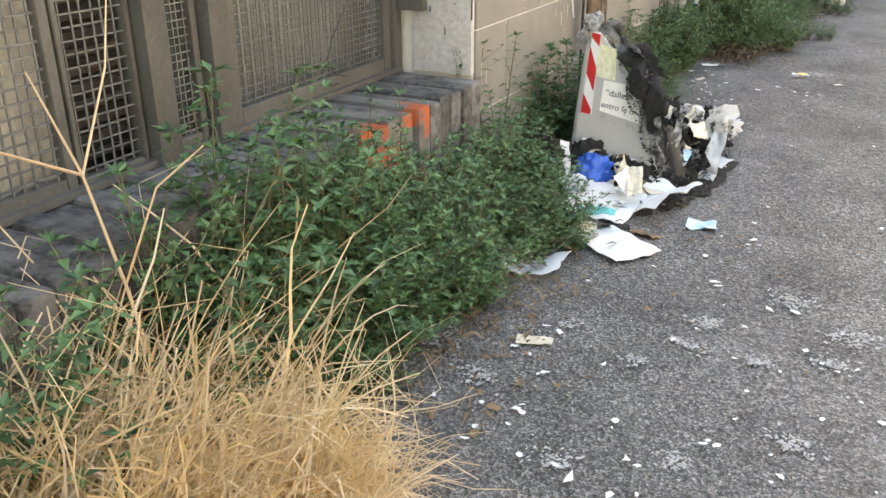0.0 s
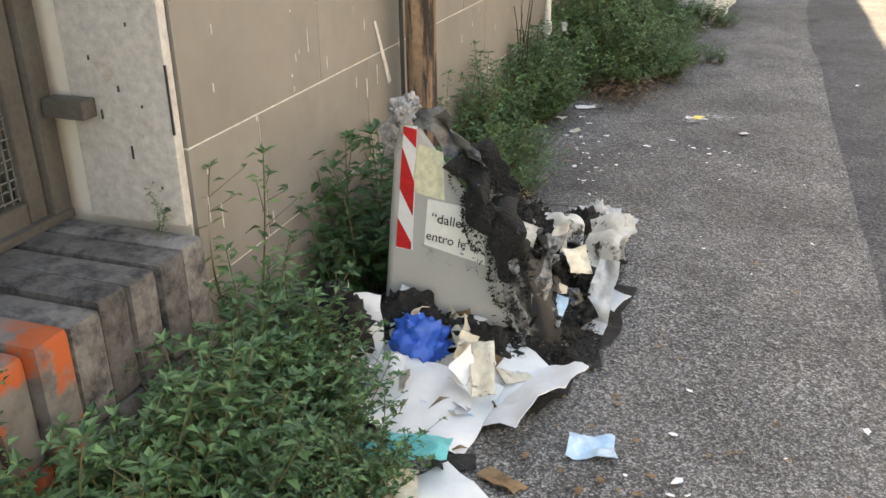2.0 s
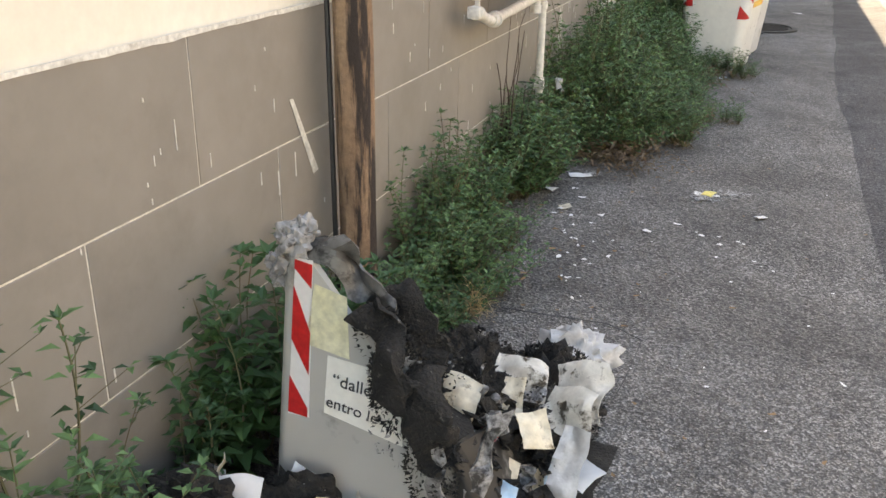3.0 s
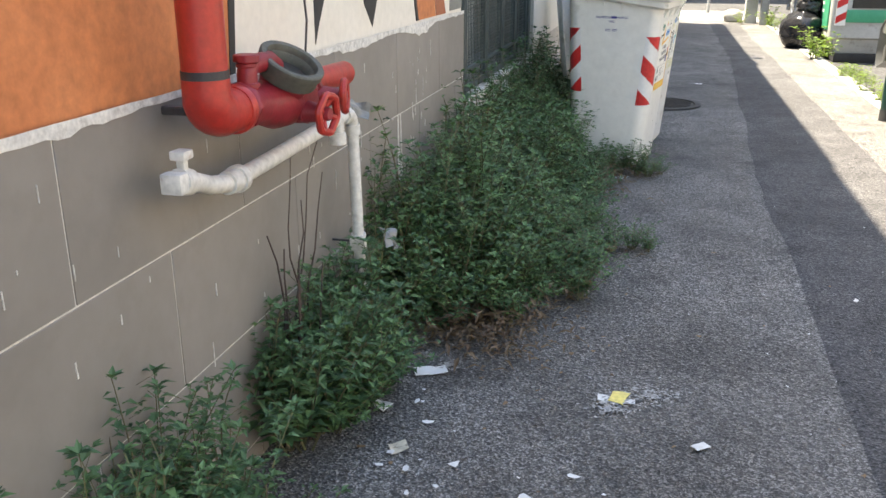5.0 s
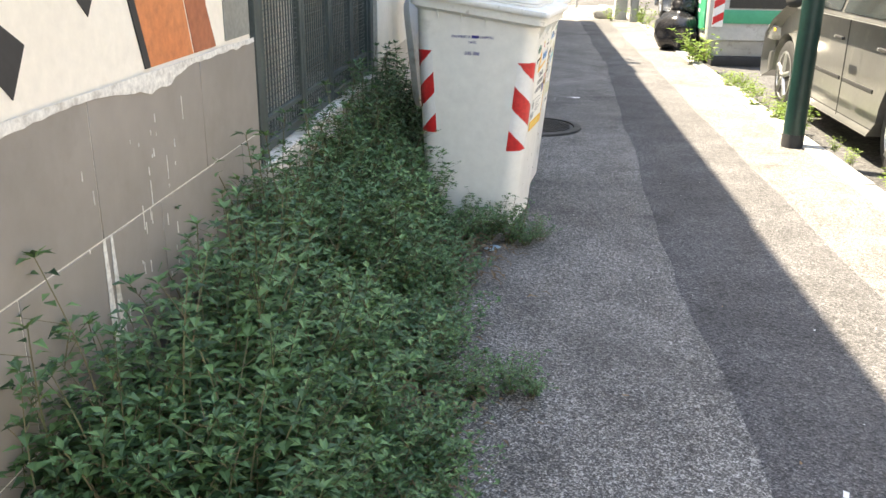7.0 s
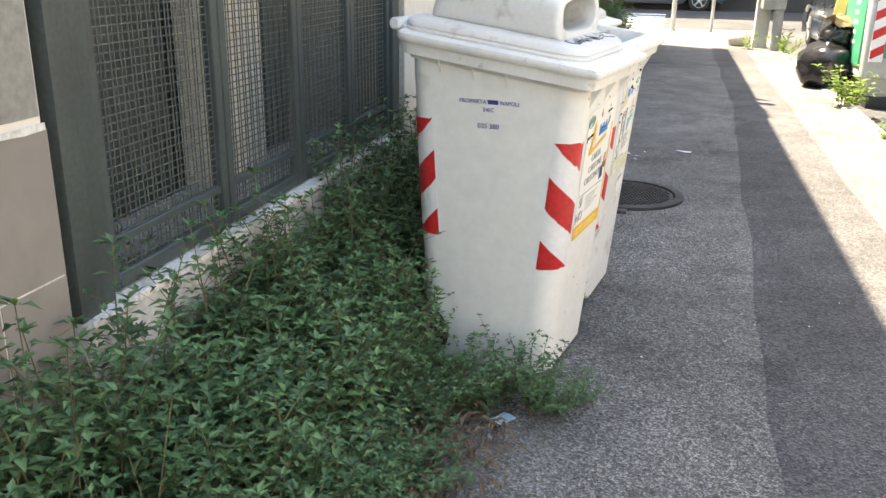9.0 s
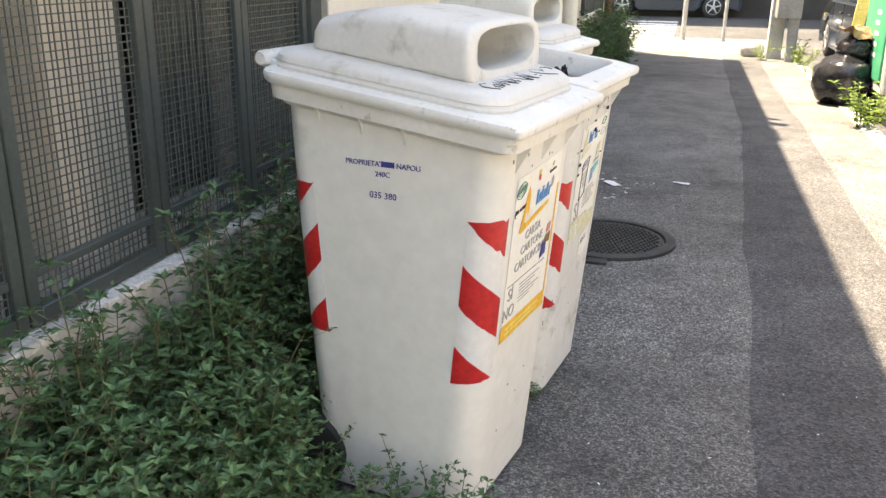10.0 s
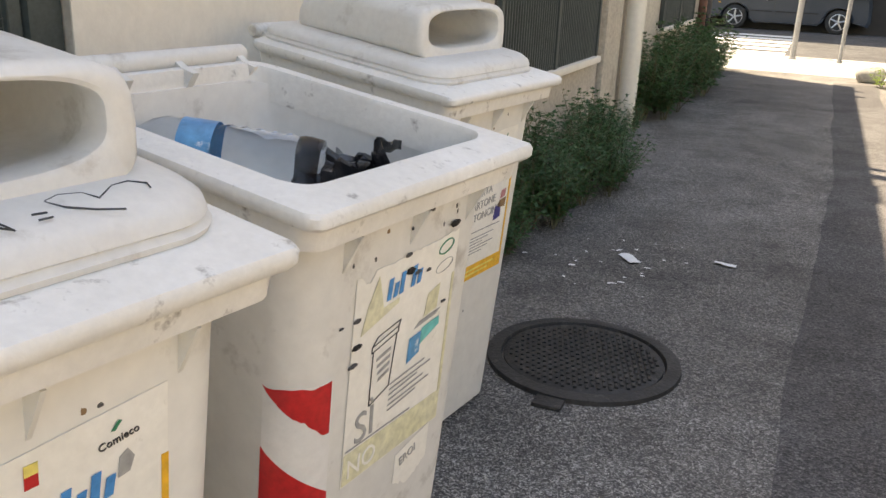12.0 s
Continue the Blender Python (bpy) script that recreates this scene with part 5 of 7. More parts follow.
LABELS = {"low": "low green weed with small pointed leaves", "mid": "bushy green weed growing along the wall", "tall": "tall leafy weed against the wall",
          "nettle": "dark green nettle plant in the wall's shade", "spray": "single upright weed stalk with leaves", "sunny": "weed growing at the kerb, sunlight put into its yellow-green leaves",
          "far": "dense dark green bush at the wall's foot"}


def weed(kind, k, x, y, z=0.0, scale=1.0, turn=0.0, tilt=0.0):
    st, lv = KINDS[kind][k % len(KINDS[kind])]
    e = thing("weed", LABELS[kind], "weed", pose(x, y, z, tilt, 0, turn), group="weeds by the wall")
    e.scale = (scale, scale, scale)
    for nm, me in (("stalk", st), ("foliage", lv)):
        o = new(nm, me)
        o.parent = e
    return e


class Heap:
    """Many plants too dense to count, gathered into one mesh."""
    def __init__(self):
        self.v, self.f, self.m, self.count = [], [], [], 0

    def add(self, kind, k, x, y, z=0.0, scale=1.0, turn=0.0, tilt=0.0):
        at = pose(x, y, z, tilt, 0, turn) @ Matrix.Scale(scale, 4)
        for slot, me in enumerate(KINDS[kind][k % len(KINDS[kind])]):
            i0 = len(self.v)
            self.v += [at @ w.co for w in me.vertices]
            for q in me.polygons:
                self.f.append([i0 + j for j in q.vertices])
                self.m.append(slot)

    def done(self, name, label, leafmat):
        me = bpy.data.meshes.new(name)
        me.from_pydata([tuple(w) for w in self.v], [], self.f)
        me.materials.append(STEM)
        me.materials.append(leafmat)
        me.polygons.foreach_set("material_index", self.m)
        tagged(new(name, me), label, "bush", kind="stuff")


def bed(seed, count, y0, y1, edge, kinds, back=-1.27, scale=(0.8, 1.15), rise=0.35, put=None):
    """Weeds strewn between the wall and an outer edge given as a function of y; taller towards the wall."""
    rng = random.Random(seed)
    for i in range(count):
        y = y0 + (y1 - y0) * (i + rng.uniform(0.1, 0.9)) / count
        e = edge(y)
        u = rng.random() ** 0.9
        x = back + (e - back) * u
        kind = kinds[0] if u < 0.33 else kinds[1] if u < 0.66 else kinds[2]
        s = rng.uniform(*scale) * (1 + rise * (0.5 - u))
        (put or weed)(kind, rng.randrange(9), x, y, 0.0, s, rng.uniform(0, 360), rng.uniform(-6, 10))


def lerp_edge(*pts):
    def f(y):
        for (ya, a), (yb, b) in zip(pts, pts[1:]):
            if ya <= y <= yb:
                return a + (b - a) * (y - ya) / (yb - ya)
        return pts[0][1] if y < pts[0][0] else pts[-1][1]
    return f


bed(1, 26, 1.30, 2.05, lerp_edge((1.3, -1.05), (2.05, -0.95)), ("tall", "mid", "low"), back=-1.22, scale=(0.85, 1.05))
bed(11, 42, 1.95, 3.05, lerp_edge((1.95, -0.98), (2.3, -0.97), (2.45, -0.86), (2.65, -0.80), (2.8, -0.98), (3.05, -1.08)), ("mid", "low", "low"), back=-1.22, scale=(0.72, 1.0))
for i, (x, y, s) in enumerate(((-1.20, 1.20, 1.25), (-1.16, 1.36, 1.35), (-1.22, 1.50, 1.3), (-1.15, 1.60, 1.1), (-1.21, 1.74, 1.0), (-1.2, 1.95, 0.95), (-1.22, 1.05, 1.1), (-1.08, 1.70, 0.9))):
    weed("tall", i, x, y, 0, s, i * 63)
bed(2, 12, 0.2, 1.5, lerp_edge((0.2, -1.1), (1.5, -1.15)), ("mid", "tall", "mid"), back=-1.24, scale=(0.8, 1.1))
for i, (x, y, s) in enumerate(((-1.25, 3.42, 0.9), (-1.22, 3.56, 1.0), (-1.27, 3.68, 1.05), (-1.20, 3.80, 0.8), (-1.26, 3.30, 0.6), (-1.15, 3.90, 0.8))):
    weed("nettle", i, x, y, 0, s, i * 67)
bed(3, 18, 4.1, 5.0, lerp_edge((4.1, -1.08), (4.4, -0.98), (4.9, -0.92), (5.0, -1.1)), ("tall", "mid", "low"), scale=(0.62, 0.88))
bed(4, 20, 5.42, 6.0, lerp_edge((5.42, -1.18), (5.8, -1.12), (6.0, -1.13)), ("mid", "mid", "low"), scale=(0.80, 1.0))
bed(5, 78, 6.28, 7.9, lerp_edge((6.28, -0.98), (6.5, -0.70), (6.75, -0.56), (7.0, -0.60), (7.2, -0.70), (7.9, -0.62)), ("tall", "mid", "low"), scale=(0.80, 1.06), rise=0.35)
bed(6, 40, 7.85, 8.95, lerp_edge((7.85, -0.70), (8.5, -0.62), (8.75, -0.55), (8.95, -0.75)), ("mid", "mid", "low"), scale=(0.82, 1.05))
dense = Heap()
bed(16, 26, 7.75, 8.95, lerp_edge((7.75, -1.0), (8.95, -1.0)), ("tall", "mid", "mid"), scale=(0.95, 1.2), rise=0.1, put=dense.add)
bed(7, 30, 8.95, 10.5, lerp_edge((8.95, -1.0), (10.5, -1.05)), ("tall", "mid", "mid"), scale=(0.9, 1.15), put=dense.add)
dense.done("weed_thicket", "tangled green weeds behind the wheeled bins", LEAF)
for i, (x, y, s) in enumerate(((-0.52, 7.28, 0.6), (-0.44, 7.33, 0.55), (-0.37, 7.32, 0.45), (-0.60, 7.24, 0.6), (-0.48, 8.72, 0.75), (-0.40, 8.70, 0.6), (-0.56, 8.76, 0.8), (-0.33, 8.78, 0.45), (-0.42, 9.62, 0.35))):
    weed("low", i, x, y, 0, s, i * 51)
for i, (x, y, z, s) in enumerate(((-1.36, 2.80, 0.51, 0.36), (-1.26, 2.93, 0.2, 1.25), (-0.45, 8.80, 0.0, 0.75), (-1.24, 7.48, 0.35, 0.8), (-1.25, 7.0, 0.3, 0.8), (-1.23, 4.68, 0.25, 1.0), (-1.2, 4.95, 0.2, 0.9), (-1.22, 8.6, 0.3, 0.9), (-1.22, 9.2, 0.3, 0.8), (-1.25, 2.2, 0.3, 0.7), (-0.84, 2.75, 0.0, 0.5))):
    weed("spray", i, x, y, z, s, i * 77)
dense = Heap()
bed(8, 44, 12.2, 14.75, lerp_edge((12.2, -0.95), (13.2, -0.80), (14.1, -0.76), (14.75, -1.0)), ("far", "far", "far"), scale=(0.72, 0.95), rise=0.45, put=dense.add)
bed(10, 6, 15.0, 16.2, lerp_edge((15.0, -1.1), (16.2, -1.1)), ("far", "far", "far"), scale=(0.4, 0.6), put=dense.add)
dense.done("weed_thicket", "dense low dark green weeds at the plaster wall's foot", LEAFD)
dense = Heap()
bed(9, 46, 16.4, 21.6, lerp_edge((16.4, -1.0), (17.6, -0.85), (19.0, -0.86), (21.6, -1.0)), ("far", "far", "far"), scale=(1.05, 1.4), rise=0.4, put=dense.add)
dense.done("weed_thicket", "dense dark green bush beyond the drainpipe", LEAFD)
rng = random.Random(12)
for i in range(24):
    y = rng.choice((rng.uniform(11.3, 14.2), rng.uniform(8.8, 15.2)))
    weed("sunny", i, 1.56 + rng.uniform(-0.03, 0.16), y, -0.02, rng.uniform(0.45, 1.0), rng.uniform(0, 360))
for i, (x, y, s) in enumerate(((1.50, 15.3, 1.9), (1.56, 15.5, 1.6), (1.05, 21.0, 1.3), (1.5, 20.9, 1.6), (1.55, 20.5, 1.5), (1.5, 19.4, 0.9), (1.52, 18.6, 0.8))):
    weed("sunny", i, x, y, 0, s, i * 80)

# dry straw clump
def straw_mesh(seed, count, height, spread, droop):
    rng = random.Random(seed)
    v, f = [], []
    for _ in range(count):
        a = rng.uniform(0, 6.28)
        d = Vector((math.cos(a), math.sin(a), 0))
        base = d * rng.uniform(0, 0.05) + Vector((rng.uniform(-0.03, 0.03), rng.uniform(-0.03, 0.03), 0))
        h, out, w = height * rng.uniform(0.5, 1.15), spread * rng.uniform(0.2, 1.2), rng.uniform(0.0014, 0.0042)
        side = Vector((-d.y, d.x, rng.uniform(-0.4, 0.4))) * w
        dr = droop * rng.uniform(0.2, 1.3)
        i0 = len(v)
        n = 6
        wob, kink = rng.uniform(-0.14, 0.14), rng.uniform(2, 7)
        for k in range(n + 1):
            t = k / n
            p = base + d * out * t ** 1.2 + Vector((-d.y, d.x, 0)) * wob * math.sin(t * kink) + Vector((0, 0, max(0.004, h * (t * 1.5 - dr * t * t * 1.3))))
            ww = 1 - 0.75 * t
            v += [p - side * ww, p + side * ww]
        for k in range(n):
            a0 = i0 + 2 * k
            f.append((a0, a0 + 1, a0 + 3, a0 + 2))
    return mesh_from("dry_grass_tuft", v, f, DRY)


STRAW = [straw_mesh(100 + k, 420, 0.25, 0.22, 1.15) for k in range(4)] + [straw_mesh(110 + k, 200, 0.34, 0.22, 1.2) for k in range(2)]
rng = random.Random(8)
for i in range(38):
    y = rng.uniform(0.45, 1.14)
    x = rng.uniform(-1.2, -0.82) if y < 1.12 else rng.uniform(-1.2, -1.06)
    o = new("dry_grass_tuft", STRAW[rng.randrange(6)])
    o.matrix_basis = pose(x, y, 0, 0, 0, rng.uniform(0, 360)) @ Matrix.Scale(rng.uniform(0.8, 1.2) * (1.55 if x < -1.0 else 1.3), 4)
    tagged(o, "dry golden straw tuft bent over the ground", "dry grass", "straw tufts")
for i, (x, y, s) in enumerate(((-1.18, 1.16, 1.0), (-1.2, 4.62, 0.55), (-1.0, 4.35, 0.3))):
    o = new("dry_grass_tuft", STRAW[4 + i % 2])
    o.matrix_basis = pose(x, y, 0.05, 0, 0, i * 90) @ Matrix.Scale(s, 4)
    tagged(o, "dry golden straw tuft bent over the ground", "dry grass", "straw tufts")
# tall dead stalk with forked branches
st = bmesh.new()
tube(st, [(-1.10, 1.22, 0.0), (-1.12, 1.23, 0.18), (-1.15, 1.21, 0.34), (-1.20, 1.20, 0.48), (-1.27, 1.18, 0.60)], [0.0042, 0.004, 0.0034, 0.0026, 0.0014], 6)
for a, b, c in (((-1.15, 1.21, 0.34), (-1.10, 1.27, 0.46), (-1.06, 1.36, 0.50)), ((-1.12, 1.23, 0.18), (-1.2, 1.12, 0.26), (-1.28, 1.02, 0.27)), ((-1.20, 1.20, 0.48), (-1.18, 1.27, 0.60), (-1.20, 1.33, 0.72)), ((-1.20, 1.20, 0.48), (-1.27, 1.1, 0.52), (-1.33, 1.0, 0.53)), ((-1.12, 1.23, 0.1), (-1.02, 1.3, 0.2), (-0.98, 1.42, 0.3))):
    tube(st, [a, b, c], [0.0024, 0.0018, 0.001], 5)
solid("dead_stalk", st, DRY, "bleached dead weed stalk with forked branches", "dead plant", at=pose(-0.02, -0.20, 0) @ Matrix.Diagonal((1, 1, 1.5, 1)))
# brown withered litter under the weeds
def withered(name, seed, cx, cy, rx, ry, count, label):
    rng = random.Random(seed)
    v, f = [], []
    for _ in range(count):
        x, y = cx + rng.gauss(0, rx), cy + rng.gauss(0, ry)
        b = rng.uniform(0, 6.28)
        d = Vector((math.cos(b), math.sin(b), rng.uniform(-0.1, 0.9)))
        leaf_rows(v, f, Vector((x, y, rng.uniform(0.005, 0.10))), d, Vector((0, 0, 1)), rng.uniform(0.03, 0.07), rng.uniform(0.008, 0.02), 0.4)
    o = new(name, mesh_from(name, v, f, DEAD))
    tagged(o, label, "dead leaves", kind="stuff")


withered("withered_leaves", 3, -0.92, 6.28, 0.12, 0.13, 500, "brown withered stalks and leaves under the weeds")
withered("withered_leaves", 4, -0.72, 8.35, 0.12, 0.16, 400, "brown withered stalks and leaves under the weeds")
withered("withered_leaves", 5, -1.0, 2.0, 0.15, 0.4, 400, "brown withered stalks and leaves under the weeds")
withered("withered_leaves", 6, -0.75, 7.0, 0.12, 0.3, 350, "brown withered stalks and leaves under the weeds")

# bare twigs of a dead climber by the pipes
climber = thing("dead_climber", "bare dark twigs of a dead climber on the wall", "dead plant")
rng = random.Random(6)
for k in range(9):
    y, x = 5.52 + rng.uniform(-0.03, 0.03), -1.265 + rng.uniform(-0.02, 0.04)
    p, pts = Vector((x, y, 0.0)), []
    drift = Vector((rng.uniform(-0.005, 0.01), rng.uniform(-0.035, 0.04), 0.10))
    for j in range(rng.randrange(6, 11)):
        pts.append(p.copy())
        p = p + drift + Vector((rng.uniform(-0.012, 0.012), rng.uniform(-0.028, 0.028), rng.uniform(-0.03, 0.02)))
    bm = bmesh.new()
    tube(bm, pts, [max(0.0012, 0.0048 - 0.0005 * j) for j in range(len(pts))], 5)
    part("twig", bm, TWIG, climber)
bm = bmesh.new()
tube(bm, [(-1.24, 5.60, 0.9), (-1.22, 5.60, 1.1), (-1.25, 5.62, 1.4), (-1.26, 5.64, 2.6)], 0.003, 6)
solid("hanging_cable", bm, STEELD, "thin black cable hanging down the wall", "cable")

# ---- red hydrant fitting ----
hyd = thing("fire_inlet", "red fire brigade inlet with valves and gasket", "fire inlet")
HX = -1.20
bm = bmesh.new()
tube(bm, [(HX, 5.055, 2.6), (HX, 5.055, 1.045)], 0.043, 24)
part("riser_pipe", bm, REDP, hyd, "bright red riser pipe")
bm = bmesh.new()
tube(bm, [(HX, 5.055, 1.050), (HX, 5.055, 1.030)], 0.0445, 24)
part("pipe_joint", bm, STEELD, hyd)
bm = bmesh.new()
tube(bm, [(HX, 5.055, 1.034)] + arc((HX, 5.055, 1.005), (HX, 5.055, 0.965), (HX, 5.115, 0.962), 8) + [(HX, 5.150, 0.960)], [0.045] * 2 + [0.047] * 7 + [0.046, 0.044], 24)
part("elbow", bm, REDP, hyd)
for y in (5.150, 5.174):
    bm = bmesh.new()
    tube(bm, [(HX, y, 0.960), (HX, y + 0.004, 0.960), (HX, y + 0.016, 0.959), (HX, y + 0.020, 0.959)], [0.046, 0.050, 0.050, 0.046], 8 if y > 5.16 else 24)
    part("flange", bm, REDD if y > 5.16 else REDP, hyd)
bm = bmesh.new()
tube(bm, [(HX, 5.192, 0.958), (HX, 5.215, 0.957), (HX, 5.26, 0.952), (HX, 5.29, 0.948), (HX, 5.33, 0.944), (HX, 5.38, 0.943), (HX, 5.42, 0.944), (HX, 5.46, 0.948), (HX, 5.50, 0.952)], [0.042, 0.040, 0.040, 0.046, 0.056, 0.059, 0.055, 0.042, 0.034], 24)
part("valve_body", bm, REDD, hyd, "dull dark red valve body")
bm = bmesh.new()
a0, ax = Vector((HX + 0.02, 5.360, 0.992)), Vector((0.50, -0.12, 0.85)).normalized()
tube(bm, [Vector((HX, 5.36, 0.945)), Vector((HX + 0.010, 5.36, 0.968)), a0, a0 + ax * 0.012], [0.050, 0.050, 0.055, 0.060], 24)
part("inlet_neck", bm, REDD, hyd)
bm = bmesh.new()
prof = ((0.008, 0.050), (0.008, 0.066), (0.014, 0.069), (0.030, 0.069), (0.036, 0.073), (0.050, 0.074), (0.053, 0.071), (0.052, 0.059), (0.046, 0.056), (0.038, 0.056), (0.034, 0.052), (0.020, 0.050))
u = ax.orthogonal().normalized()
w = ax.cross(u)
loops = [[a0 + ax * o + (u * math.cos(t) + w * math.sin(t)) * r for t in (2 * math.pi * k / 36 for k in range(36))] for o, r in prof]
rings(bm, loops + [loops[0]], False)
part("gasket_ring", bm, RIMG, hyd, "grey-green coupling ring")
bm = bmesh.new()
rings(bm, [[a0 + ax * o + (u * math.cos(t) + w * math.sin(t)) * 0.0495 for t in (2 * math.pi * k / 24 for k in range(24))] for o in (0.012, 0.018)])
part("inlet_mouth", bm, DARK, hyd)
# small by-pass with a capped elbow
bm = bmesh.new()
tube(bm, [(HX, 5.225, 0.955), (HX, 5.225, 1.000), (HX, 5.224, 1.018)] + arc((HX, 5.224, 1.018), (HX, 5.226, 1.036), (HX, 5.25, 1.037), 5)[1:] + [(HX, 5.33, 1.036), (HX, 5.36, 1.020)], 0.021, 16)
part("bypass_pipe", bm, REDD, hyd)
for z0, z1, r in ((0.992, 1.004, 0.025), (1.034, 1.044, 0.022), (1.044, 1.060, 0.027)):
    bm = bmesh.new()
    tube(bm, [(HX, 5.226, z0), (HX, 5.226, z0 + 0.002), (HX, 5.226, z1 - 0.002), (HX, 5.226, z1)], [r - 0.002, r, r, r - 0.002], 12)
    part("cap", bm, REDD, hyd)
bm = bmesh.new()
tube(bm, [(HX, 5.50, 0.958), (HX, 5.55, 0.958), (HX, 5.79, 0.952), (HX, 5.797, 0.952)], [0.030, 0.031, 0.031, 0.028], 20)
part("outlet_pipe", bm, REDP, hyd)
for y, r in ((5.485, 0.042), (5.525, 0.038)):
    bm = bmesh.new()
    tube(bm, [(HX, y, 0.953), (HX, y + 0.003, 0.953), (HX, y + 0.017, 0.954), (HX, y + 0.02, 0.954)], [r - 0.003, r, r, r - 0.003], 8)
    part("union_nut", bm, REDD, hyd)
bm = bmesh.new()
tube(bm, [(HX + 0.02, 5.405, 0.935), (HX + 0.045, 5.402, 0.932), (HX + 0.047, 5.402, 0.932), (HX + 0.060, 5.400, 0.930)], [0.040, 0.036, 0.043, 0.043], 8)
part("bonnet", bm, REDD, hyd)
# bracket plate and a broken wooden splinter behind the ring
part("lug_plate", boxed(HX - 0.01, HX + 0.004, 5.42, 5.50, 0.975, 1.002, 0.004), REDD, hyd)

def hand_wheel(parent, c, axis, r, stemlen):
    ax = Vector(axis).normalized()
    u = ax.orthogonal().normalized()
    w = ax.cross(u)
    c = Vector(c)
    bm = bmesh.new()
    n = 24
    loops = []
    for k in range(n):
        t = 2 * math.pi * k / n
        rr = r * (1 + 0.06 * math.cos(t * 6))
        d = u * math.cos(t) + w * math.sin(t)
        ctr = c + d * rr
        loops.append([ctr + (d * math.cos(s) + ax * math.sin(s)) * 0.009 for s in (2 * math.pi * j / 8 for j in range(8))])
    rings(bm, loops + [loops[0]], False)
    wl = part("hand_wheel", bm, REDP, parent, "red hand wheel")
    for k in range(4):
        t = math.pi / 2 * k + 0.4
        d = u * math.cos(t) + w * math.sin(t)
        bm = bmesh.new()
        tube(bm, [c - ax * 0.01 + d * 0.012, c + d * (r - 0.004)], 0.007, 8)
        part("spoke", bm, REDP, wl)
    bm = bmesh.new()
    tube(bm, [c - ax * stemlen, c - ax * 0.03, c - ax * 0.012, c + ax * 0.006], [0.030, 0.022, 0.018, 0.014], 12)
    part("valve_stem", bm, REDD, parent)


hand_wheel(hyd, (HX + 0.108, 5.388, 0.915), (1, -0.12, -0.05), 0.042, 0.075)
hand_wheel(hyd, (HX + 0.085, 5.56, 0.928), (1, 0.25, 0.0), 0.036, 0.075)
for y in (5.10, 5.70):
    part("wall_bracket", boxed(-1.335, HX - 0.02, y - 0.012, y + 0.012, 0.955, 0.972, 0.003, 1), STEELD, hyd)

# white pipe under it
wp = thing("white_pipe", "chalky white painted water pipe along the wall", "pipe")
PX = -1.235
bm = bmesh.new()
tube(bm, [(PX, 4.99, 0.850), (PX, 5.04, 0.838), (PX, 5.10, 0.816), (PX, 5.17, 0.802), (PX, 5.25, 0.802), (PX, 5.60, 0.812), (PX, 5.86, 0.822), (PX, 5.90, 0.822)], 0.019, 16)
part("pipe_run", bm, PIPEW, wp)
bm = bmesh.new()
tube(bm, arc((PX, 5.885, 0.822), (PX, 5.935, 0.822), (PX, 5.937, 0.78), 6) + [(PX, 5.955, 0.45), (PX, 5.985, 0.15), (PX, 5.995, 0.0)], 0.017, 16)
part("drop_pipe", bm, PIPEW, wp)
for a, b, r in (((PX, 5.165, 0.803), (PX, 5.205, 0.801), 0.025), ((PX, 5.205, 0.801), (PX, 5.225, 0.801), 0.030), ((PX, 4.985, 0.851), (PX, 5.02, 0.843), 0.026), ((PX, 5.86, 0.822), (PX, 5.885, 0.822), 0.025), ((PX, 5.937, 0.785), (PX, 5.939, 0.755), 0.022), ((PX, 5.957, 0.445), (PX, 5.960, 0.405), 0.023), ((PX, 5.815, 0.78), (PX, 5.815, 0.82), 0.019), ((PX, 5.815, 0.752), (PX, 5.815, 0.785), 0.024)):
    bm = bmesh.new()
    tube(bm, [a, b], r, 14)
    part("pipe_fitting", bm, PIPEW, wp)
bm = bmesh.new()
box(bm, PX - 0.022, PX + 0.022, 4.955, 4.988, 0.832, 0.872, 0.006)
box(bm, PX - 0.008, PX + 0.008, 4.995, 5.012, 0.862, 0.898, 0.003)
box(bm, PX - 0.016, PX + 0.016, 4.985, 5.022, 0.890, 0.908, 0.005)
part("stop_tap", bm, PIPEW, wp)
part("pipe_clip", boxed(PX - 0.022, PX + 0.026, 5.936, 5.956, 0.395, 0.435, 0.004), PIPEW, wp)
for y, z in ((5.875, 0.822), (5.957, 0.42)):
    bm = bmesh.new()
    tube(bm, [(WALL_X, y, z), (PX, y, z)], 0.0035, 8)
    part("wall_hook", bm, STEELD, wp)
bm = crumple(0.07, 0.05, 9, 0.03, 8, 16)
solid("plastic_scrap", bm, PALEFILM, "torn clear plastic scrap caught on the pipe", "litter", at=pose(PX + 0.01, 5.955, 0.822, 50, 20, 30))
bm = crumple(0.09, 0.07, 19, 0.03, 8, 16)
solid("plastic_scrap", bm, PALEFILM, "torn clear plastic scrap caught on the weeds", "litter", at=pose(PX + 0.06, 6.05, 0.40, 50, 20, 80))

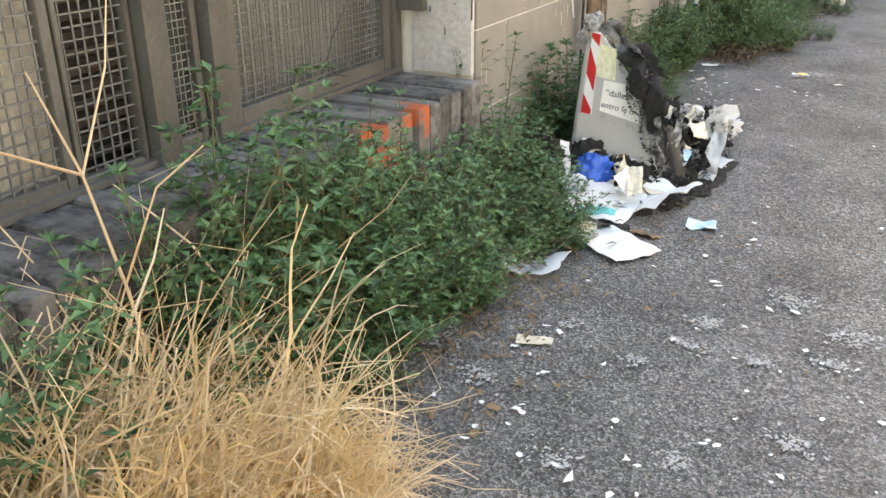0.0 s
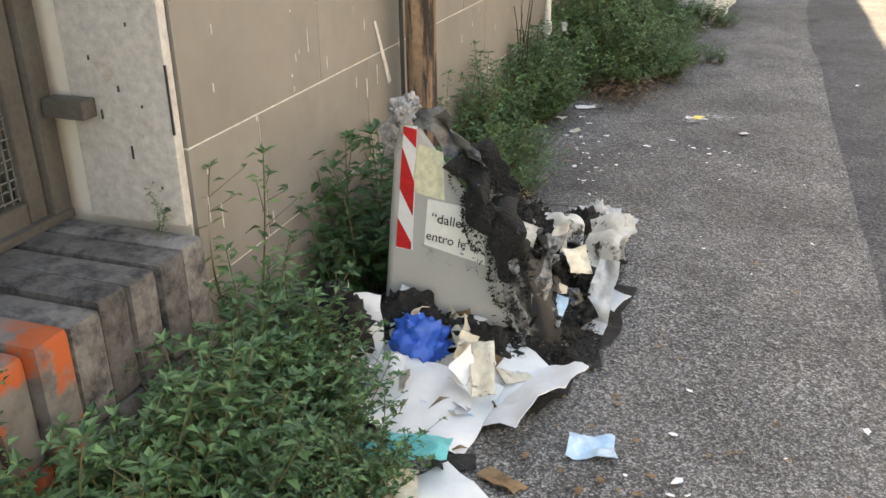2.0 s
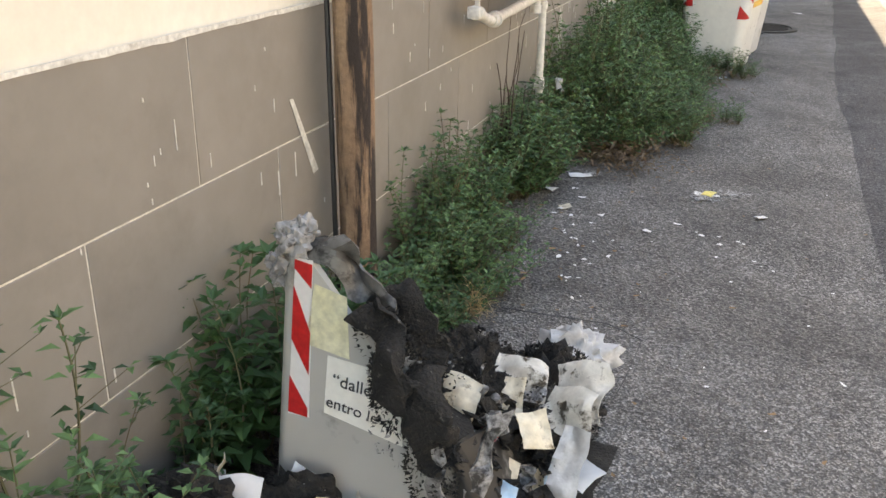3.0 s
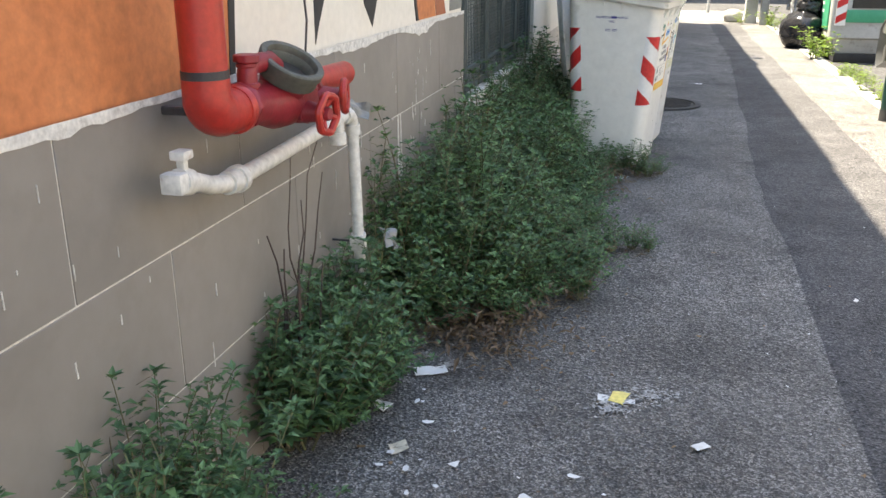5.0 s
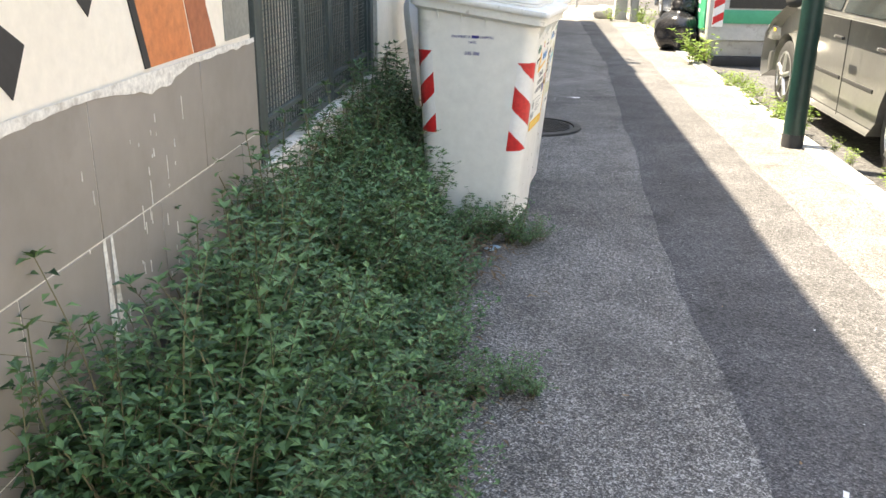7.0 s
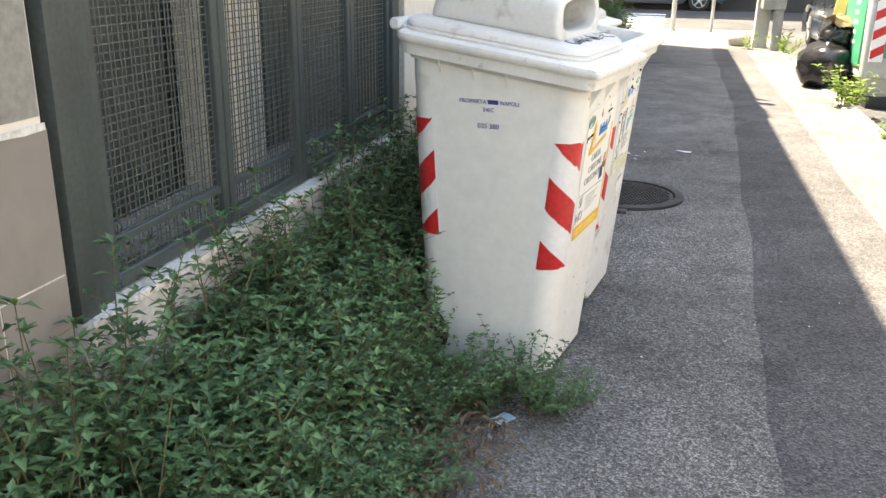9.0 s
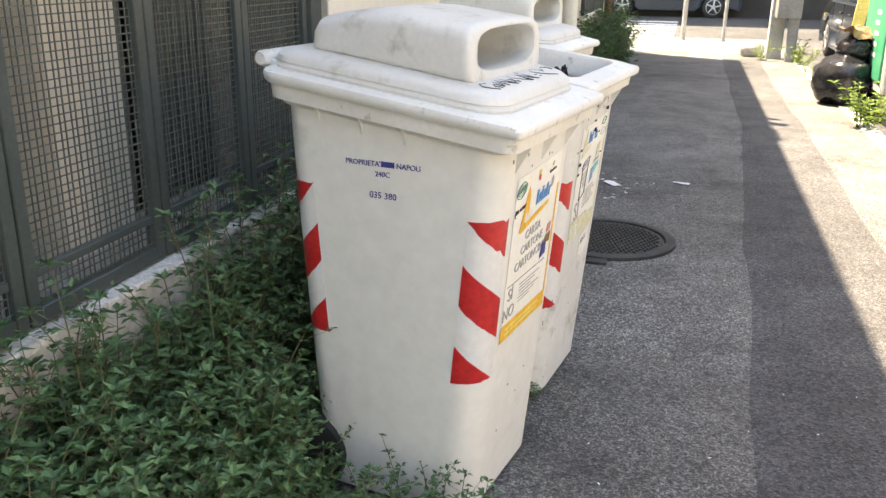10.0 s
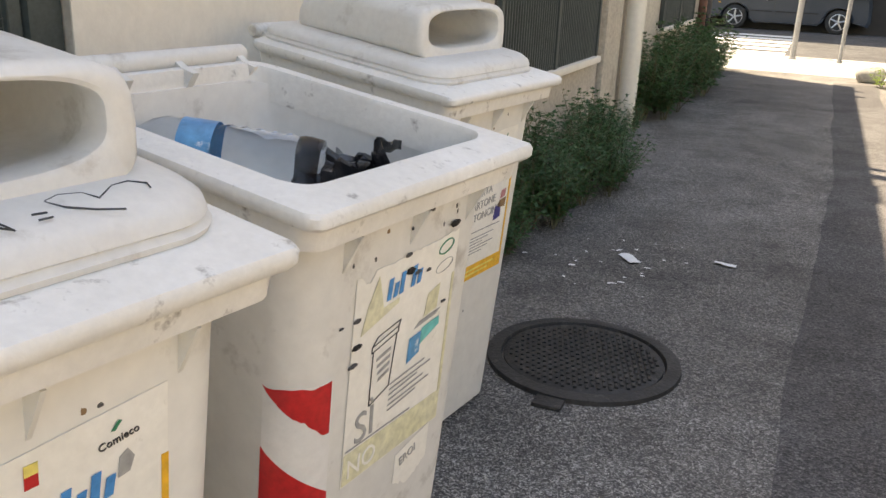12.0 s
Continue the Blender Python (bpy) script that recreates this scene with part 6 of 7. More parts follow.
# ---- wooden post by the burnt bin ----
pst = thing("wooden_post", "peeling scorched wooden post standing by the wall", "post")
bm = bmesh.new()
loops = []
for k in range(26):
    z = k * 0.1
    loops.append([(-1.225 + (0.048 + 0.006 * noise.noise(Vector((a * 1.3, z * 3, 2)))) * math.cos(a) - 0.004 * z, 4.03 + (0.052 + 0.006 * noise.noise(Vector((a * 1.3, z * 3, 7)))) * math.sin(a) - 0.012 * z, z)
                  for a in (2 * math.pi * j / 14 for j in range(14))])
rings(bm, loops)
part("trunk", bm, WOODP, pst)
# A thin black rod draws the line of shade between post and wall.
bm = bmesh.new()
tube(bm, [(-1.285, 4.01, 0.0), (-1.288, 4.0, 1.2), (-1.29, 3.99, 2.5)], 0.007, 8)
part("shade_rod", bm, INKBLACK, pst, "thin black rod standing for the shade beside the post")

# ---- burnt bin ----
def burnt_map(u, v, out):
    """On the face towards the walker: u along x, v the height."""
    return Vector((u, 3.565 - 0.22 * (1 - 0.22 * v) - out, v))


burnt = thing("burnt_bin", "half-melted burnt off-white bin with charred edge", "bin")
def melt_top(x, y, ang):
    """Height of the ragged melted edge round the bin."""
    t = (x + 1.10) / 0.5
    top = 0.645 - 0.36 * max(0, min(1, (t - 0.14) * 1.35)) ** 0.8 + 0.04 * noise.noise(Vector((x * 9, y * 9, 1)))
    return top * (1 - 0.55 * max(0, min(1, (y - 3.40) / 0.2)))


bm = bmesh.new()
loops = []
N_RING = 72
for k in range(11):
    f = k / 10
    ring = []
    base = round_rect(-0.865, 3.565, 0.25, 0.22, 0.03, 0.0, 17)
    for p in base:
        top = melt_top(p[0], p[1], 0)
        z = top * f
        s = 1.0 - 0.22 * z
        q = Vector((-0.865 + (p[0] + 0.865) * s + 0.02 * z, 3.565 + (p[1] - 3.565) * s, z))
        sag = max(0, f - 0.6)
        q += noise.noise_vector(q * 6) * 0.045 * sag * (0 if p[1] < 3.36 and p[0] < -0.9 else 1)
        if q.x > -0.80:
            q.x -= 0.10 * f * f * (q.x + 0.80) / 0.2
        ring.append(q)
    loops.append(ring)
inner = [[Vector((-0.865 + (p.x + 0.865) * 0.95, 3.565 + (p.y - 3.565) * 0.95, max(0.04, p.z))) for p in ring] for ring in reversed(loops)]
rings(bm, loops + inner)
bmesh.ops.recalc_face_normals(bm, faces=bm.faces)


def scorched():
    """Off-white plastic that turns to soot towards the burnt side, in blotches."""
    m, N, L, B = nodes_of("scorched_bin_plastic")
    col = mixrgb(N, L, (0.42, 0.41, 0.38), (0.50, 0.49, 0.45), noise_fac(N, L, 3, 0.3, 0.7, coord="Position"))
    s = noise_fac(N, L, 7, 0.58, 0.72, coord="Position", detail=8)
    col = mixrgb(N, L, col, (0.16, 0.14, 0.12), s)
    geo = N.new("ShaderNodeNewGeometry")
    sep = N.new("ShaderNodeSeparateXYZ")
    L.new(geo.outputs["Position"], sep.inputs[0])
    ma = N.new("ShaderNodeMath")
    ma.operation = 'MULTIPLY_ADD'
    n = noise_fac(N, L, 11, 0.2, 0.8, coord="Position", detail=6)
    L.new(n, ma.inputs[0])
    ma.inputs[1].default_value = 0.16
    di = N.new("ShaderNodeMath")
    di.operation = 'MULTIPLY_ADD'
    L.new(sep.outputs[2], di.inputs[0])
    di.inputs[1].default_value = 0.45
    L.new(sep.outputs[0], di.inputs[2])
    L.new(di.outputs[0], ma.inputs[2])
    r = N.new("ShaderNodeMapRange")
    r.inputs[1].default_value, r.inputs[2].default_value = -0.60, -0.53
    L.new(ma.outputs[0], r.inputs[0])
    col = mixrgb(N, L, col, (0.02, 0.018, 0.016), r.outputs[0])
    L.new(col, B.inputs["Base Color"])
    B.inputs["Roughness"].default_value = 0.55
    return m


SCORCH = scorched()
part("shell", bm, SCORCH, burnt)
# warning sticker on its corner, two labels
def edge_x(z):
    return -0.865 - 0.25 * (1 - 0.22 * z) + 0.02 * z + 0.03


bm = bmesh.new()
poly(bm, [burnt_map(edge_x(0.29), 0.29, 0.002), burnt_map(edge_x(0.29) + 0.046, 0.29, 0.002), burnt_map(edge_x(0.62) + 0.036, 0.62, 0.002), burnt_map(edge_x(0.62), 0.62, 0.002)], 0.001, (0, -1, 0))
stk = part("warning_sticker", bm, STWHITE, burnt, "red and white warning sticker")
for z0, z1, z2, z3 in ((0.455, 0.385, 0.475, 0.565), (0.295, 0.291, 0.31, 0.375), (0.60, 0.565, 0.612, 0.618)):
    bm = bmesh.new()
    poly(bm, [burnt_map(edge_x(z0), z0, 0.0035), burnt_map(edge_x(z1) + 0.048 - 0.02 * z1, z1, 0.0035), burnt_map(edge_x(z2) + 0.048 - 0.02 * z2, z2, 0.0035), burnt_map(edge_x(z3), z3, 0.0035)], 0.001, (0, -1, 0))
    part("red_stripe", bm, STRED, stk)
for nm, pts, m in (("yellow_label", ((-1.022, 0.45), (-0.93, 0.435), (-0.935, 0.56), (-1.0, 0.575)), LABELP), ("white_label", ((-0.985, 0.31), (-0.82, 0.275), (-0.83, 0.42), (-0.975, 0.435)), LABELW)):
    bm = bmesh.new()
    poly(bm, [burnt_map(x, z, 0.002) for x, z in pts], 0.001, (0, -1, 0))
    part(nm, bm, m, burnt)
lettering("\u201cdalle", 0.036, INKBLACK, burnt, Matrix.Translation(burnt_map(-0.925, 0.372, 0.005)) @ pose(0, 0, 0, 87, 6, 0))
lettering("entro le o", 0.034, INKBLACK, burnt, Matrix.Translation(burnt_map(-0.912, 0.318, 0.005)) @ pose(0, 0, 0, 87, 8, 0))
# melted flaps hanging over the edge
def flap(name, path, width, seed, material, sag=0.03):
    bm = bmesh.new()
    off = Vector((seed * 2.3, seed, 0))
    loops = []
    for k, p in enumerate(path):
        p = Vector(p)
        row = []
        for j in range(9):
            u = j / 8 - 0.5
            q = p + Vector(width) * u
            row.append(q + noise.noise_vector(q * 16 + off) * sag + noise.noise_vector(q * 40 + off) * sag * 0.3)
        loops.append(row)
    rings(bm, loops, False, False)
    bm.normal_update()
    bmesh.ops.solidify(bm, geom=bm.faces[:], thickness=0.006)
    bmesh.ops.recalc_face_normals(bm, faces=bm.faces)
    return part(name, bm, material, burnt)


def line(a, b, n, bow=(0, 0, 0)):
    a, b, w = Vector(a), Vector(b), Vector(bow)
    return [a.lerp(b, k / n) + w * math.sin(math.pi * k / n) for k in range(n + 1)]


flap("melted_flap", line((-1.03, 3.40, 0.64), (-0.86, 3.40, 0.52), 14, (0, 0, 0.02)), (0.03, 0.02, 0.06), 1, SKIN, 0.035)
flap("melted_flap", line((-0.89, 3.352, 0.55), (-0.77, 3.33, 0.39), 14, (0.01, -0.03, 0)), (0.05, 0.01, 0.04), 2, CHAR, 0.04)
flap("melted_flap", line((-0.78, 3.34, 0.45), (-0.72, 3.34, 0.26), 14, (0, -0.03, 0)), (0.06, 0.0, 0.03), 3, CHAR, 0.045)
flap("melted_flap", line((-0.90, 3.42, 0.55), (-0.76, 3.42, 0.44), 12, (0, 0, 0.02)), (0.03, 0.03, 0.05), 4, CHAR, 0.045)
flap("melted_flap", line((-0.80, 3.36, 0.48), (-0.72, 3.35, 0.10), 14, (0.01, -0.03, 0)), (0.035, 0.01, 0.0), 5, MELT, 0.03)
flap("melted_flap", line((-0.65, 3.42, 0.36), (-0.67, 3.36, 0.04), 12, (-0.02, -0.02, 0)), (0.035, 0.02, 0.0), 6, MELT, 0.03)
for x, y, z, r, sd in ((-1.045, 3.385, 0.622, 0.034, 3), (-1.078, 3.39, 0.575, 0.028, 5), (-1.03, 3.40, 0.650, 0.024, 8), (-1.09, 3.40, 0.545, 0.020, 9)):
    ob = part("melted_knob", lump(r, r, r * 1.1, sd, 0.4, 9, 4, 1.0), KNOB, burnt)
    ob.location = (x, y, z)

# ---- rubbish round it ----
def scrap(name, x, y, z, sx, sy, seed, material, label, category="litter", amp=0.03, rx=0, ry=0, rz=0, n=12, fold=0.0, ragged=0.02):
    return solid(name, crumple(sx, sy, seed, amp, n, 9.0, fold, ragged), material, label, category, group="burnt rubbish", at=pose(x, y, z, rx, ry, rz))


def heap(name, x, y, z, r, seed, material, label, category="litter"):
    return solid(name, lump(*(0.88 * q for q in r), seed, 0.4, 14, 4, 1.3), material, label, category, group="burnt rubbish", at=pose(x, y, z), angle=75)


for i, (x, y, z, r, m) in enumerate(((-0.76, 3.50, 0.0, (0.13, 0.13, 0.10), ASH), (-0.70, 3.72, 0.0, (0.14, 0.16, 0.15), CHAR), (-0.74, 3.36, 0.0, (0.12, 0.08, 0.07), ASH), (-0.68, 3.48, 0.0, (0.10, 0.10, 0.08), CHAR), (-0.95, 3.29, 0.0, (0.16, 0.06, 0.045), ASH), (-1.20, 3.26, 0.0, (0.09, 0.11, 0.06), ASH), (-0.88, 3.60, 0.08, (0.15, 0.12, 0.17), CHAR), (-0.66, 3.92, 0.0, (0.13, 0.13, 0.15), CHAR), (-0.84, 3.82, 0.0, (0.14, 0.13, 0.18), ASH), (-0.63, 3.38, 0.0, (0.06, 0.05, 0.045), CHAR))):
    heap("burnt_lump", x, y, z, r, i + 1, m, "black lump of ash and burnt plastic", "burnt rubbish")
rng = random.Random(55)
for i in range(90):
    a, q = rng.uniform(0, 6.28), rng.random() ** 0.6
    x, y = -0.73 + 0.16 * q * math.cos(a), 3.62 + 0.30 * q * math.sin(a)
    solid("charred_shred", crumple(rng.uniform(0.03, 0.075), rng.uniform(0.025, 0.06), 400 + i, 0.05, 8, 34.0, 0.0, 0.03), rng.choice((CHAR, CHAR, ASH, MELT)), "charred twisted shred of plastic", "burnt scrap",
          group="burnt rubbish", at=pose(x, y, 0.05 + 0.20 * (1 - q) + rng.uniform(0, 0.05), rng.uniform(-70, 70), rng.uniform(-60, 60), rng.uniform(0, 360)))
heap("plastic_bag", -0.65, 4.16, 0.0, (0.12, 0.11, 0.11), 7, PAPERG, "grey crumpled plastic bag", "bag")
heap("pink_scrap", -0.62, 3.38, 0.03, (0.03, 0.025, 0.02), 8, PINK, "small pink melted scrap")
big = ("large white cardboard sheet, creased and dirty", "cardboard")
scrap("cardboard_sheet", -0.885, 3.07, 0.03, 0.32, 0.24, 11, PAPER, *big, amp=0.025, ry=4, rz=-8, rx=12, ragged=0.01)
scrap("cardboard_sheet", -0.69, 3.17, 0.03, 0.26, 0.27, 12, PAPER, *big, amp=0.03, ry=-6, rz=-28, rx=8, fold=0.05, ragged=0.01)
scrap("paper_sheet", -0.715, 2.735, 0.01, 0.27, 0.20, 13, PAPER, "white printed paper sheet with scorched corner", "paper", amp=0.012, rz=-35, ragged=0.008)
scrap("paper_sheet", -0.905, 2.42, 0.012, 0.23, 0.17, 14, PAPER, "white folded paper lying by the weeds", "paper", amp=0.02, rz=6, fold=0.04)
scrap("paper_sheet", -0.86, 2.72, 0.03, 0.16, 0.12, 15, PAPERC, "torn cream paper scrap by the weeds", "paper", amp=0.03, rz=20)
scrap("plastic_wrapper", -0.48, 3.05, 0.0, 0.11, 0.08, 16, PALEBLUE, "pale blue and white plastic wrapper", amp=0.03, rz=15)
scrap("teal_plastic", -0.82, 2.84, 0.07, 0.14, 0.09, 17, TEAL, "crumpled teal plastic packet", amp=0.03, rz=10)
scrap("teal_plastic", -0.96, 2.80, 0.03, 0.14, 0.08, 18, TEAL, "crumpled teal plastic packet", amp=0.03, rz=60)
scrap("teal_plastic", -0.77, 3.50, 0.10, 0.08, 0.10, 19, TEAL, "crumpled teal plastic packet", amp=0.03, rx=60)
solid("blue_bag", lump(0.080, 0.055, 0.078, 95, 0.3, 9, 4, 1.2), BLUEBAG, "crumpled bright blue plastic bag", "bag", group="burnt rubbish", at=pose(-0.955, 3.225, 0.03, -14, 0, 12), angle=60)
scrap("paper_sheet", -0.70, 3.74, 0.22, 0.12, 0.12, 21, SCORCHED, "scorched newspaper sheet draped over the ash", "paper", amp=0.045, rx=40, ry=12, rz=10, n=16, ragged=0.03)
scrap("paper_sheet", -0.56, 3.77, 0.21, 0.12, 0.14, 22, SCORCHED, "scorched newspaper sheet draped over the ash", "paper", amp=0.04, rx=44, ry=-12, rz=-8, n=16, ragged=0.03)
scrap("paper_sheet", -0.64, 3.62, 0.05, 0.08, 0.17, 23, PAPERC, "curled cream paper strip", "paper", amp=0.03, rx=50, rz=15)
scrap("paper_sheet", -0.57, 3.72, 0.05, 0.19, 0.07, 24, PAPER, "curled cream paper strip", "paper", amp=0.03, rz=-35, rx=25)
scrap("paper_sheet", -0.78, 3.56, 0.24, 0.09, 0.14, 25, PAPERC, "scorched cardboard piece in the bin mouth", "paper", amp=0.05, rx=55, rz=-10)
scrap("paper_sheet", -0.72, 3.54, 0.16, 0.05, 0.11, 26, PAPER, "torn white paper strip", "paper", amp=0.02, rx=70, rz=15)
for i, (x, y, z, sx, sy, m, rx) in enumerate(((-1.24, 3.12, 0.10, 0.10, 0.12, PALEBLUE, 65), (-1.20, 3.10, 0.07, 0.16, 0.10, PAPERC, 10), (-1.10, 3.14, 0.08, 0.10, 0.10, PAPERC, 30), (-1.10, 3.25, 0.06, 0.16, 0.10, PAPERG, 20), (-1.02, 3.22, 0.05, 0.08, 0.06, PINK, 10), (-0.98, 3.28, 0.10, 0.09, 0.13, PAPERC, 60), (-1.18, 3.27, 0.16, 0.06, 0.08, PAPERC, 70), (-0.80, 3.24, 0.05, 0.10, 0.08, BROWNP, 20), (-0.76, 3.14, 0.10, 0.06, 0.14, PAPERC, 30), (-1.05, 3.08, 0.05, 0.14, 0.10, PAPERG, 15), (-0.60, 3.25, 0.0, 0.06, 0.04, BROWNP, 0), (-0.64, 2.88, 0.0, 0.10, 0.05, BROWNP, 0), (-0.76, 2.90, 0.0, 0.10, 0.06, ASH, 0), (-1.0, 2.66, 0.02, 0.10, 0.08, PAPER, 15), (-1.16, 2.98, 0.05, 0.06, 0.05, PAPER, 20), (-0.70, 3.56, 0.20, 0.05, 0.05, PINK, 30), (-0.63, 3.60, 0.20, 0.07, 0.08, PAPERC, 45))):
    scrap("scorched_scrap", x, y, z, sx, sy, 40 + i, m, "torn and scorched scrap of packaging", amp=0.035, rx=rx, rz=i * 47, n=8, ragged=0.03)
for i, (x, y, r) in enumerate(((-1.00, 3.31, (0.11, 0.045, 0.13)), (-0.88, 3.31, (0.10, 0.04, 0.10)), (-1.17, 3.17, (0.13, 0.11, 0.17)), (-1.10, 3.29, (0.08, 0.06, 0.10)), (-0.80, 3.29, (0.08, 0.05, 0.09)))):
    heap("burnt_lump", x, y, 0.0, r, i + 31, ASH, "black lump of ash and burnt plastic", "burnt rubbish")
rng = random.Random(78)
for i in range(40):
    x, y = rng.uniform(-1.26, -0.78), rng.uniform(3.10, 3.33)
    if -1.07 < x < -0.84:
        y = rng.uniform(3.27, 3.33)
    m = rng.choice((PAPERC, PAPERC, PAPER, SCORCHED, BROWNP, PAPERG, PALEBLUE, PAPERC))
    scrap("scorched_scrap", x, y, rng.uniform(0.05, 0.13), rng.uniform(0.03, 0.08), rng.uniform(0.03, 0.09), 800 + i, m, "torn and scorched scrap of packaging", amp=0.04, rx=rng.uniform(0, 80), ry=rng.uniform(-30, 30), rz=rng.uniform(0, 360), n=8, ragged=0.03)
rng = random.Random(79)
for i in range(30):
    q = rng.random()
    x, y = -1.17 + 0.12 * q * math.cos(i * 2.4), 3.15 + 0.10 * q * math.sin(i * 2.4)
    m = rng.choice((PAPERC, PAPERC, PAPER, SCORCHED, PAPER, PAPERG, PALEBLUE))
    scrap("scorched_scrap", x, y, 0.13 - 0.09 * q, rng.uniform(0.04, 0.09), rng.uniform(0.05, 0.11), 900 + i, m, "torn and scorched scrap of packaging", amp=0.05, rx=rng.uniform(10, 80), ry=rng.uniform(-30, 30), rz=rng.uniform(-60, 60), n=8, ragged=0.03)
rng = random.Random(77)
for i in range(44):
    x, y = (rng.uniform(-1.22, -0.6), rng.uniform(3.02, 3.34)) if i < 28 else (rng.uniform(-0.82, -0.5), rng.uniform(3.3, 3.9))
    m = rng.choice((PAPERC, PAPERC, PAPER, BROWNP, PAPERG, ASH, CHAR, PALEBLUE))
    scrap("scorched_scrap", x, y, rng.uniform(0.0, 0.06 if i < 28 else 0.16), rng.uniform(0.03, 0.09), rng.uniform(0.02, 0.07), 200 + i, m, "torn and scorched scrap of packaging", amp=0.03, rx=rng.uniform(-10, 60), ry=rng.uniform(-30, 30), rz=rng.uniform(0, 360), n=6, ragged=0.02)
for i, (x, y, z, sx, sy, m, rx, rz) in enumerate(((-1.13, 3.20, 0.12, 0.16, 0.17, PAPER, 50, 20), (-1.05, 3.24, 0.06, 0.16, 0.10, PAPERG, 10, -20), (-1.24, 3.16, 0.09, 0.10, 0.13, PAPERC, 40, 0), (-1.01, 3.30, 0.12, 0.08, 0.15, PAPER, 55, -25), (-0.90, 3.31, 0.10, 0.07, 0.10, PAPERC, 50, -40), (-1.08, 3.12, 0.05, 0.10, 0.12, PAPERC, 25, 60), (-1.0, 3.10, 0.05, 0.09, 0.13, PAPER, 30, 10), (-0.57, 3.70, 0.20, 0.11, 0.10, SCORCHED, 48, -14), (-0.70, 3.66, 0.23, 0.07, 0.09, PAPERC, 50, 8), (-0.55, 3.62, 0.10, 0.06, 0.20, PAPERG, 62, -12), (-0.71, 3.44, 0.14, 0.10, 0.10, TEAL, 55, 20), (-0.66, 3.45, 0.12, 0.07, 0.10, PALEBLUE, 55, -15))):
    scrap("scorched_scrap", x, y, z, sx, sy, 640 + i, m, "torn and scorched scrap of packaging", amp=0.035, rx=rx, rz=rz, n=14, ragged=0.02)


# brittle charred shreds standing out of the burnt lumps and the melted edge
def char_fringe(name, seed, spots, material, label):
    rng = random.Random(seed)
    v, f = [], []
    for cx, cy, cz, rx, ry, rz, count in spots:
        for _ in range(count):
            d = Vector((rng.gauss(0, 1), rng.gauss(0, 1), rng.gauss(0.3, 1))).normalized()
            p = Vector((cx + d.x * rx, cy + d.y * ry, max(0.008, cz + d.z * rz)))
            o = (d + Vector((rng.uniform(-0.9, 0.9), rng.uniform(-0.9, 0.9), rng.uniform(-0.6, 0.8)))).normalized()
            side = Vector((rng.uniform(-1, 1), rng.uniform(-1, 1), rng.uniform(-1, 1)))
            leaf_rows(v, f, p, o, side, rng.uniform(0.004, 0.016), rng.uniform(0.002, 0.008), rng.uniform(-0.4, 0.5))
    tagged(new(name, mesh_from(name, v, f, material)), label, "burnt rubbish", kind="stuff")


HEAPS = ((-0.76, 3.50, 0.06, 0.13, 0.13, 0.10), (-0.70, 3.72, 0.08, 0.14, 0.16, 0.16), (-0.74, 3.36, 0.03, 0.12, 0.08, 0.07), (-0.88, 3.60, 0.16, 0.15, 0.12, 0.2), (-0.66, 3.92, 0.07, 0.13, 0.13, 0.15), (-0.84, 3.82, 0.1, 0.14, 0.13, 0.18), (-0.66, 3.45, 0.03, 0.13, 0.12, 0.08))
char_fringe("charred_shreds", 91, [h + (1100,) for h in HEAPS] + [(-0.815, 3.335, 0.42, 0.055, 0.025, 0.10, 900), (-0.75, 3.33, 0.27, 0.05, 0.03, 0.10, 600), (-0.74, 3.36, 0.1, 0.05, 0.04, 0.1, 200), (-0.86, 3.36, 0.50, 0.05, 0.03, 0.05, 260), (-0.79, 3.40, 0.45, 0.05, 0.05, 0.05, 240)], CHAR, "brittle black shreds of charred plastic")
char_fringe("ash_shreds", 92, [h + (150,) for h in HEAPS] + [(-0.82, 3.33, 0.38, 0.06, 0.025, 0.13, 160)], MELT, "grey brittle shreds of half-burnt plastic")
# soot on the ground, with its own ragged outline
def blot(name, x, y, rx, ry, seed, material, label, z=0.009, n=40, cat="stain"):
    bm = bmesh.new()
    c = bm.verts.new((x, y, z + 0.001))
    ring = []
    for k in range(n):
        a = 2 * math.pi * k / n
        r = 1 + 0.45 * noise.noise(Vector((math.cos(a) * 2 + seed, math.sin(a) * 2, seed))) + 0.22 * noise.noise(Vector((math.cos(a) * 7 + seed, math.sin(a) * 7, seed)))
        ring.append(bm.verts.new((x + rx * r * math.cos(a), y + ry * r * math.sin(a), z)))
    for k in range(n):
        bm.faces.new((c, ring[k], ring[(k + 1) % n]))
    return solid(name, bm, material, label, cat, "structure")


blot("soot_patch", -0.70, 3.58, 0.21, 0.40, 3, ASH, "black soot and ash spread on the asphalt")
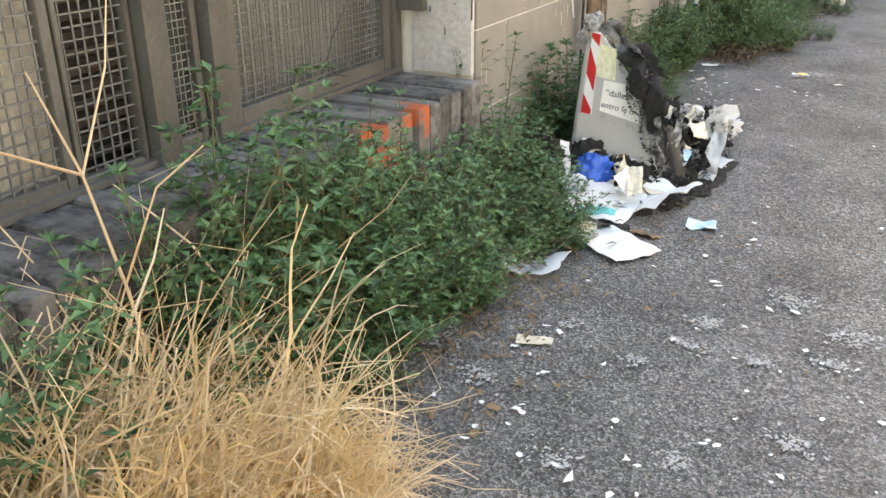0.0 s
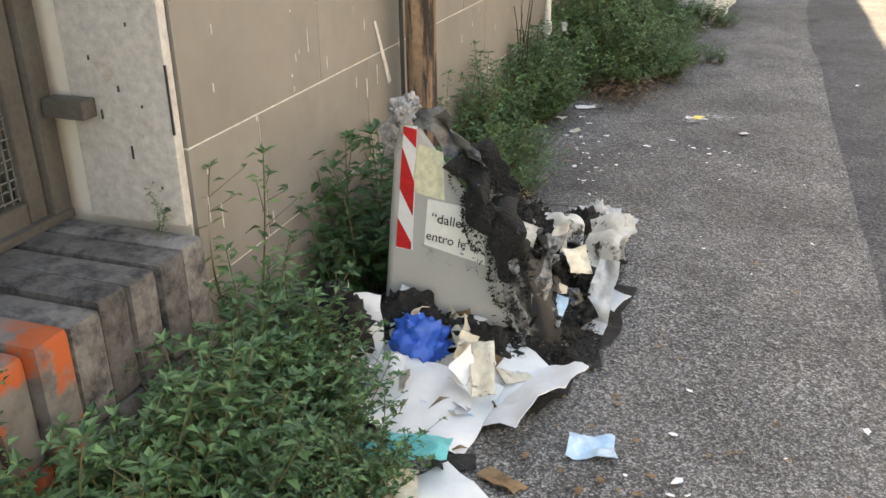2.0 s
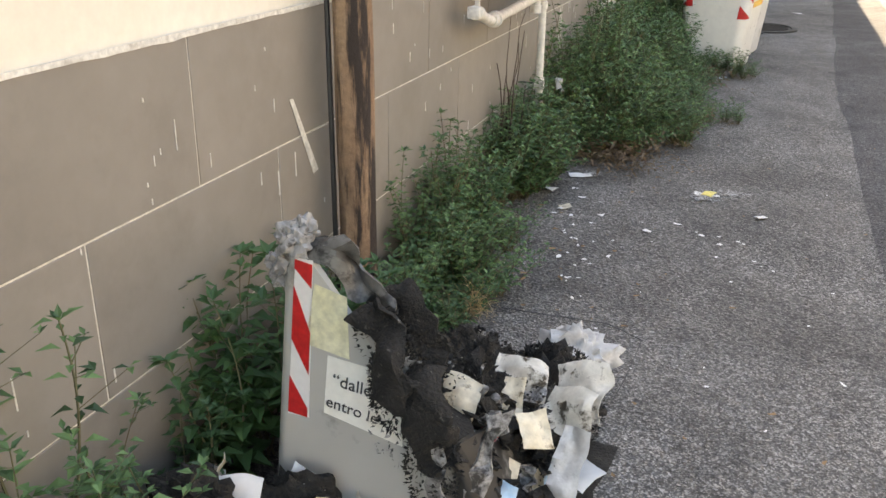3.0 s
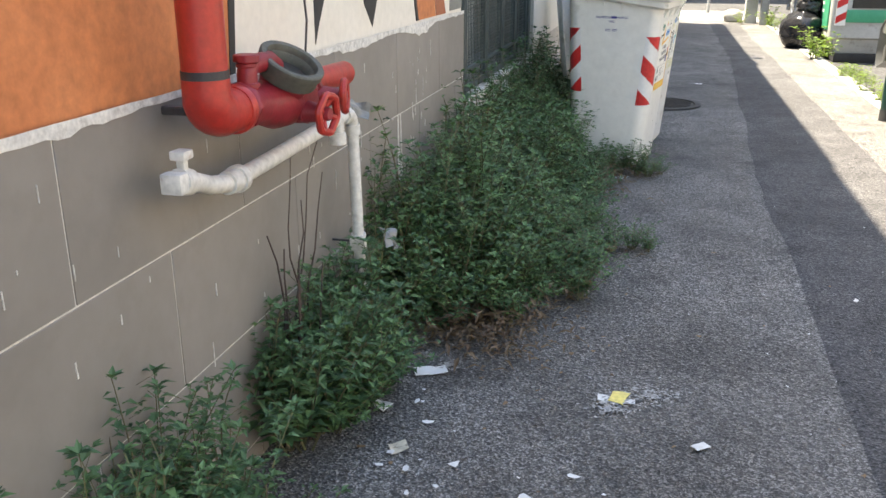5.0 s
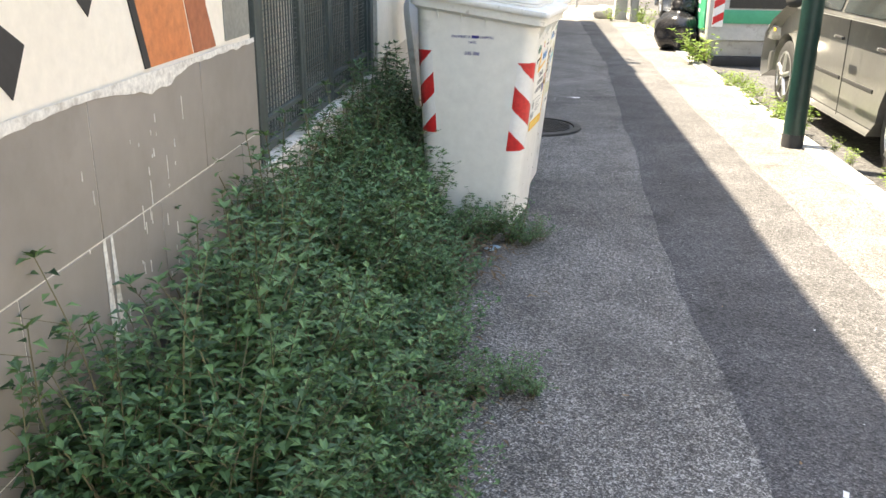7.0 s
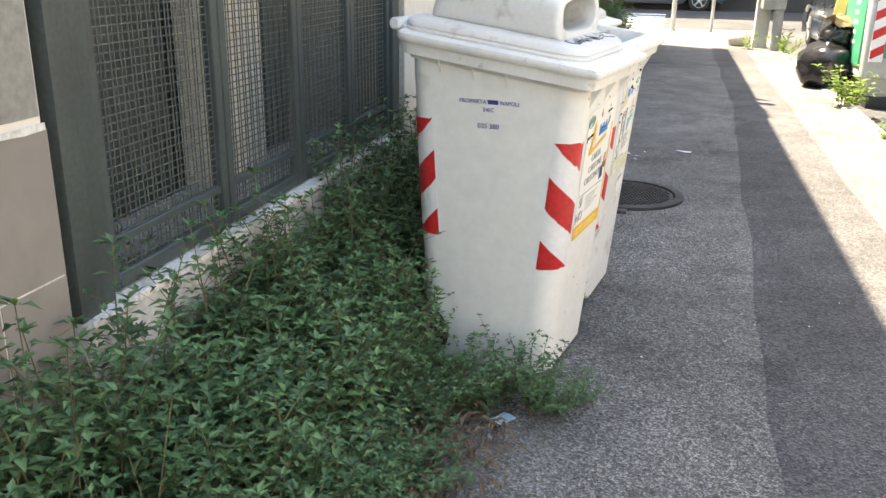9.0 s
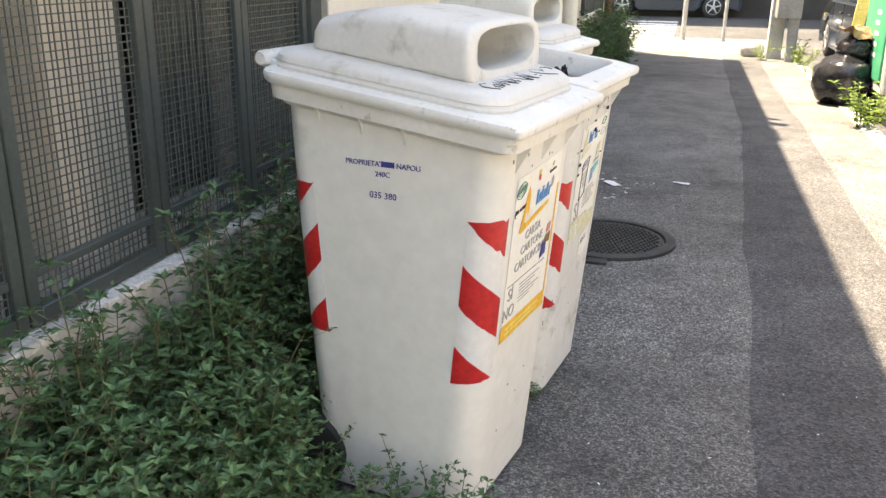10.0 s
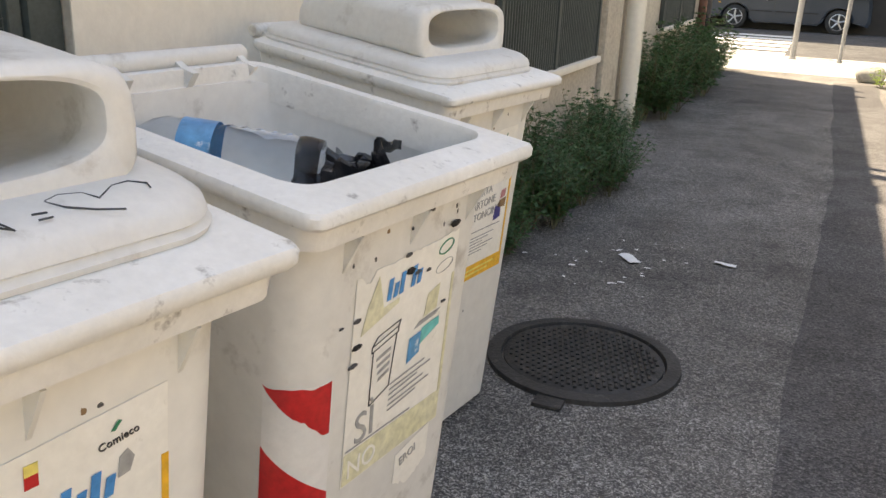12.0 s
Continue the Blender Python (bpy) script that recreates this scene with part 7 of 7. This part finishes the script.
# flakes of plaster and paper scattered on the pavement
def flakes(name, seed, spots, material, label):
    rng = random.Random(seed)
    v, f = [], []
    for cx, cy, sx, sy, count, size in spots:
        for _ in range(count):
            x, y = rng.gauss(cx, sx), rng.gauss(cy, sy)
            r, n, i0 = size * rng.uniform(0.35, 1.4), rng.randrange(5, 8), len(v)
            st, tu = rng.uniform(1, 2.2), rng.uniform(0, 3.14)
            z = 0.0085 + rng.uniform(0, 0.003)
            v.append(Vector((x, y, z + r * rng.uniform(0.02, 0.12))))
            for k in range(n):
                a = 2 * math.pi * k / n
                q = Vector((math.cos(a) * st, math.sin(a), 0)) * r * rng.uniform(0.35, 1.3)
                v.append(Vector((x + q.x * math.cos(tu) - q.y * math.sin(tu), y + q.x * math.sin(tu) + q.y * math.cos(tu), z)))
            f += [(i0, i0 + 1 + k, i0 + 1 + (k + 1) % n) for k in range(n)]
    o = new(name, mesh_from(name, v, f, material))
    tagged(o, label, "litter", kind="stuff")


flakes("plaster_flakes", 1, ((-0.40, 1.75, 0.28, 0.35, 34, 0.009), (0.1, 1.7, 0.3, 0.5, 26, 0.009), (0.2, 2.6, 0.4, 0.7, 26, 0.007), (-0.3, 2.6, 0.3, 0.5, 20, 0.006), (-0.7, 1.55, 0.08, 0.2, 16, 0.008), (-0.3, 4.6, 0.3, 0.7, 16, 0.006), (-0.78, 5.05, 0.10, 0.25, 26, 0.008), (-0.95, 5.5, 0.08, 0.2, 10, 0.010), (-0.38, 5.35, 0.12, 0.06, 12, 0.010), (-0.4, 6.5, 0.3, 0.6, 14, 0.004), (0.1, 8.0, 0.5, 1.5, 24, 0.003), (-0.45, 12.5, 0.22, 0.2, 16, 0.010), (-0.6, 12.3, 0.15, 0.3, 12, 0.008), (0.0, 11, 0.5, 2, 24, 0.003)), PAPER, "white plaster and paper flakes strewn on the asphalt")
flakes("plaster_splat", 7, [(x, y, r, r * 0.8, c * 5, 0.0042) for x, y, r, c in ((-0.339, 5.956, 0.045, 34), (-0.45, 5.853, 0.03, 26), (-0.965, 6.003, 0.02, 14), (-0.431, 5.903, 0.03, 14), (-0.10, 2.55, 0.035, 26), (-0.31, 2.30, 0.025, 22), (0.07, 2.38, 0.04, 30), (-0.15, 2.14, 0.018, 12), (-0.44, 2.0, 0.02, 9), (-0.79, 1.75, 0.035, 22), (-0.98, 1.89, 0.05, 34), (-0.66, 2.12, 0.02, 8), (-0.31, 2.14, 0.02, 10), (-0.36, 2.16, 0.015, 8), (0.03, 2.21, 0.03, 14), (0.22, 2.0, 0.03, 14), (0.18, 2.62, 0.02, 8), (-0.02, 1.8, 0.03, 16), (0.28, 1.72, 0.03, 14), (-0.25, 1.62, 0.025, 12), (-0.5, 1.5, 0.03, 14))], CHALK, "chalky white plaster splats trodden into the asphalt")
flakes("brown_crumbs", 2, ((-0.5, 3.0, 0.3, 0.6, 70, 0.007), (-0.8, 4.9, 0.2, 0.5, 40, 0.007), (-0.8, 1.7, 0.12, 0.3, 40, 0.008), (-0.7, 6.4, 0.2, 0.3, 50, 0.007), (0.2, 5, 0.6, 2, 40, 0.006), (-0.6, 8.5, 0.1, 0.2, 20, 0.006)), BROWNP, "brown crumbs and leaf scraps strewn on the asphalt")
for i, (x, y, sx, sy, m) in enumerate(((-0.431, 5.903, 0.11, 0.03, PAPER), (-0.198, 5.699, 0.05, 0.03, PAPER), (-0.425, 5.918, 0.075, 0.05, LABELY), (-1.008, 5.954, 0.05, 0.10, PAPER), (-1.094, 5.701, 0.06, 0.05, PAPER), (-0.72, 1.98, 0.10, 0.05, PAPERC), (-0.55, 8.62, 0.07, 0.05, PALEBLUE), (-0.86, 8.28, 0.08, 0.07, PAPER), (-0.42, 12.55, 0.12, 0.05, PAPER), (0.0, 12.7, 0.10, 0.03, PAPER), (-0.98, 5.5, 0.05, 0.05, PAPERC), (0.41, 6.9, 0.03, 0.014, PAPER))):
    scrap("paper_scrap", x, y, 0.008, sx, sy, 80 + i, m, "small torn paper scrap on the asphalt", "paper", amp=0.012, rz=i * 39, n=6, ragged=0.012)
# square patch cut into the asphalt by the ash
bm = bmesh.new()
for a, b in (((-0.55, 3.85), (-0.50, 4.45)), ((-0.50, 4.45), (-0.62, 4.52)), ((-0.62, 4.52), (-0.95, 4.5))):
    a, b = Vector((*a, 0.006)), Vector((*b, 0.006))
    tube(bm, [a.lerp(b, k / 6) + Vector((0.008 * noise.noise(Vector((k, a.x, 0))), 0, 0)) for k in range(7)], 0.0016, 5)
solid("asphalt_crack", bm, OIL, "dark crack round a patch in the asphalt", "crack", "structure")

# ---- manhole ----
mh = thing("manhole_cover", "round cast-iron manhole cover with ribbed pattern", "manhole cover", pose(-0.345, 11.385, 0.006) @ Matrix.Scale(1.05, 4))
bm = bmesh.new()
prof = ((0.325, -0.02), (0.32, 0.008), (0.30, 0.011), (0.275, 0.011), (0.272, 0.002), (0.268, -0.02))
rings(bm, [[(r * math.cos(a), r * math.sin(a), z) for a in (2 * math.pi * k / 48 for k in range(48))] for r, z in prof], False)
part("frame_ring", bm, IRON, mh)
bm = bmesh.new()
rings(bm, [[(r * math.cos(a), r * math.sin(a), z) for a in (2 * math.pi * k / 48 for k in range(48))] for r, z in ((0.266, -0.02), (0.266, 0.003), (0.262, 0.005))])
part("lid", bm, IRON, mh)
ribs = bmesh.new()
for i in range(-13, 14):
    for j in range(-6, 7):
        x, y = i * 0.0185, j * 0.037 + (0.0185 if i % 2 else 0)
        if x * x + y * y < 0.245 ** 2:
            box(ribs, x - 0.005, x + 0.005, y - 0.013, y + 0.013, 0.004, 0.011)
part("ribs", ribs, IRON, mh, "raised cast ribs").rotation_euler = (0, 0, 0.3)
part("lug", boxed(-0.06, 0.03, -0.385, -0.325, -0.01, 0.006, 0.004), IRON, mh)

# ---- poles at the kerb ----
gp = thing("green_pole", "dark green painted steel pole at the kerb", "pole", pose(1.405, 11.0, 0))
bm = bmesh.new()
tube(bm, [(0, 0, 0), (0, 0, 4.5)], 0.07, 20)
part("shaft", bm, GREENP, gp)
bm = bmesh.new()
tube(bm, [(0, 0, 0.0), (0, 0, 0.09)], 0.072, 20)
part("base_band", bm, RUBBER, gp)
gp2 = thing("sign_pole", "thin grey-black steel pole at the kerb", "pole", pose(1.47, 9.12, 0))
bm = bmesh.new()
tube(bm, [(0, 0, 0), (0.012, 0, 3.0)], 0.032, 16)
part("shaft", bm, STEELD, gp2)
bm = bmesh.new()
tube(bm, [(0, 0, 0), (0, 0, 0.02)], 0.045, 16)
part("foot_ring", bm, STEELD, gp2)

# ---- cars ----
def car(at, paint, label, length=4.2, width=1.74, height=1.56, van=False):
    """Its left flank is x = 0, its nose points to +y, wheels stand on z = 0; the front axle is at y = 0."""
    c = thing("car", label, "car", at)
    wb, R = 2.62, 0.31
    back, nose = -wb - 0.78, length - wb - 0.78
    belt = 0.93
    # side outline with wheel arches
    out = [(back, 0.36), (back + 0.02, 0.75), (back + 0.06, belt), (0.15, belt - 0.02), (nose - 0.25, 0.76), (nose - 0.04, 0.62), (nose, 0.38), (nose - 0.03, 0.22)]
    def arch(yc):
        return [(yc + (R + 0.06) * math.cos(t), max(0.2, R + (R + 0.06) * math.sin(t))) for t in (math.pi * k / 10 for k in range(11))]
    under = [(nose - 0.05, 0.2)] + arch(0.0) + [(-0.5, 0.2), (-wb + 0.5, 0.2)] + arch(-wb) + [(back + 0.05, 0.22)]
    pts = out + under
    bm = bmesh.new()
    cz = 0.55
    prof = ((0.10, 0.93), (0.03, 0.985), (0.0, 1.0), (width, 1.0), (width - 0.03, 0.985), (width - 0.10, 0.93))
    loops = [[(x, y * 1.0 if s == 1.0 else (y - (back + nose) / 2) * (0.5 + s / 2) + (back + nose) / 2, (z - cz) * (0.6 + 0.4 * s) + cz) for y, z in pts] for x, s in prof]
    rings(bm, loops)
    bmesh.ops.recalc_face_normals(bm, faces=bm.faces)
    body = part("body", bm, paint, c)
    # cabin
    bm = bmesh.new()
    wa, wbk = 0.18 if van else 0.35, back + 0.12
    loops = []
    for z, i, ya, yb in ((belt - 0.03, 0.03, nose - 0.75, back + 0.06), (belt + 0.12, 0.07, nose - 1.05, back + 0.09), (height - 0.1, 0.20, nose - 1.75, back + 0.25), (height, 0.30, nose - 2.0, back + 0.45)):
        loops.append([(i, yb, z), (width - i, yb, z), (width - i, ya, z), (i, ya, z)])
    rings(bm, loops)
    bmesh.ops.recalc_face_normals(bm, faces=bm.faces)
    part("cabin", bm, paint, c)
    # side windows and windscreen, set just proud of the cabin
    def pane(y0, y1, y2, y3, z0=belt + 0.03, z1=height - 0.13, name="window"):
        def xi(z):
            return 0.045 + (z - belt) / (height - 0.1 - belt) * 0.155 - 0.012
        bm = bmesh.new()
        poly(bm, [(xi(z0), y0, z0), (xi(z0), y1, z0), (xi(z1), y2, z1), (xi(z1), y3, z1)], 0.006, (-1, 0, 0.15))
        part(name, bm, GLASSD, c, "dark window glass")
    ys = nose - 0.95
    pane(ys - 1.0, ys - 0.05, ys - 0.78, ys - 1.0)
    pane(ys - 1.98, ys - 1.07, ys - 1.07, ys - 1.90)
    pane(back + 0.25, ys - 2.05, ys - 1.98, back + 0.45)
    bm = bmesh.new()
    poly(bm, [(0.10, nose - 0.80, belt + 0.0), (width - 0.10, nose - 0.80, belt + 0.0), (width - 0.26, nose - 1.72, height - 0.1), (0.26, nose - 1.72, height - 0.1)], 0.02, (0, 0.6, 0.6))
    part("windscreen", bm, GLASSD, c, "dark windscreen glass")
    # seams, moulding, handles, mirror
    for y in (nose - 1.28, nose - 2.30):
        part("door_seam", boxed(-0.0025, 0.004, y - 0.004, y + 0.004, 0.24, 0.92), INKBLACK, c)
    part("sill_seam", boxed(-0.0025, 0.004, -wb + 0.42, -0.42, 0.255, 0.262), INKBLACK, c)
    for y0, y1 in ((nose - 2.26, nose - 1.32), (-wb + 0.5, nose - 2.34)):
        part("side_moulding", boxed(-0.010, 0.004, y0, y1, 0.485, 0.515, 0.005), RUBBER, c)
    for y in (nose - 2.16, nose - 3.02):
        h = part("door_handle", boxed(-0.028, 0.0, y - 0.085, y + 0.085, 0.77, 0.795, 0.008), RUBBER, c)
        part("handle_lock", boxed(-0.031, -0.02, y + 0.06, y + 0.078, 0.774, 0.791, 0.004), ALLOY, h)
    mir = lump(0.07, 0.10, 0.07, 2, 0.05, 3, 2)
    ob = part("wing_mirror", mir, RUBBER, c, "black wing mirror")
    ob.location = (-0.09, nose - 1.18, belt + 0.0)
    part("bumper", boxed(0.06, width - 0.06, nose - 0.10, nose + 0.03, 0.24, 0.45, 0.03), paint, c)
    part("headlight", boxed(0.02, 0.30, nose - 0.20, nose - 0.01, 0.56, 0.70, 0.03), ALLOY, c)
    part("side_lamp", boxed(-0.006, 0.004, 0.40, 0.46, 0.66, 0.69, 0.003), LABELO, c)
    for yc in (0.0, -wb):
        for x0, s in ((0.015, 1), (width - 0.015, -1)):
            w = bmesh.new()
            prof2 = ((0.0, 0.20), (0.0, 0.285), (0.02, R), (0.09, R + 0.002), (0.17, R), (0.19, 0.285), (0.19, 0.2))
            rings(w, [[(x0 + s * o, yc + r * math.cos(t), R + r * math.sin(t)) for t in (2 * math.pi * k / 28 for k in range(28))] for o, r in prof2])
            bmesh.ops.recalc_face_normals(w, faces=w.faces)
            wheel = part("wheel", w, RUBBER, c, "black tyre")
            if s == 1:
                rim = bmesh.new()
                rings(rim, [[(x0 + o, yc + r * math.cos(t), R + r * math.sin(t)) for t in (2 * math.pi * k / 28 for k in range(28))] for o, r in ((-0.004, 0.215), (-0.008, 0.20), (0.03, 0.19), (0.03, 0.02))], False)
                tube(rim, [(x0 + 0.03, yc, R), (x0 - 0.008, yc, R)], 0.045, 14)
                for k in range(5):
                    t = 2 * math.pi * k / 5 + 0.4
                    tube(rim, [(x0 - 0.004, yc + 0.03 * math.cos(t), R + 0.03 * math.sin(t)), (x0 - 0.002, yc + 0.20 * math.cos(t), R + 0.20 * math.sin(t))], [0.026, 0.02], 8)
                part("rim", rim, ALLOY, wheel, "silver spoked rim")
    # dark wheel housings
    for yc in (0.0, -wb):
        part("wheel_housing", boxed(0.22, width - 0.22, yc - 0.34, yc + 0.34, 0.21, 0.66), DARK, c)
    return c


car(pose(1.885, 13.15, -0.12), SILVER, "silver-beige hatchback car parked at the kerb")
car(pose(2.2, 23.4, -0.12), DARKCAR, "dark blue car parked further along the kerb")
car(pose(-2.05, 34.2, -0.12, 0, 0, 90), DARKCAR, "dark blue van stopped on the far street", 4.7, 1.8, 1.85, True)
car(pose(8.8, 31.2, -0.12, 0, 0, 90), DARKCAR, "dark car on the far street")

# ---- skip and bags ----
skip = thing("street_skip", "grey and green street waste container", "waste container", pose(1.72, 16.05, -0.12))
bm = bmesh.new()
loops = [round_rect(0.72, 0.62, hx, hy, 0.05, z) for hx, hy, z in ((0.60, 0.50, 0.10), (0.66, 0.56, 0.30), (0.70, 0.60, 0.32), (0.72, 0.62, 1.35), (0.70, 0.60, 1.42))]
rings(bm, loops)
part("tank", bm, SKIPW, skip)
part("green_band", boxed(0.10, 1.42, -0.004, 0.03, 0.52, 0.68, 0.004), SKIPG, skip)
part("green_panel", boxed(-0.004, 0.03, 0.10, 1.14, 0.42, 1.32, 0.004), SKIPG, skip, "green pavement-side panel")
part("dark_panel", boxed(0.26, 1.38, -0.003, 0.03, 0.70, 1.30, 0.004), DARK, skip)
part("base_bar", boxed(0.12, 1.35, 0.04, 1.2, 0.0, 0.12, 0.02), RUBBER, skip)
bm = bmesh.new()
box(bm, 0.075, 0.20, -0.008, 0.02, 0.48, 1.25)
sk = part("warning_sticker", bm, STWHITE, skip)
for k in range(4):
    bm = bmesh.new()
    z = 0.50 + k * 0.19
    poly(bm, [(0.075, -0.0095, z), (0.2, -0.0095, z + 0.07), (0.2, -0.0095, z + 0.16), (0.075, -0.0095, z + 0.09)], 0.001, (0, -1, 0))
    part("red_stripe", bm, STRED, sk)
for k in range(5):
    part("text_bar", boxed(-0.0065, -0.003, 0.42 + 0.02 * (k % 2), 0.62, 0.62 + k * 0.1, 0.66 + k * 0.1), STWHITE, skip)
for i, (x, y, z, r, sd) in enumerate(((1.52, 16.75, 0.0, (0.32, 0.32, 0.30), 1), (1.66, 17.1, 0.0, (0.24, 0.26, 0.34), 2), (1.60, 16.85, 0.42, (0.20, 0.24, 0.17), 3))):
    solid("rubbish_bag", lump(*r, sd + 10, 0.22, 8, 4, 0.32), BAG, "shiny black rubbish bag piled at the kerb", "rubbish bag", group="rubbish bags", at=pose(x, y, z), angle=75)
solid("cardboard_box", crumple(0.36, 0.3, 71, 0.10, 12, 6), BROWNP, "crumpled brown cardboard on the rubbish bags", "cardboard", at=pose(1.60, 16.75, 0.66, 20, 15, 30))
solid("yellow_board", boxed(-0.06, 0.06, -0.012, 0.012, 0, 1.1, 0.004), LABELY, "yellow board leaning behind the rubbish bags", "board", at=pose(1.62, 17.5, 0.0, 4, 5, 0))

# ---- street corner ----
ub = thing("utility_post", "pale concrete utility post with a grey box", "utility post", pose(1.22, 21.35, 0))
bm = bmesh.new()
rings(bm, [round_rect(0, 0, 0.11 - 0.004 * z, 0.10 - 0.004 * z, 0.02, z) for z in (0, 1, 2, 3, 4.5)])
part("post", bm, CONC, ub)
bm = bmesh.new()
rings(bm, [round_rect(0.19, -0.45, 0.07, 0.065, 0.02, z) for z in (0, 1.0, 2.2)])
part("post", bm, GREYP, ub)
part("meter_box", boxed(-0.06, 0.27, -0.58, -0.11, 0.62, 1.35, 0.015), GREYP, ub, "grey metal box")
solid("stone_block", lump(0.19, 0.16, 0.14, 3, 0.15, 3, 3), KERB, "rough dark stone block by the utility post", "stone block", at=pose(0.92, 21.55, 0))
for x, y, r, nm in ((-0.15, 24.3, 0.045, "sign_pole"), (0.57, 24.2, 0.032, "sign_pole")):
    bm = bmesh.new()
    tube(bm, [(0, 0, 0), (0.03, 0, 3.2)], r, 14)
    p = thing(nm, "grey steel sign pole at the far corner", "pole", pose(x, y, 0))
    part("shaft", bm, GREYP, p)
    bm = bmesh.new()
    tube(bm, [(0, 0, 0), (0, 0, 0.03)], r * 1.5, 14)
    part("foot_plate", bm, GREYP, p)

# ---- wall tiles, last ----
TILE_MESH = {}
def tile(y0, y1, z0, z1):
    key = (round(y1 - y0, 3), round(z1 - z0, 3))
    if key not in TILE_MESH:
        ob = finish("wall_tile", boxed(0, 0.012, 0.0022, key[0] - 0.0022, 0.0022, key[1] - 0.0022, 0.0012, 1), TILE, wall)
        TILE_MESH[key] = ob.data
    else:
        ob = new("wall_tile", TILE_MESH[key])
        ob.parent = wall
    ob.location = (-1.332, y0, z0)


part("grout_bed", boxed(-1.335, -1.3225, 2.88, 7.797, 0.0, 0.985), GROUT, wall)
for z0, z1, start in ((0.0, 0.06, 2.86), (0.06, 0.37, 2.86), (0.37, 0.68, 2.53), (0.68, 0.985, 2.86)):
    y = start
    while y < 7.79:
        a, b = max(2.876, y), min(7.80, y + 0.635)
        if b - a > 0.03:
            tile(a, b, z0, z1)
        y += 0.635
